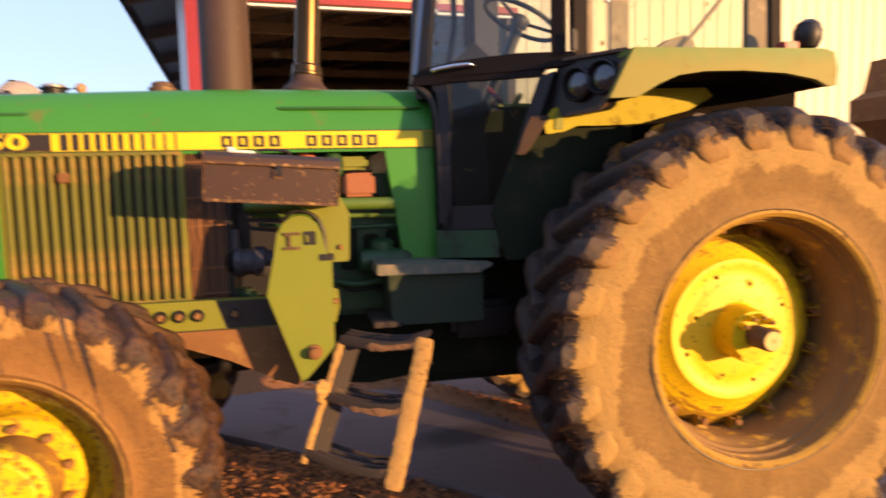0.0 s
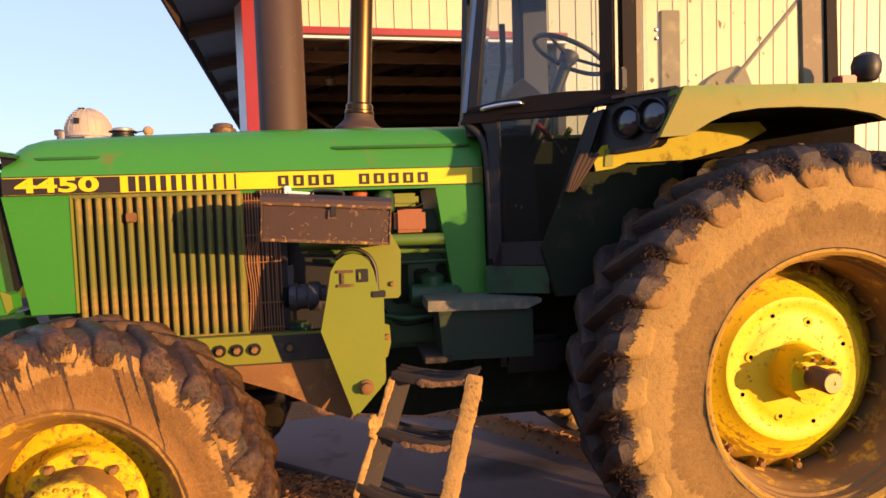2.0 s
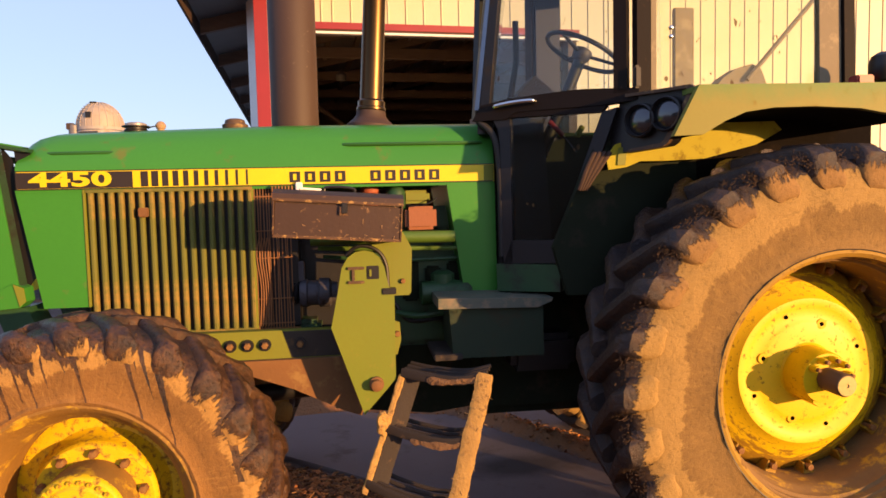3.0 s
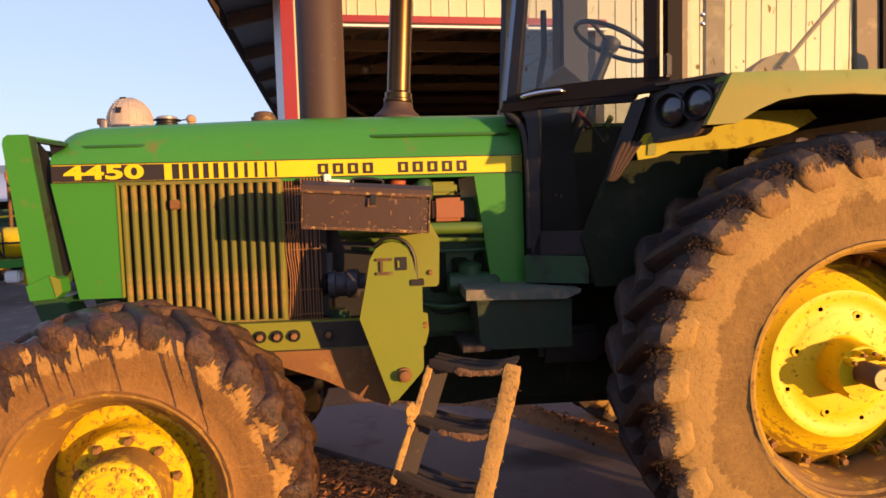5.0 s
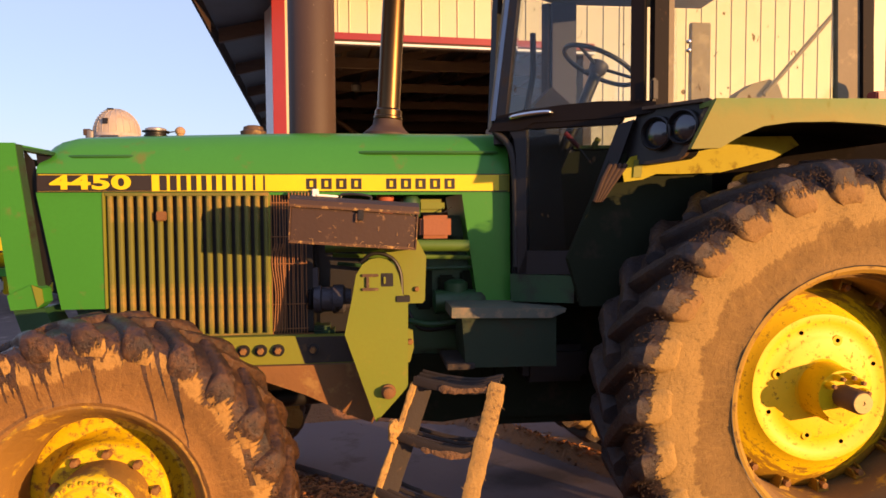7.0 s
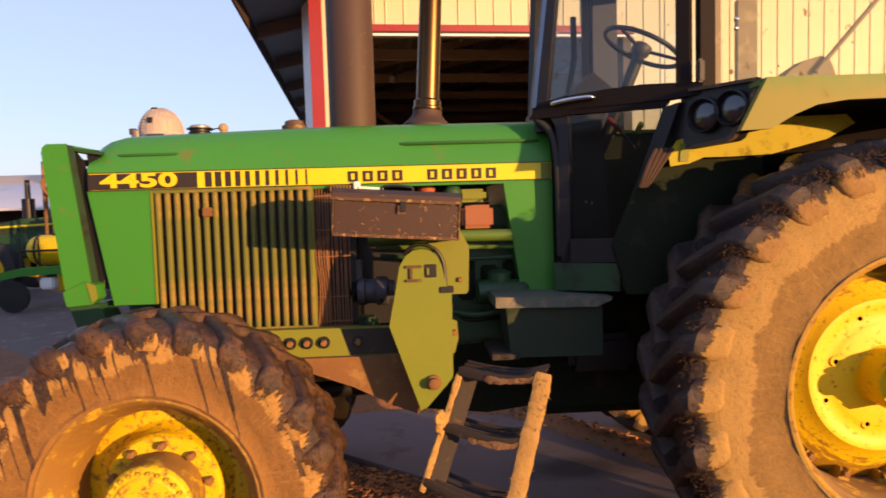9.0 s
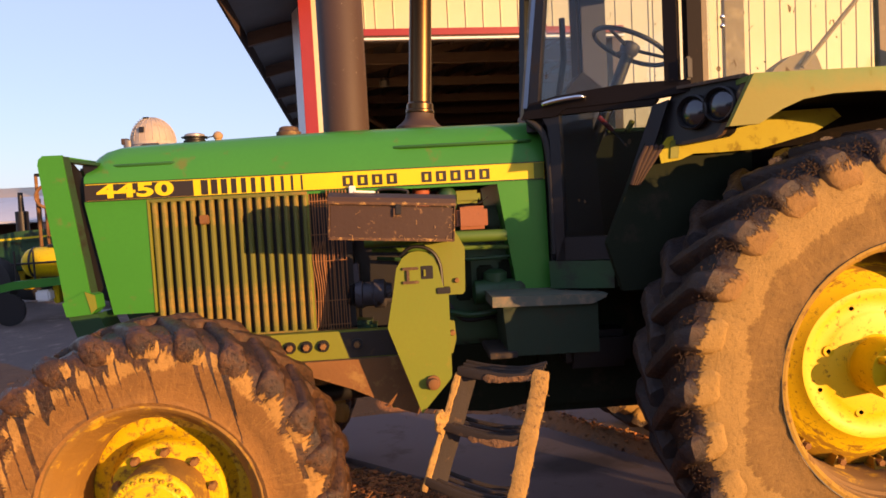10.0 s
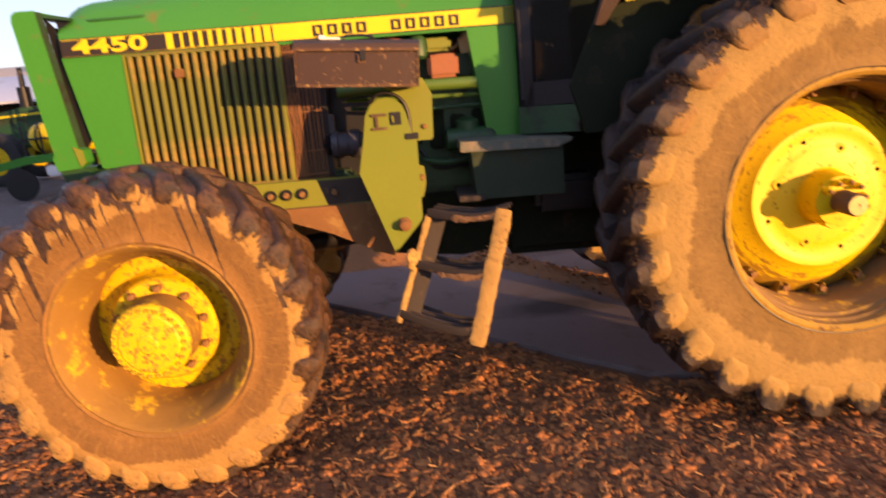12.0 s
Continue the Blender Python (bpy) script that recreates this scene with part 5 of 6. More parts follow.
# nose guard before the grille
guard = part("nose_guard", span(-3.295, -3.205, -0.352, 0.352, 1.858, 1.872, 0.004), GREEN, tractor, "green nose guard")
for s in (-1, 1):
    def on_side(a, b):
        return tuple(sorted((s * a, s * b)))

    part("guard_side", prism([(-3.306, 1.835), (-3.300, 1.860), (-3.282, 1.874), (-3.202, 1.874), (-3.196, 1.82), (-3.132, 1.272), (-3.242, 1.232)], *on_side(0.370, 0.354), 0.004), GREEN, guard)
    bm = bmesh.new()
    strip_ = [bm.verts.new(p) for p in ((-3.202, s * 0.360, 1.870), (-3.186, s * 0.335, 1.868), (-3.112, s * 0.335, 1.272), (-3.132, s * 0.360, 1.270))]
    bm.faces.new(strip_)
    bmesh.ops.solidify(bm, geom=bm.faces[:], thickness=0.008)
    part("guard_flange", bm, DEEP_GREEN, guard)
    part("guard_arm", prism([(-3.218, 1.866), (-3.075, 1.840), (-3.075, 1.826), (-3.218, 1.852)], *on_side(0.334, 0.22), 0.003), DEEP_GREEN, guard)
    part("guard_liner", prism([(-3.20, 1.855), (-3.158, 1.80), (-3.090, 1.30), (-3.128, 1.25)], *on_side(0.300, 0.292), 0.002), BLACK, guard, "dark slotted liner")
    part("guard_liner", prism([(-3.148, 1.835), (-3.085, 1.825), (-3.02, 1.17), (-3.078, 1.20)], *on_side(0.300, 0.292), 0.002), BLACK, guard, "dark slotted liner")
    for k in range(4):
        z = 1.74 - 0.13 * k
        x = -3.155 + 0.0175 * k
        part("liner_tab", span(x - 0.012, x + 0.016, *on_side(0.302, 0.291), z, z + 0.03, 0.002), BLACK, guard)
    part("guard_foot", prism([(-3.248, 1.235), (-3.150, 1.280), (-3.106, 1.262), (-3.100, 1.205), (-3.125, 1.180), (-3.235, 1.172)], *on_side(0.380, 0.30), 0.006), GREEN, guard)
    part("foot_face", prism([(-3.146, 1.279), (-3.106, 1.262), (-3.100, 1.205), (-3.125, 1.185)], *on_side(0.386, 0.381), 0.002), FADED, guard)
    part("guard_shoe", prism([(-3.235, 1.17), (-3.110, 1.178), (-3.06, 1.06), (-3.20, 1.06)], *on_side(0.36, 0.20), 0.006), DEEP_GREEN, guard)
for k in range(5):
    t = k / 4
    part("guard_bar", span(-3.29 + 0.075 * t, -3.275 + 0.075 * t, -0.345, 0.345, 1.80 - 0.50 * t, 1.83 - 0.50 * t, 0.003), DEEP_GREEN, guard)

# ---- cab ----
def glass_material(name, dust, tint=(0.80, 0.86, 0.88), dusty=(0.45, 0.37, 0.22), mirror=0.04):
    m = bpy.data.materials.new(name)
    m.use_nodes = True
    nt = m.node_tree
    link = nt.links.new
    nt.nodes.remove(nt.nodes["Principled BSDF"])
    out = nt.nodes["Material Output"]
    clear = nt.nodes.new("ShaderNodeBsdfTransparent")
    clear.inputs[0].default_value = (*tint, 1)
    gloss = nt.nodes.new("ShaderNodeBsdfGlossy")
    gloss.inputs["Roughness"].default_value = 0.02
    facing = nt.nodes.new("ShaderNodeLayerWeight")
    steep = nt.nodes.new("ShaderNodeMath")
    steep.operation = "POWER"
    steep.inputs[1].default_value = 4.0
    nt.links.new(facing.outputs["Facing"], steep.inputs[0])
    fres = nt.nodes.new("ShaderNodeMapRange")
    fres.inputs["To Min"].default_value, fres.inputs["To Max"].default_value = mirror, 0.85
    nt.links.new(steep.outputs[0], fres.inputs["Value"])
    mix = nt.nodes.new("ShaderNodeMixShader")
    link(fres.outputs[0], mix.inputs[0])
    link(clear.outputs[0], mix.inputs[1])
    link(gloss.outputs[0], mix.inputs[2])
    film = nt.nodes.new("ShaderNodeBsdfDiffuse")
    film.inputs[0].default_value = (*dusty, 1)
    tc = nt.nodes.new("ShaderNodeTexCoord")
    n = nt.nodes.new("ShaderNodeTexNoise")
    n.inputs["Scale"].default_value, n.inputs["Detail"].default_value, n.inputs["Roughness"].default_value = 9.0, 9.0, 0.7
    link(tc.outputs["Object"], n.inputs["Vector"])
    r = nt.nodes.new("ShaderNodeMapRange")
    r.inputs["From Min"].default_value, r.inputs["From Max"].default_value = 0.3, 0.75
    r.inputs["To Min"].default_value, r.inputs["To Max"].default_value = dust * 0.6, dust * 1.5
    link(n.outputs["Fac"], r.inputs["Value"])
    mix2 = nt.nodes.new("ShaderNodeMixShader")
    link(r.outputs[0], mix2.inputs[0])
    link(mix.outputs[0], mix2.inputs[1])
    link(film.outputs[0], mix2.inputs[2])
    # dried splashes
    spots = nt.nodes.new("ShaderNodeTexNoise")
    spots.inputs["Scale"].default_value, spots.inputs["Detail"].default_value = 34.0, 2.0
    flat = nt.nodes.new("ShaderNodeMapping")
    flat.inputs["Scale"].default_value = (1.0, 1.0, 0.55)
    link(tc.outputs["Object"], flat.inputs["Vector"])
    link(flat.outputs[0], spots.inputs["Vector"])
    few = nt.nodes.new("ShaderNodeMapRange")
    few.inputs["From Min"].default_value, few.inputs["From Max"].default_value = 0.735 - dust * 0.9, 0.76 - dust * 0.9
    few.inputs["To Max"].default_value = 0.8
    link(spots.outputs["Fac"], few.inputs["Value"])
    splash = nt.nodes.new("ShaderNodeBsdfDiffuse")
    splash.inputs[0].default_value = (0.10, 0.065, 0.035, 1)
    mix3 = nt.nodes.new("ShaderNodeMixShader")
    link(few.outputs[0], mix3.inputs[0])
    link(mix2.outputs[0], mix3.inputs[1])
    link(splash.outputs[0], mix3.inputs[2])
    link(mix3.outputs[0], out.inputs["Surface"])
    return m


GLASS = glass_material("tinted door glass", 0.006, (0.90, 0.94, 0.96), mirror=0.032)
LOW_GLASS = glass_material("dark lower door glass", 0.012, (0.66, 0.70, 0.72), mirror=0.026)
DUSTY_GLASS = glass_material("dusty side glass", 0.05, (0.90, 0.92, 0.84))
CAB_BROWN = material("sun-faded dark cab paint", (0.012, 0.008, 0.007), 0.7, dark=(0.008, 0.006, 0.006), bump=0.1, dirt=(0.08, 0.045, 0.025), dirt_amount=0.10, dirt_scale=26)
CAB_BROWN.node_tree.nodes["Principled BSDF"].inputs["Specular IOR Level"].default_value = 0.2
TRIM_METAL = material("pale window trim", (0.27, 0.31, 0.38), 0.35, metal=0.7, bump=0.05)
CAB_TAN = material("dusty cab frame", (0.25, 0.205, 0.13), 0.75, dark=(0.16, 0.13, 0.085), bump=0.15, dirt=(0.36, 0.30, 0.19), dirt_amount=0.3)
LENS = material("headlamp lens", (0.11, 0.115, 0.125), 0.16, metal=0.85, bump=0.0)
# the sky's blue reflection is put into this post's colour
POST_BLUE = material("post tinted with sky reflection", (0.014, 0.025, 0.065), 0.6, bump=0.05)
CAB_BLUE = material("dark blue-black liner", (0.014, 0.018, 0.030), 0.6, bump=0.05)
cab = part("cab", prism([(-1.18, -0.36), (-0.62, -0.78), (0.36, -0.78), (0.36, 0.78), (-0.62, 0.78), (-1.0, 0.46)], 2.90, 3.0, 0.03, axis="z"), GREEN, tractor, "enclosed cab with tinted glass")
part("headliner", prism([(-1.12, -0.34), (-0.60, -0.71), (0.32, -0.71), (0.32, 0.71), (-0.60, 0.71), (-0.98, 0.42)], 2.83, 2.90, 0.01, axis="z"), CAB_BLUE, cab)
part("cab_floor", prism([(-1.05, -0.36), (-0.62, -0.66), (0.2, -0.60), (0.2, 0.60), (-0.62, 0.66), (-0.95, 0.42)], 1.22, 1.32, 0.01, axis="z"), BLACK, cab)
part("dash", prism([(-1.10, 1.32), (-1.10, 2.02), (-0.98, 2.06), (-0.86, 1.96), (-0.82, 1.32)], -0.30, 0.30, 0.02), BLACK, cab, "black dash console")
part("rear_console", span(-0.35, 0.18, -0.6, 0.6, 1.32, 1.72, 0.03), BLACK, cab)
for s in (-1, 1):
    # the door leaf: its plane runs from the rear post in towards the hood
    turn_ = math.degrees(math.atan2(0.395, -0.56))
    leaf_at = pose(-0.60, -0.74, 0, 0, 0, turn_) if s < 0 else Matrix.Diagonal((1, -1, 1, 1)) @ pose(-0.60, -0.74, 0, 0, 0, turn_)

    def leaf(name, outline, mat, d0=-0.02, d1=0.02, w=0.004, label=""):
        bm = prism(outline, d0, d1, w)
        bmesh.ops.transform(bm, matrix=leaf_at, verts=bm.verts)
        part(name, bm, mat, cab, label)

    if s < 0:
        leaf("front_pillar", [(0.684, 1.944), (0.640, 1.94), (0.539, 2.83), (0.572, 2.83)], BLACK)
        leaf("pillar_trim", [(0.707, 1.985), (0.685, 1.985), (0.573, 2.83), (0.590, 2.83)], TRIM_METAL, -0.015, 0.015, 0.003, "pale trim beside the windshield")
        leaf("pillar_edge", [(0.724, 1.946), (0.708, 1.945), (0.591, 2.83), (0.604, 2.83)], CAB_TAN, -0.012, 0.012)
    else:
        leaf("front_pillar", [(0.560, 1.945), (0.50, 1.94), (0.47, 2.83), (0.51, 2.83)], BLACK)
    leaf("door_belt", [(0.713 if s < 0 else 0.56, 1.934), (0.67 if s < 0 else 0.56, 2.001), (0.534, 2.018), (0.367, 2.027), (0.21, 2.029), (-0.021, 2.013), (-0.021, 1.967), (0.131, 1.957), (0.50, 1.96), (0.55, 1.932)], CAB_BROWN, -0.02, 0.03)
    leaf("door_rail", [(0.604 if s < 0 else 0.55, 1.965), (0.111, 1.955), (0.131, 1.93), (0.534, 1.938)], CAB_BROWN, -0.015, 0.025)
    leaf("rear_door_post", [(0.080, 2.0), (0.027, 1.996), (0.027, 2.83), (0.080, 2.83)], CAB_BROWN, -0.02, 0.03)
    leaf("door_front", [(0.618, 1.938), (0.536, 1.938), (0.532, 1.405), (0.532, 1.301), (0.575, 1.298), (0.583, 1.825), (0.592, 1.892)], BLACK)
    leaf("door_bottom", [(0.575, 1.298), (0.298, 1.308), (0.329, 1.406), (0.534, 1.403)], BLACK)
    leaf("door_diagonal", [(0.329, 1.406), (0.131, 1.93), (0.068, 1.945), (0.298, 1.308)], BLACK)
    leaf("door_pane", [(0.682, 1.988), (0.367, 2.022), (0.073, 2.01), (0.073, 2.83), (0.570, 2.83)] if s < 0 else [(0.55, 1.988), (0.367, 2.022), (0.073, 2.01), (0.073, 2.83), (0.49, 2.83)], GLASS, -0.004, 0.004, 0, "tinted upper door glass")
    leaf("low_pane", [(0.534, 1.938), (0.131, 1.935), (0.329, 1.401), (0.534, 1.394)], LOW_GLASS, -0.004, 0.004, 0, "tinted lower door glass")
    y = s * 0.74

    def strip(name, outline, mat, d0=-0.02, d1=0.02, w=0.004, label=""):
        part(name, prism(outline, y + s * d0 if s < 0 else y + d0, y + s * d1 if s < 0 else y + d1, w), mat, cab, label)

    strip("side_post", [(-0.600, 1.98), (-0.545, 1.98), (-0.545, 2.83), (-0.600, 2.83)], CAB_BROWN, -0.03, 0.02)
    strip("window_post", [(-0.540, 1.96), (-0.518, 1.96), (-0.518, 2.83), (-0.540, 2.83)], CAB_TAN, -0.02, 0.015)
    strip("window_sill", [(-0.56, 1.94), (0.34, 1.955), (0.34, 1.985), (-0.56, 1.985)], CAB_TAN if s < 0 else CAB_BROWN, -0.02, 0.02)
    strip("side_pane", [(-0.545, 1.975), (0.20, 1.975), (0.18, 2.83), (-0.545, 2.83)], DUSTY_GLASS if s < 0 else GLASS, -0.003, 0.003, 0, "dusty side glass")
    if s > 0:
        strip("far_wall", [(-0.9, 1.32), (-0.45, 1.96), (0.2, 1.96), (0.2, 1.32)], BLACK)
        continue
    strip("corner_post", [(0.190, 1.965), (0.286, 1.965), (0.262, 2.83), (0.170, 2.83)], CAB_TAN, -0.02, 0.015)
    strip("corner_edge", [(0.291, 1.965), (0.338, 1.965), (0.312, 2.83), (0.267, 2.83)], CAB_BROWN, -0.03, 0.03)
# windshield, slanting back to the far pillar
shield = prism([(-1.170, -0.352), (-1.164, -0.350), (-0.965, 0.452), (-0.971, 0.454)], 1.94, 2.83, 0, axis="z")
for v in shield.verts:
    v.co.x += 0.11 * (v.co.z - 1.94) / 0.8
part("windshield", shield, GLASS, cab, "tinted windshield")
part("windshield_foot", prism([(-1.175, -0.350), (-1.10, -0.350), (-0.90, 0.45), (-0.96, 0.45)], 1.88, 1.975, 0.01, axis="z"), BLACK, cab)
part("cowl_seal", tube(arc([(-1.082, -0.405, 1.33), (-1.085, -0.405, 1.62), (-1.095, -0.40, 1.80), (-1.118, -0.385, 1.88), (-1.17, -0.350, 1.935)], 6), 0.016, 10), RUBBER, cab, "thick black door seal")
part("cab_front_wall", span(-1.088, -1.055, -0.36, 0.36, 1.25, 1.92, 0.02), BLACK, cab)
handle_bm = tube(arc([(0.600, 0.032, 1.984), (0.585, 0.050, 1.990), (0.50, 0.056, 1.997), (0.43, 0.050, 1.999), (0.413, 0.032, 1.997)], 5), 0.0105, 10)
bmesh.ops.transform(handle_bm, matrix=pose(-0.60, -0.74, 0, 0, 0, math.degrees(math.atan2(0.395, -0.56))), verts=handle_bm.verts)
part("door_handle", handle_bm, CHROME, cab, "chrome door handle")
part("door_hinge", span(-0.622, -0.592, -0.785, -0.755, 2.01, 2.10, 0.008), BLACK, cab)
for z in (2.215, 2.25):
    part("pane_clip", turned([(0, 0.008), (-0.012, 0.008), (-0.014, 0.004)], 10, centre=(-0.46, -0.755, z)), CHROME, cab)
part("mirror_arm", tube([(-1.03, -0.38, 2.03), (-0.99, -0.34, 2.20), (-0.99, -0.33, 2.38)], 0.014, 8), CAB_BROWN, cab)
# far side posts as they show through the glass
part("far_post", span(-0.633, -0.482, 0.66, 0.69, 1.9, 2.83, 0.004), POST_BLUE, cab)
part("far_post", span(0.27, 0.40, 0.72, 0.76, 1.95, 2.75, 0.006), CAB_TAN, cab)

# steering wheel on its column
wheel_rim = turned([(0.205 * 0, 0.0)] * 0 + [(-0.012 * math.cos(a), 0.195 + 0.012 * math.sin(a)) for a in [2 * math.pi * k / 10 for k in range(10)]], 40, axis="z", closed=True)
steer = part("steering_wheel", wheel_rim, BLACK, cab, "black three-spoke steering wheel", at=pose(-0.565, 0.0, 2.315, 0, 27, 0))
part("steering_hub", turned([(-0.05, 0.03), (-0.03, 0.045), (0.0, 0.05), (0.012, 0.045), (0.02, 0.03)], 20, axis="z"), GREY_METAL, steer)
for k in range(3):
    a = radians(95 + 120 * k)
    part("spoke", tube([(0.04 * math.cos(a), 0.04 * math.sin(a), -0.01), (0.192 * math.cos(a), 0.192 * math.sin(a), 0.0)], 0.009, 8), BLACK, steer)
part("steering_column", tube([(-0.58, 0.0, 2.28), (-0.66, 0.02, 2.08), (-0.80, 0.05, 1.75)], 0.03, 12), BLACK, cab)
part("column_shroud", prism([(-0.99, 2.02), (-0.82, 2.20), (-0.70, 2.10), (-0.78, 1.96)], -0.02, 0.16, 0.02), CAB_BROWN, cab)
part("red_lever", tube([(-0.80, -0.2, 1.95), (-0.74, -0.22, 1.88)], 0.012, 8), RED_TRIM, cab, "red lever knob")
part("lever", tube([(-0.74, -0.22, 1.88), (-0.68, -0.24, 1.80)], 0.004, 6), GREY_METAL, cab)
part("green_lever", tube([(-0.62, -0.15, 1.93), (-0.65, -0.15, 1.88)], 0.014, 8), FADED, cab)
part("seat_back", prism([(0.10, 1.70), (0.13, 2.12), (0.19, 2.19), (0.27, 2.24), (0.35, 2.262), (0.40, 2.235), (0.43, 2.16), (0.45, 1.72)], 0.0, 0.10, 0.03), CAB_TAN, cab, "dusty grey seat")
part("seat_cushion", span(-0.35, 0.2, -0.1, 0.4, 1.70, 1.84, 0.05), BLACK, cab)
part("grab_rod", tube([(0.31, -0.02, 2.175), (0.385, -0.02, 2.26), (0.75, -0.02, 2.67)], 0.012, 8), CAB_TAN, cab)

# fenders with lamps
FENDER = material("sun-bleached fender paint", (0.215, 0.195, 0.018), 0.62, dark=(0.165, 0.175, 0.016), scale=3.0, bump=0.1, dirt=(0.24, 0.16, 0.04), dirt_amount=0.16, dirt_scale=14)


def bleached_below(m):
    """Leaves greener paint along the upper edge, worn through in an uneven line."""
    nt, link, calc, noise_of, ramp, mix, xyz = kit(m)
    bsdf = nt.nodes["Principled BSDF"]
    base = bsdf.inputs["Base Color"].links[0].from_socket
    tc = nt.nodes.new("ShaderNodeTexCoord")
    sep = nt.nodes.new("ShaderNodeSeparateXYZ")
    link(tc.outputs["Object"], sep.inputs[0])
    line = calc("ADD", sep.outputs[2], calc("MULTIPLY", calc("SUBTRACT", noise_of(tc.outputs["Object"], 5.0, 8.0, 0.7), 0.5), 0.16))
    link(mix(ramp(line, 1.915, 1.985, 0.0, 0.85), base, (0.085, 0.175, 0.030)), bsdf.inputs["Base Color"])


bleached_below(FENDER)
for s in (-1, 1):
    def at_side(a, b):
        return tuple(sorted((s * a, s * b)))

    fender = part("fender", prism([(-0.585, 1.796), (-0.490, 1.978), (0.300, 1.985), (0.352, 1.972), (0.366, 1.915), (0.362, 1.845), (0.33, 1.842), (0.27, 1.868), (0.14, 1.890), (-0.04, 1.898), (-0.20, 1.895), (-0.31, 1.880), (-0.39, 1.848), (-0.475, 1.800)], *at_side(1.050, 1.020), 0.008), FENDER, tractor, "sun-faded green fender")
    part("fender_top", prism([(-0.50, 1.955), (0.30, 1.963), (0.352, 1.950), (0.352, 1.968), (0.30, 1.982), (-0.50, 1.974)], *at_side(1.019, 0.62), 0.005), FENDER, fender)
    # shade below the fender is given by near-black surfaces
    part("fender_underside", prism([(-0.475, 1.803), (-0.39, 1.851), (-0.31, 1.884), (-0.20, 1.899), (-0.04, 1.902), (0.14, 1.894), (0.27, 1.872), (0.35, 1.846), (0.35, 1.858), (0.27, 1.884), (0.14, 1.906), (-0.04, 1.914), (-0.20, 1.911), (-0.31, 1.896), (-0.39, 1.863), (-0.475, 1.815)], *at_side(1.019, 0.664), 0.0), SHADE_BLACK, fender, "underside of the fender, its shade coloured near black")
    # the wall's forward part is coloured as it looks in shade
    part("fender_wall", prism([(-0.92, 1.38), (-0.70, 1.90), (-0.45, 1.945), (-0.30, 1.945), (-0.30, 1.18), (-0.86, 1.18)], *at_side(0.66, 0.62), 0.005), SHADED_GREEN, fender, "dirty green inner fender wall, darkened for its shade")
    part("fender_wall", prism([(-0.30, 1.18), (-0.30, 1.945), (0.40, 1.945), (0.50, 1.93), (0.50, 1.30)], *at_side(0.66, 0.62), 0.005), SHADE_BLACK, fender, "inner fender wall, its shade coloured near black")
    # thin yellow plate outlining the sunlit stretch of the wall
    part("fender_lip", prism([(-0.700, 1.694), (-0.710, 1.741), (-0.672, 1.796), (-0.47, 1.850), (-0.304, 1.878), (0.02, 1.884), (0.055, 1.848), (-0.060, 1.788), (-0.289, 1.733), (-0.457, 1.727), (-0.565, 1.727), (-0.623, 1.704)], *at_side(0.705, 0.697), 0.004), SUNLIT_YELLOW, fender, "sunlit part of the inner fender wall, in yellow")
    part("panel_rib", prism([(-0.665, 1.712), (-0.660, 1.782), (-0.622, 1.787), (-0.632, 1.712)], *at_side(0.712, 0.706), 0.003), FADED, fender)
    # lamp housing: its face looks forward and out
    mirror = Matrix.Identity(4) if s < 0 else Matrix.Diagonal((1, -1, 1, 1))
    face = mirror @ pose(-0.46, -1.0, 0, 0, 0, math.degrees(math.atan2(0.38, -0.24)))

    def housing(name, bm, mat, parent, label=""):
        bmesh.ops.transform(bm, matrix=face, verts=bm.verts)
        return part(name, bm, mat, parent, label)

    lamp = housing("lamp_housing", prism([(0.430, 1.765), (0.345, 1.985), (0.037, 1.985), (0.010, 1.972), (0.128, 1.788), (0.150, 1.776), (0.300, 1.765)], -0.07, 0.0, 0.006), BLACK, fender, "black headlamp housing")
    housing("lamp_rim", prism([(0.345, 1.992), (0.030, 1.990), (0.004, 1.972), (0.122, 1.784), (0.148, 1.770), (0.300, 1.760), (0.300, 1.772), (0.156, 1.786), (0.140, 1.796), (0.034, 1.968), (0.05, 1.978), (0.34, 1.980)], 0.0, 0.020, 0.003), RIM_TAN, lamp)
    for u, z in ((0.245, 1.880), (0.128, 1.893)):
        housing("bezel", turned([(-0.02, 0.068), (0.030, 0.068), (0.035, 0.062), (0.028, 0.058), (0.0, 0.056)], 28, centre=(u, 0, z)), BLACK, lamp)
        housing("lens", turned([(0.014, 0.0575), (0.022, 0.045), (0.027, 0.025), (0.029, 0.004)], 28, centre=(u, 0, z)), LENS, lamp, "clear headlamp lens")
part("beacon", turned([(1.985, 0.02), (2.005, 0.02), (2.012, 0.038), (2.04, 0.052), (2.075, 0.054), (2.105, 0.044), (2.12, 0.02)], 20, axis="z", centre=(0.33, -0.93, 0)), BLACK, tractor, "round black work lamp")
part("tail_lamp", span(0.20, 0.27, -0.96, -0.9, 1.985, 2.03, 0.006), RED_TRIM, tractor)
OLD_HOSE = material("brown old hose", (0.055, 0.028, 0.017), 0.8, dark=(0.03, 0.017, 0.012), bump=0.3)
bundle = part("hose_clip", span(-0.79, -0.745, -0.700, -0.685, 1.705, 1.720, 0.003), OLD_HOSE, tractor, "brown hose bundle by the cab")
for k in range(4):
    part("hose", tube(arc([(-0.690 - 0.022 * k, -0.70, 1.766), (-0.735 - 0.018 * k, -0.703, 1.704), (-0.766 - 0.013 * k, -0.70, 1.66), (-0.792 - 0.009 * k, -0.69, 1.615)], 4), 0.0095, 7), OLD_HOSE, bundle)

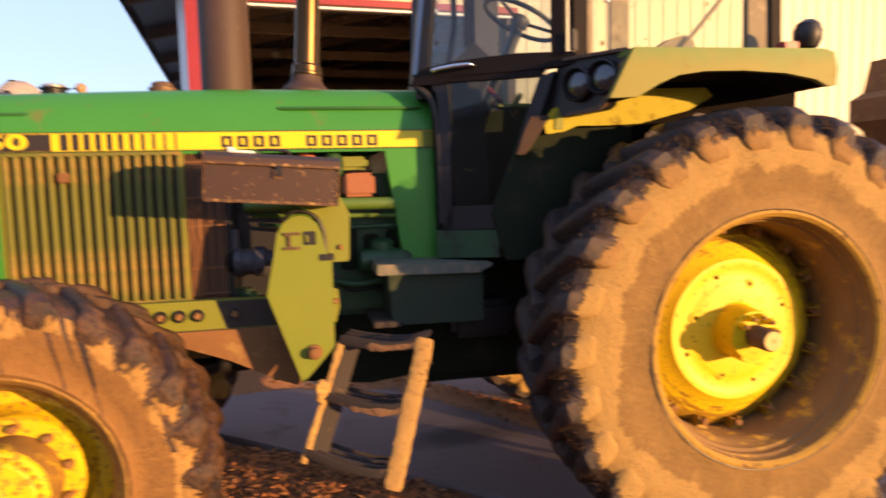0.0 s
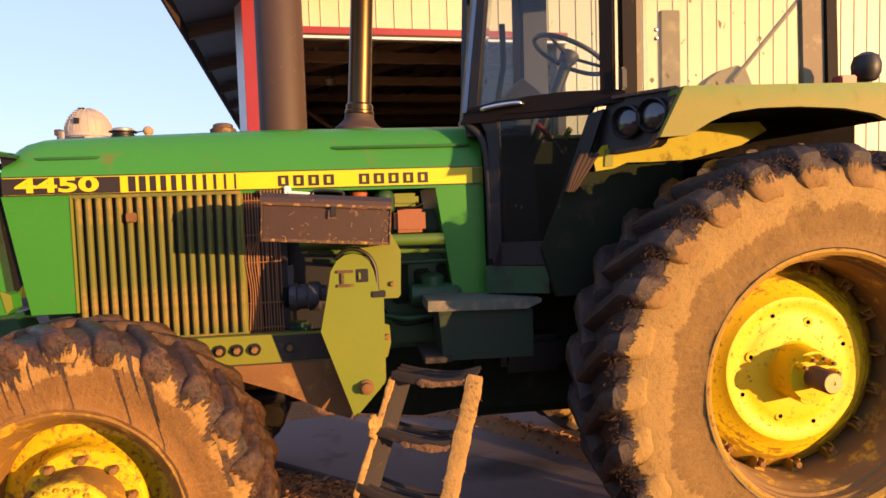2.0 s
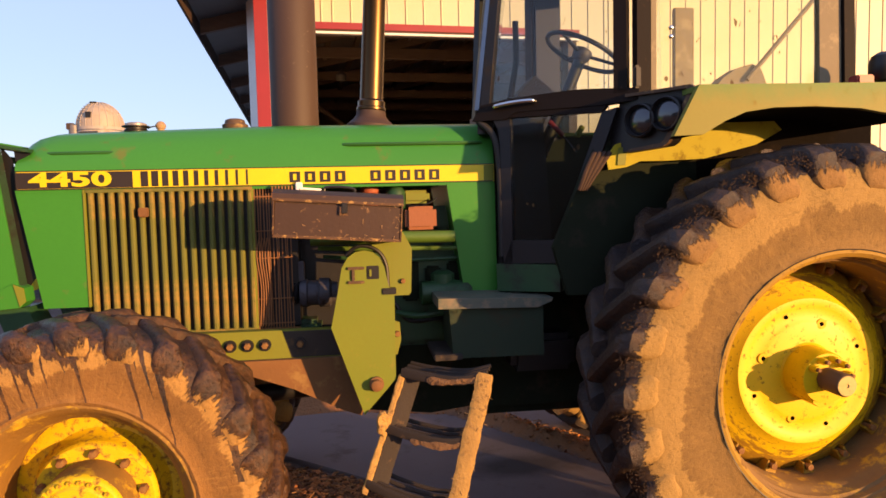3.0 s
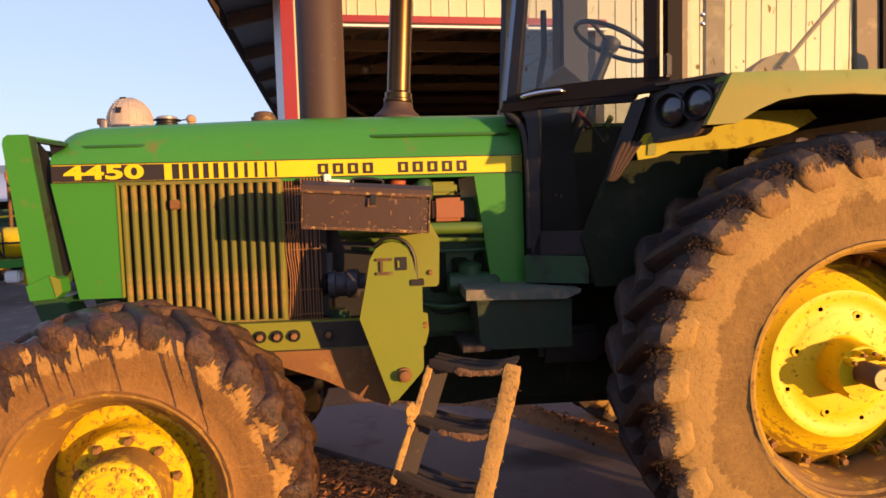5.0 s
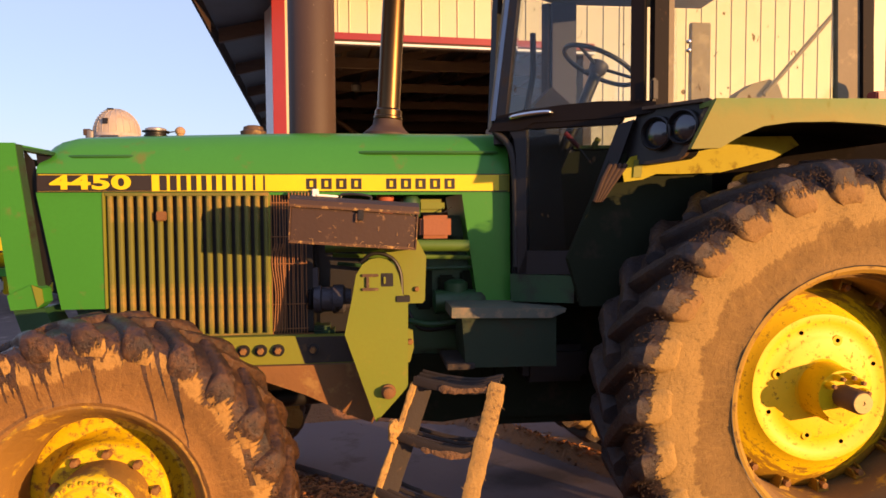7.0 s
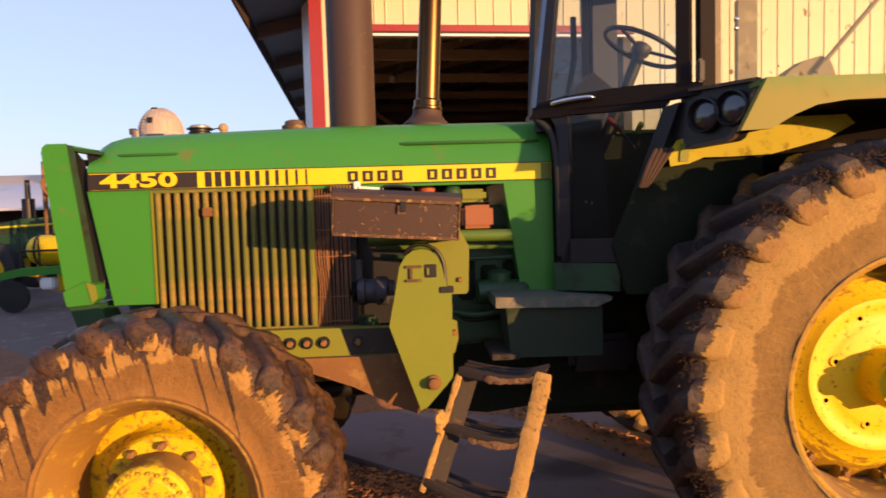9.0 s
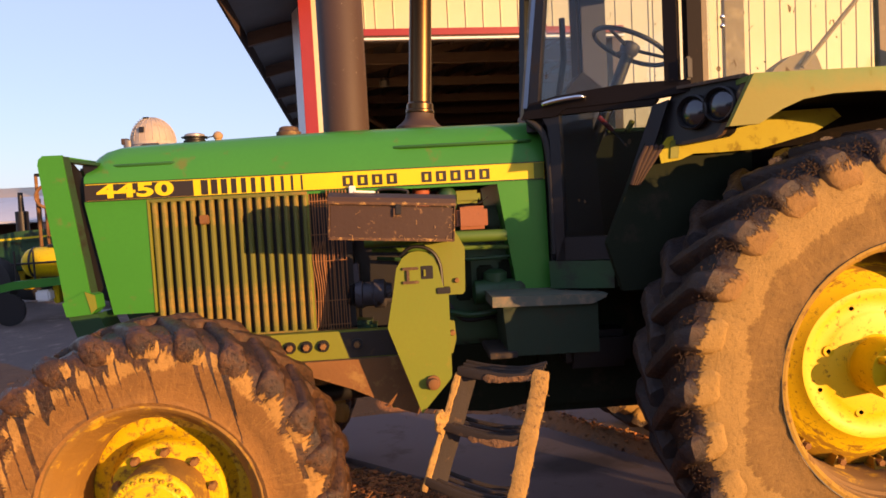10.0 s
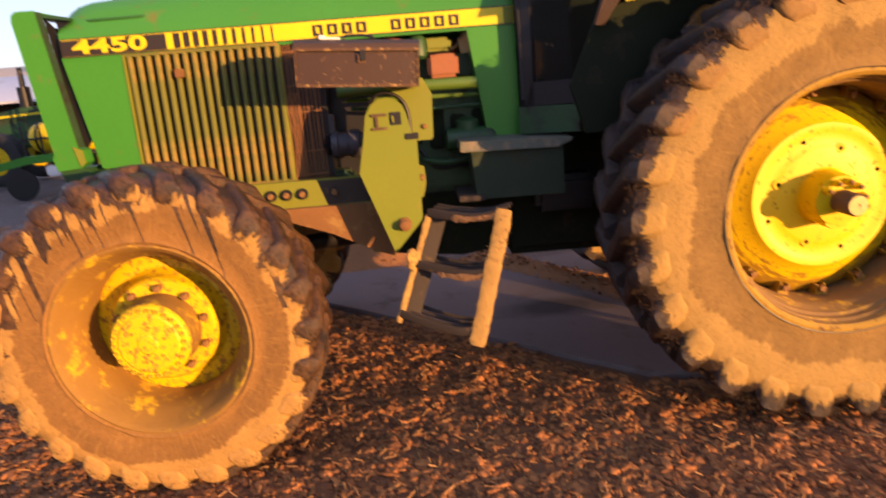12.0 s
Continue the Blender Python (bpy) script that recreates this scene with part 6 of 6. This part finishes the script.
# ---- toolbox on the loader bracket ----
BOX_PAINT = material("worn brown toolbox paint", (0.052, 0.024, 0.013), 0.55, dark=(0.034, 0.017, 0.011), bump=0.2, dirt=(0.30, 0.17, 0.075), dirt_amount=0.16, dirt_scale=34)
BOX_EDGE = material("scuffed toolbox edge", (0.105, 0.052, 0.026), 0.7, dark=(0.045, 0.023, 0.014), bump=0.3, dirt=(0.46, 0.28, 0.09), dirt_amount=0.36, dirt_scale=38)
toolbox = thing("toolbox", "scuffed brown steel toolbox on the tractor's bracket", "toolbox")
toolbox.matrix_basis = pose(-1.7995, -0.672, 1.448, 0, 4.0, 0) @ Matrix.Scale(0.99, 4)
part("body", span(-0.245, 0.245, -0.105, 0.105, 0.0, 0.135, 0.008), BOX_PAINT, toolbox)
part("lid", prism([(-0.109, 0.139), (0.109, 0.139), (0.105, 0.165), (0.06, 0.182), (-0.06, 0.182), (-0.105, 0.165)], -0.249, 0.249, 0.005, axis="x"), BOX_PAINT, toolbox)
for x in (-0.246, 0.240):
    part("corner_edge", span(x, x + 0.007, -0.108, 0.108, 0.0, 0.137, 0.002), BOX_EDGE, toolbox, "scuffed corner")
part("bottom_edge", span(-0.246, 0.246, -0.108, -0.1, -0.003, 0.008, 0.002), BOX_EDGE, toolbox)
part("lid_edge", span(-0.250, 0.250, -0.1125, -0.105, 0.136, 0.147, 0.002), BOX_EDGE, toolbox)
part("latch", span(0.012, 0.036, -0.122, -0.104, 0.100, 0.140, 0.003), BLACK, toolbox)
part("latch_hook", span(0.004, 0.014, -0.118, -0.104, 0.092, 0.125, 0.002), BOX_EDGE, toolbox)
part("handle", tube(arc([(-0.06, 0, 0.182), (-0.055, 0, 0.197), (0.0, 0, 0.202), (0.055, 0, 0.197), (0.06, 0, 0.182)], 5), 0.006, 8), BLACK, toolbox)
paper = thing("rag", "pale crumpled rag lying on the toolbox lid", "rag")
paper.matrix_basis = pose(-1.8985, -0.707, 1.6365, 0, 4, 10)
part("cloth", box(0, 0, 0.004, 0.085, 0.04, 0.008, 0.003), WHITE_TRIM, paper)


# straw caught on the toolbox and on the ladder
def caught_straw(parent, count, seed, place):
    """Bits of straw stuck where place(random) gives a point and two directions that they lie in."""
    rnd = random.Random(seed)
    verts, faces = [], []
    for _ in range(count):
        p, u, v = place(rnd)
        a = rnd.uniform(0, 6.28)
        d = (u * math.cos(a) + v * math.sin(a)) * rnd.uniform(0.006, 0.020)
        n = u.cross(v).normalized()
        w = rnd.uniform(0.0005, 0.0011)
        side = n.cross(d).normalized() * w
        base = len(verts)
        verts += [p - side, p + side, p + n * w, p + d - side, p + d + side, p + d + n * w]
        faces += [(base, base + 1, base + 4, base + 3), (base + 1, base + 2, base + 5, base + 4), (base + 2, base, base + 3, base + 5)]
    me = bpy.data.meshes.new("caught_straw")
    me.from_pydata(verts, [], faces)
    me.materials.append(DRY_STRAW)
    ob = new("caught_straw", me)
    ob.parent = parent
    return tagged(ob, "straw bits caught on it", kind="stuff")


DRY_STRAW = material("dry straw", (0.46, 0.28, 0.11), 0.8, dark=(0.26, 0.15, 0.06), scale=40, bump=0)


def on_box(rnd):
    if rnd.random() < 0.55:
        x, z = rnd.uniform(-0.24, 0.24), rnd.choice((0.004, 0.006, 0.140, 0.012)) + abs(rnd.gauss(0, 0.008))
    elif rnd.random() < 0.5:
        x, z = 0.24 - abs(rnd.gauss(0, 0.012)), rnd.uniform(0.0, 0.14)
    else:
        x, z = rnd.uniform(-0.24, 0.24), rnd.uniform(0.0, 0.13) ** 1.6 * 3
    return Vector((x, -0.1105, min(z, 0.15))), Vector((1, 0, 0)), Vector((0, 0, 1))


caught_straw(toolbox, 34, 21, on_box)


def on_rail(rnd):
    p = Vector(LAD[0][0]).lerp(Vector(LAD[0][1]), rnd.random())
    return p + Vector((rnd.uniform(-0.036, 0.036), -0.016, 0)), Vector((0.95, -0.3, 0)), Vector((0.2, 0.05, 0.95))


caught_straw(ladder, 90, 22, on_rail)

# ---- far yard ----
def far_wheel(parent, x, y, z, r, w):
    wheel = part("wheel", turned([(-w * 0.3, r * 0.55), (-w * 0.36, r * 0.5), (-w * 0.2, r * 0.42), (-w * 0.3, r * 0.15), (-w * 0.3, 0.02)], 28, centre=(x, y, z)), YELLOW, parent)
    tyre = turned([(-w * 0.45, r * 0.55), (-w * 0.5, r * 0.75), (-w * 0.42, r * 0.95), (0, r), (w * 0.42, r * 0.95), (w * 0.5, r * 0.75), (w * 0.45, r * 0.55)], 32, centre=(x, y, z), closed=True)
    part("tyre", tyre, RUBBER, wheel)


def far_tractor():
    """A second tractor with its yellow tanks, standing across the yard."""
    t = thing("far_tractor", "green row-crop tractor with yellow stripe across the yard", "tractor", (-9.25, 11.6, -0.02))
    part("hood", prism([(-1.32, 1.30), (-1.25, 1.42), (-0.6, 1.53), (0.9, 1.60), (0.9, 1.36)], -0.3, 0.3, 0.05), DEEP_GREEN, t)
    part("stripe", prism([(-1.25, 1.335), (0.3, 1.40), (0.3, 1.44), (-1.25, 1.375)], -0.31, -0.302, 0), STRIPE_YELLOW, t)
    part("engine", span(-1.4, 0.9, -0.25, 0.25, 0.7, 1.38, 0.03), DEEP_GREEN, t)
    part("muffler", tube([(-0.58, 0, 1.5), (-0.58, 0, 1.95), (-0.58, 0, 1.96), (-0.58, 0, 2.35)], 0.04, 12, radii=[0.13, 0.13, 0.06, 0.05]), BLACK, t)
    part("intake_pipe", tube([(-0.22, 0, 1.5), (-0.22, 0, 2.2)], 0.05, 12), BLACK, t)
    for y in (-0.8, 0.8):
        far_wheel(t, -0.92, y, 0.52, 0.56, 0.42)
        far_wheel(t, 1.6, y, 0.85, 0.85, 0.5)
    part("cab", span(0.95, 2.2, -0.6, 0.6, 1.4, 2.8, 0.05), BLACK, t)
    return t


def sprayer():
    """Green toolbar with yellow tanks, hoses and masts."""
    t = thing("planter", "green planter toolbar with yellow tank and upright masts", "planter", (-8.30, 9.6, -0.05))
    part("tank", turned([(-0.47, 0.05), (-0.45, 0.16), (-0.38, 0.24), (-0.28, 0.28), (0.70, 0.28), (0.80, 0.22), (0.84, 0.08)], 28, axis="x", centre=(0, -0.02, 0.98)), YELLOW, t, "yellow plastic tank")
    for x in (-0.25, 0.35):
        part("tank_strap", turned([(x - 0.02, 0.284), (x - 0.02, 0.292), (x + 0.02, 0.292), (x + 0.02, 0.284)], 28, axis="x", centre=(0, -0.02, 0.98), closed=True), BLACK, t)
    part("tank_rail", tube([(-0.55, -0.34, 0.98), (0.85, -0.34, 1.0)], 0.02, 6), BLACK, t)
    part("tank_lid", turned([(1.24, 0.09), (1.29, 0.09), (1.30, 0.07)], 16, axis="z", centre=(0.05, -0.02, 0)), BLACK, t)
    for x in (-0.45, -0.12, 0.5):
        part("stake", tube([(x, -0.38, 0.55), (x, -0.38, 1.22)], 0.018, 6), BLACK, t)
    part("drawbar", prism([(-1.75, 0.30), (-1.75, 0.42), (-0.3, 0.70), (0.6, 0.74), (0.6, 0.60), (-0.3, 0.56)], -0.75, -0.55, 0.02), GREEN, t)
    for k in range(4):
        part("hose", tube(arc([(-1.55 + 0.09 * k, -0.68, 0.44), (-1.62 + 0.12 * k, -0.74, 0.10), (-1.50 + 0.10 * k, -0.72, -0.06), (-1.38 + 0.09 * k, -0.70, 0.12), (-1.36 + 0.07 * k, -0.66, 0.46)], 5), 0.014, 6), BLACK, t)
    part("hitch", span(-1.95, -1.70, -0.70, -0.60, 0.27, 0.40, 0.02), BLACK, t)
    part("label_plate", span(-1.12, -0.90, -0.765, -0.751, 0.46, 0.53, 0.0), STRIPE_YELLOW, t)
    part("jack_stand", tube([(-1.62, -0.6, 0.45), (-1.62, -0.6, -0.1)], 0.045, 8), BLACK, t)
    for k, (x, h) in enumerate(((-0.20, 2.6), (-0.06, 2.45), (0.32, 2.5), (0.62, 2.3))):
        part("mast", tube([(x, 0.1, 0.9), (x, 0.1, h)], 0.03, 8), RUST, t)
    part("mast_top", span(-0.22, 0.35, 0.07, 0.13, 2.56, 2.62, 0.01), BLACK, t)
    part("hose_coil", turned([(0.03 * math.cos(a), 0.20 + 0.03 * math.sin(a)) for a in [2 * math.pi * k / 8 for k in range(8)]], 24, centre=(0.02, 0.0, 2.18), closed=True), RUST, t)
    part("coulter", turned([(-0.02, 0.28), (0.02, 0.28)], 24, centre=(-0.35, -0.85, 0.22)), BLACK, t)
    for k in range(5):
        x = 0.2 + 0.16 * k
        part("hose", tube(arc([(x, -0.2, 1.25), (x + 0.1, -0.35, 1.5 + 0.08 * (k % 3)), (x + 0.25, -0.3, 1.35), (x + 0.3, -0.35, 0.9)], 6), 0.018, 6), BLACK, t)
        part("row_unit", span(x, x + 0.1, -0.45, -0.2, 0.25, 0.65, 0.02), DEEP_GREEN if k % 2 else STRIPE_YELLOW, t)
    part("manifold", span(0.45, 0.8, -0.3, 0.1, 1.35, 1.75, 0.05), FADED, t)
    part("pump", box(0.15, -0.62, 0.42, 0.25, 0.2, 0.2, 0.03), WHITE_TRIM, t)
    return t


far_tractor()
sprayer()

pole = part("utility_pole", tube([(-15.15, 19, -0.3), (-15.2, 19, 3.1)], 0.12, 12, radii=[0.13, 0.09]), DARK_WOOD)
tagged(pole, "short weathered wooden pole standing in the yard", "pole")

SHEET = material("white sheeting", (0.62, 0.62, 0.64), 0.6, bump=0.1, dirt=(0.45, 0.42, 0.4), dirt_amount=0.2, scale=0.3, dirt_scale=0.4)
TAN_ROOF = material("tan roof sheet", (0.62, 0.47, 0.32), 0.7, bump=0.1, scale=0.2)


def shed(name, label, x0, x1, y, low, high, deep, roof_mat):
    t = thing(name, label, "shed", (x0, y, 0))
    w = x1 - x0
    part("roof", prism([(0, low), (deep, high), (deep * 2, low), (deep * 2, low - 0.15), (deep, high - 0.15), (0, low - 0.15)], 0, w, 0.02, axis="x"), roof_mat, t)
    part("back_wall", span(0, w, deep * 2 - 0.2, deep * 2, -0.3, low - 0.15, 0), DARK_WOOD, t)
    for x in (0.0, w - 0.2):
        part("end_wall", prism([(0.1, -0.3), (deep * 2 - 0.2, -0.3), (deep * 2 - 0.2, low - 0.2), (deep, high - 0.2), (0.1, low - 0.2)], x, x + 0.2, 0, axis="x"), DARK_WOOD, t)
    k = 0.0
    while k < w:
        part("post", span(k, k + 0.2, 0.1, 0.3, -0.3, low - 0.15, 0), DARK_WOOD, t)
        k += 4.5
    return t


shed("machine_shed", "long open machine shed with white roof", -62, -20, 44, 2.1, 4.0, 7.0, SHEET)
shed("far_barn", "long low barn with tan roof behind the shed", -110, -38, 75, 4.4, 6.6, 9.0, TAN_ROOF)


def silo():
    t = thing("silo", "concrete stave silo with ribbed dome cap", "silo", (-24.0, 60.5, 0.35))
    part("stave_wall", turned([(-1.0, 1.92), (8.4, 1.92), (8.4, 1.8)], 48, axis="z"), CONCRETE, t)
    for k in range(14):
        part("hoop", turned([(0.6 * k + 0.25, 1.94), (0.6 * k + 0.3, 1.95), (0.6 * k + 0.35, 1.94)], 48, axis="z"), GALV, t)
    dome = turned([(8.4 + 2.2 * math.sin(a), 1.92 * math.cos(a) + 0.001) for a in [math.pi / 2 * k / 12 for k in range(12)]] + [(10.61, 0.25), (10.65, 0.05)], 40, axis="z")
    cap = part("dome", dome, material("weathered dome metal", (0.44, 0.36, 0.27), 0.6, dark=(0.33, 0.26, 0.19), bump=0.1, scale=0.8, dirt=(0.3, 0.2, 0.13), dirt_amount=0.25, dirt_scale=1.2), t, "ribbed metal dome")
    for k in range(20):
        a = 2 * math.pi * k / 20
        path = [(1.94 * math.cos(b) * math.cos(a), 1.94 * math.cos(b) * math.sin(a), 8.4 + 2.22 * math.sin(b)) for b in [math.pi / 2 * j / 8 for j in range(9)]]
        part("rib", tube(path, 0.035, 5), CONCRETE, cap)
    part("hatch", box(-0.35, -1.72, 9.35, 0.42, 0.3, 0.5, 0.02), BLACK, cap, "dark roof hatch")
    part("top_hatch", box(-0.3, -0.6, 10.55, 0.5, 0.3, 0.12, 0.02), BLACK, cap)
    for k in range(9):
        b = math.pi / 2 * (0.06 + 0.085 * k)
        a = radians(232)
        part("rung", box(1.99 * math.cos(b) * math.cos(a), 1.99 * math.cos(b) * math.sin(a), 8.4 + 2.28 * math.sin(b), 0.42, 0.06, 0.06, 0.01), GALV, cap)
    part("vent_box", box(-2.15, -0.9, 8.45, 0.55, 0.6, 0.55, 0.04), BROWN_STEEL, t)
    part("chute", tube([(-1.9, -0.8, -0.2), (-1.9, -0.8, 8.6)], 0.45, 14), GALV, t)
    return t


silo()

# unseen shed behind the camera, added so glass and metal reflect something dark
unseen_shed = thing("reflected_shed", "unseen dark shed added to darken reflections", "shed", (-24, -19, 0))
part("wall", span(-20, 17, -0.2, 0.0, -0.3, 5.0, 0), DARK_WOOD, unseen_shed)
part("roof", prism([(0.6, 4.9), (-5.0, 6.4), (-10.6, 4.9), (-10.6, 5.05), (-5.0, 6.55), (0.6, 5.05)], -20.4, 17.4, 0, axis="x"), GALV, unseen_shed)
part("wall", span(-20, 17, -10.2, -10.0, -0.3, 5.0, 0), DARK_WOOD, unseen_shed)
for x in (-20.0, 16.8):
    part("end_wall", prism([(-0.2, -0.3), (-10.0, -0.3), (-10.0, 4.95), (-5.0, 6.3), (-0.2, 4.95)], x, x + 0.2, 0, axis="x"), DARK_WOOD, unseen_shed)

rack = thing("implement", "rusty farm implement standing behind the tractor", "implement", (5.02, 2.2, 0.02))
part("hopper", prism([(-1.15, 2.0), (-1.15, 2.22), (-1.0, 2.30), (-0.92, 2.62), (1.0, 2.62), (1.0, 2.0), (0.6, 1.3), (-0.6, 1.3), (-1.0, 1.92)], -0.5, 0.5, 0.02), RUST, rack)
for x in (-0.5, 0.5):
    part("leg", span(x - 0.05, x + 0.05, -0.3, 0.3, 0.0, 1.32, 0.01), RUST, rack)

# ---- loose litter on the ground ----
CLOD = litter_material("dark soil clods", (0.070, 0.026, 0.009), (0.42, 0.160, 0.046), 0.95)
STRAW = litter_material("chopped straw", (0.13, 0.058, 0.020), (0.38, 0.188, 0.062), 0.85)
rng = random.Random(11)
ICO = [Vector(p).normalized() for p in ((0, 1, 1.6), (0, -1, 1.6), (0, 1, -1.6), (0, -1, -1.6), (1, 1.6, 0), (-1, 1.6, 0), (1, -1.6, 0), (-1, -1.6, 0), (1.6, 0, 1), (-1.6, 0, 1), (1.6, 0, -1), (-1.6, 0, -1))]
ICO_F = [(0, 1, 8), (0, 8, 4), (0, 4, 5), (0, 5, 9), (0, 9, 1), (1, 6, 8), (8, 6, 10), (8, 10, 4), (4, 10, 2), (4, 2, 5), (5, 2, 11), (5, 11, 9), (9, 11, 7), (9, 7, 1), (1, 7, 6), (3, 6, 7), (3, 7, 11), (3, 11, 2), (3, 2, 10), (3, 10, 6)]


def litter_spot():
    """A place on the littered ground: mostly before the tractor, some along the windrow."""
    while True:
        x, y = rng.uniform(-5.0, 2.6), rng.uniform(-3.6, 2.2)
        ridge = (y - windrow(x)) * 0.62
        near = min(1.0, max(0.0, mulch(x, y) / 0.12))
        edge = math.hypot(max(0.0, abs(x + 1.1) - 2.3), max(0.0, -1.5 - y)) + 0.35 * noise.noise(Vector((x * 1.7, y * 1.7, 3.0)))
        near *= math.exp(-(max(0.0, edge) / 0.65) ** 2)
        if rng.random() < max(near, 0.55 * math.exp(-(ridge / 0.085) ** 2), 0.0012):
            return x, y


def clods(count):
    verts, faces = [], []
    for _ in range(count):
        x, y = litter_spot()
        s = (0.004 + 0.016 * rng.random() ** 2.2) * (1.0 if mulch(x, y) > 0 else 0.7)
        sx, sy, sz = s * rng.uniform(0.7, 2.2), s * rng.uniform(0.6, 1.3), s * rng.uniform(0.35, 0.8)
        a = rng.uniform(0, 6.28)
        c, sn = math.cos(a), math.sin(a)
        z = ground_z(x, y) + sz * 0.3
        base = len(verts)
        for p in ICO:
            f = rng.uniform(0.7, 1.25)
            px, py, pz = p.x * sx * f, p.y * sy * f, p.z * sz * f
            verts.append((x + px * c - py * sn, y + px * sn + py * c, z + pz))
        faces += [(a_ + base, b_ + base, c_ + base) for a_, b_, c_ in ICO_F]
    me = bpy.data.meshes.new("clods")
    me.from_pydata(verts, [], faces)
    me.materials.append(CLOD)
    return tagged(new("soil_crumbs", me), "crumbled brown soil and manure clods scattered on the yard", "soil", kind="stuff")


def straws(count):
    verts, faces = [], []
    for _ in range(count):
        x, y = litter_spot()
        a, tilt = rng.uniform(0, 6.28), rng.uniform(-0.35, 0.5)
        length, w = rng.uniform(0.012, 0.06), rng.uniform(0.0014, 0.0045)
        d = Vector((math.cos(a) * math.cos(tilt), math.sin(a) * math.cos(tilt), math.sin(tilt)))
        side = Vector((-math.sin(a), math.cos(a), 0)) * w
        up = Vector((0, 0, w * 1.2))
        p = Vector((x, y, ground_z(x, y) + 0.007))
        q = p + d * length
        base = len(verts)
        verts += [p - side, p + side, p + up, q - side, q + side, q + up]
        faces += [(base, base + 1, base + 4, base + 3), (base + 1, base + 2, base + 5, base + 4), (base + 2, base, base + 3, base + 5)]
    me = bpy.data.meshes.new("straws")
    me.from_pydata(verts, [], faces)
    me.materials.append(STRAW)
    return tagged(new("straw", me), "chopped straw strewn over the muddy yard", "straw", kind="stuff")


clods(64000)
straws(8000)
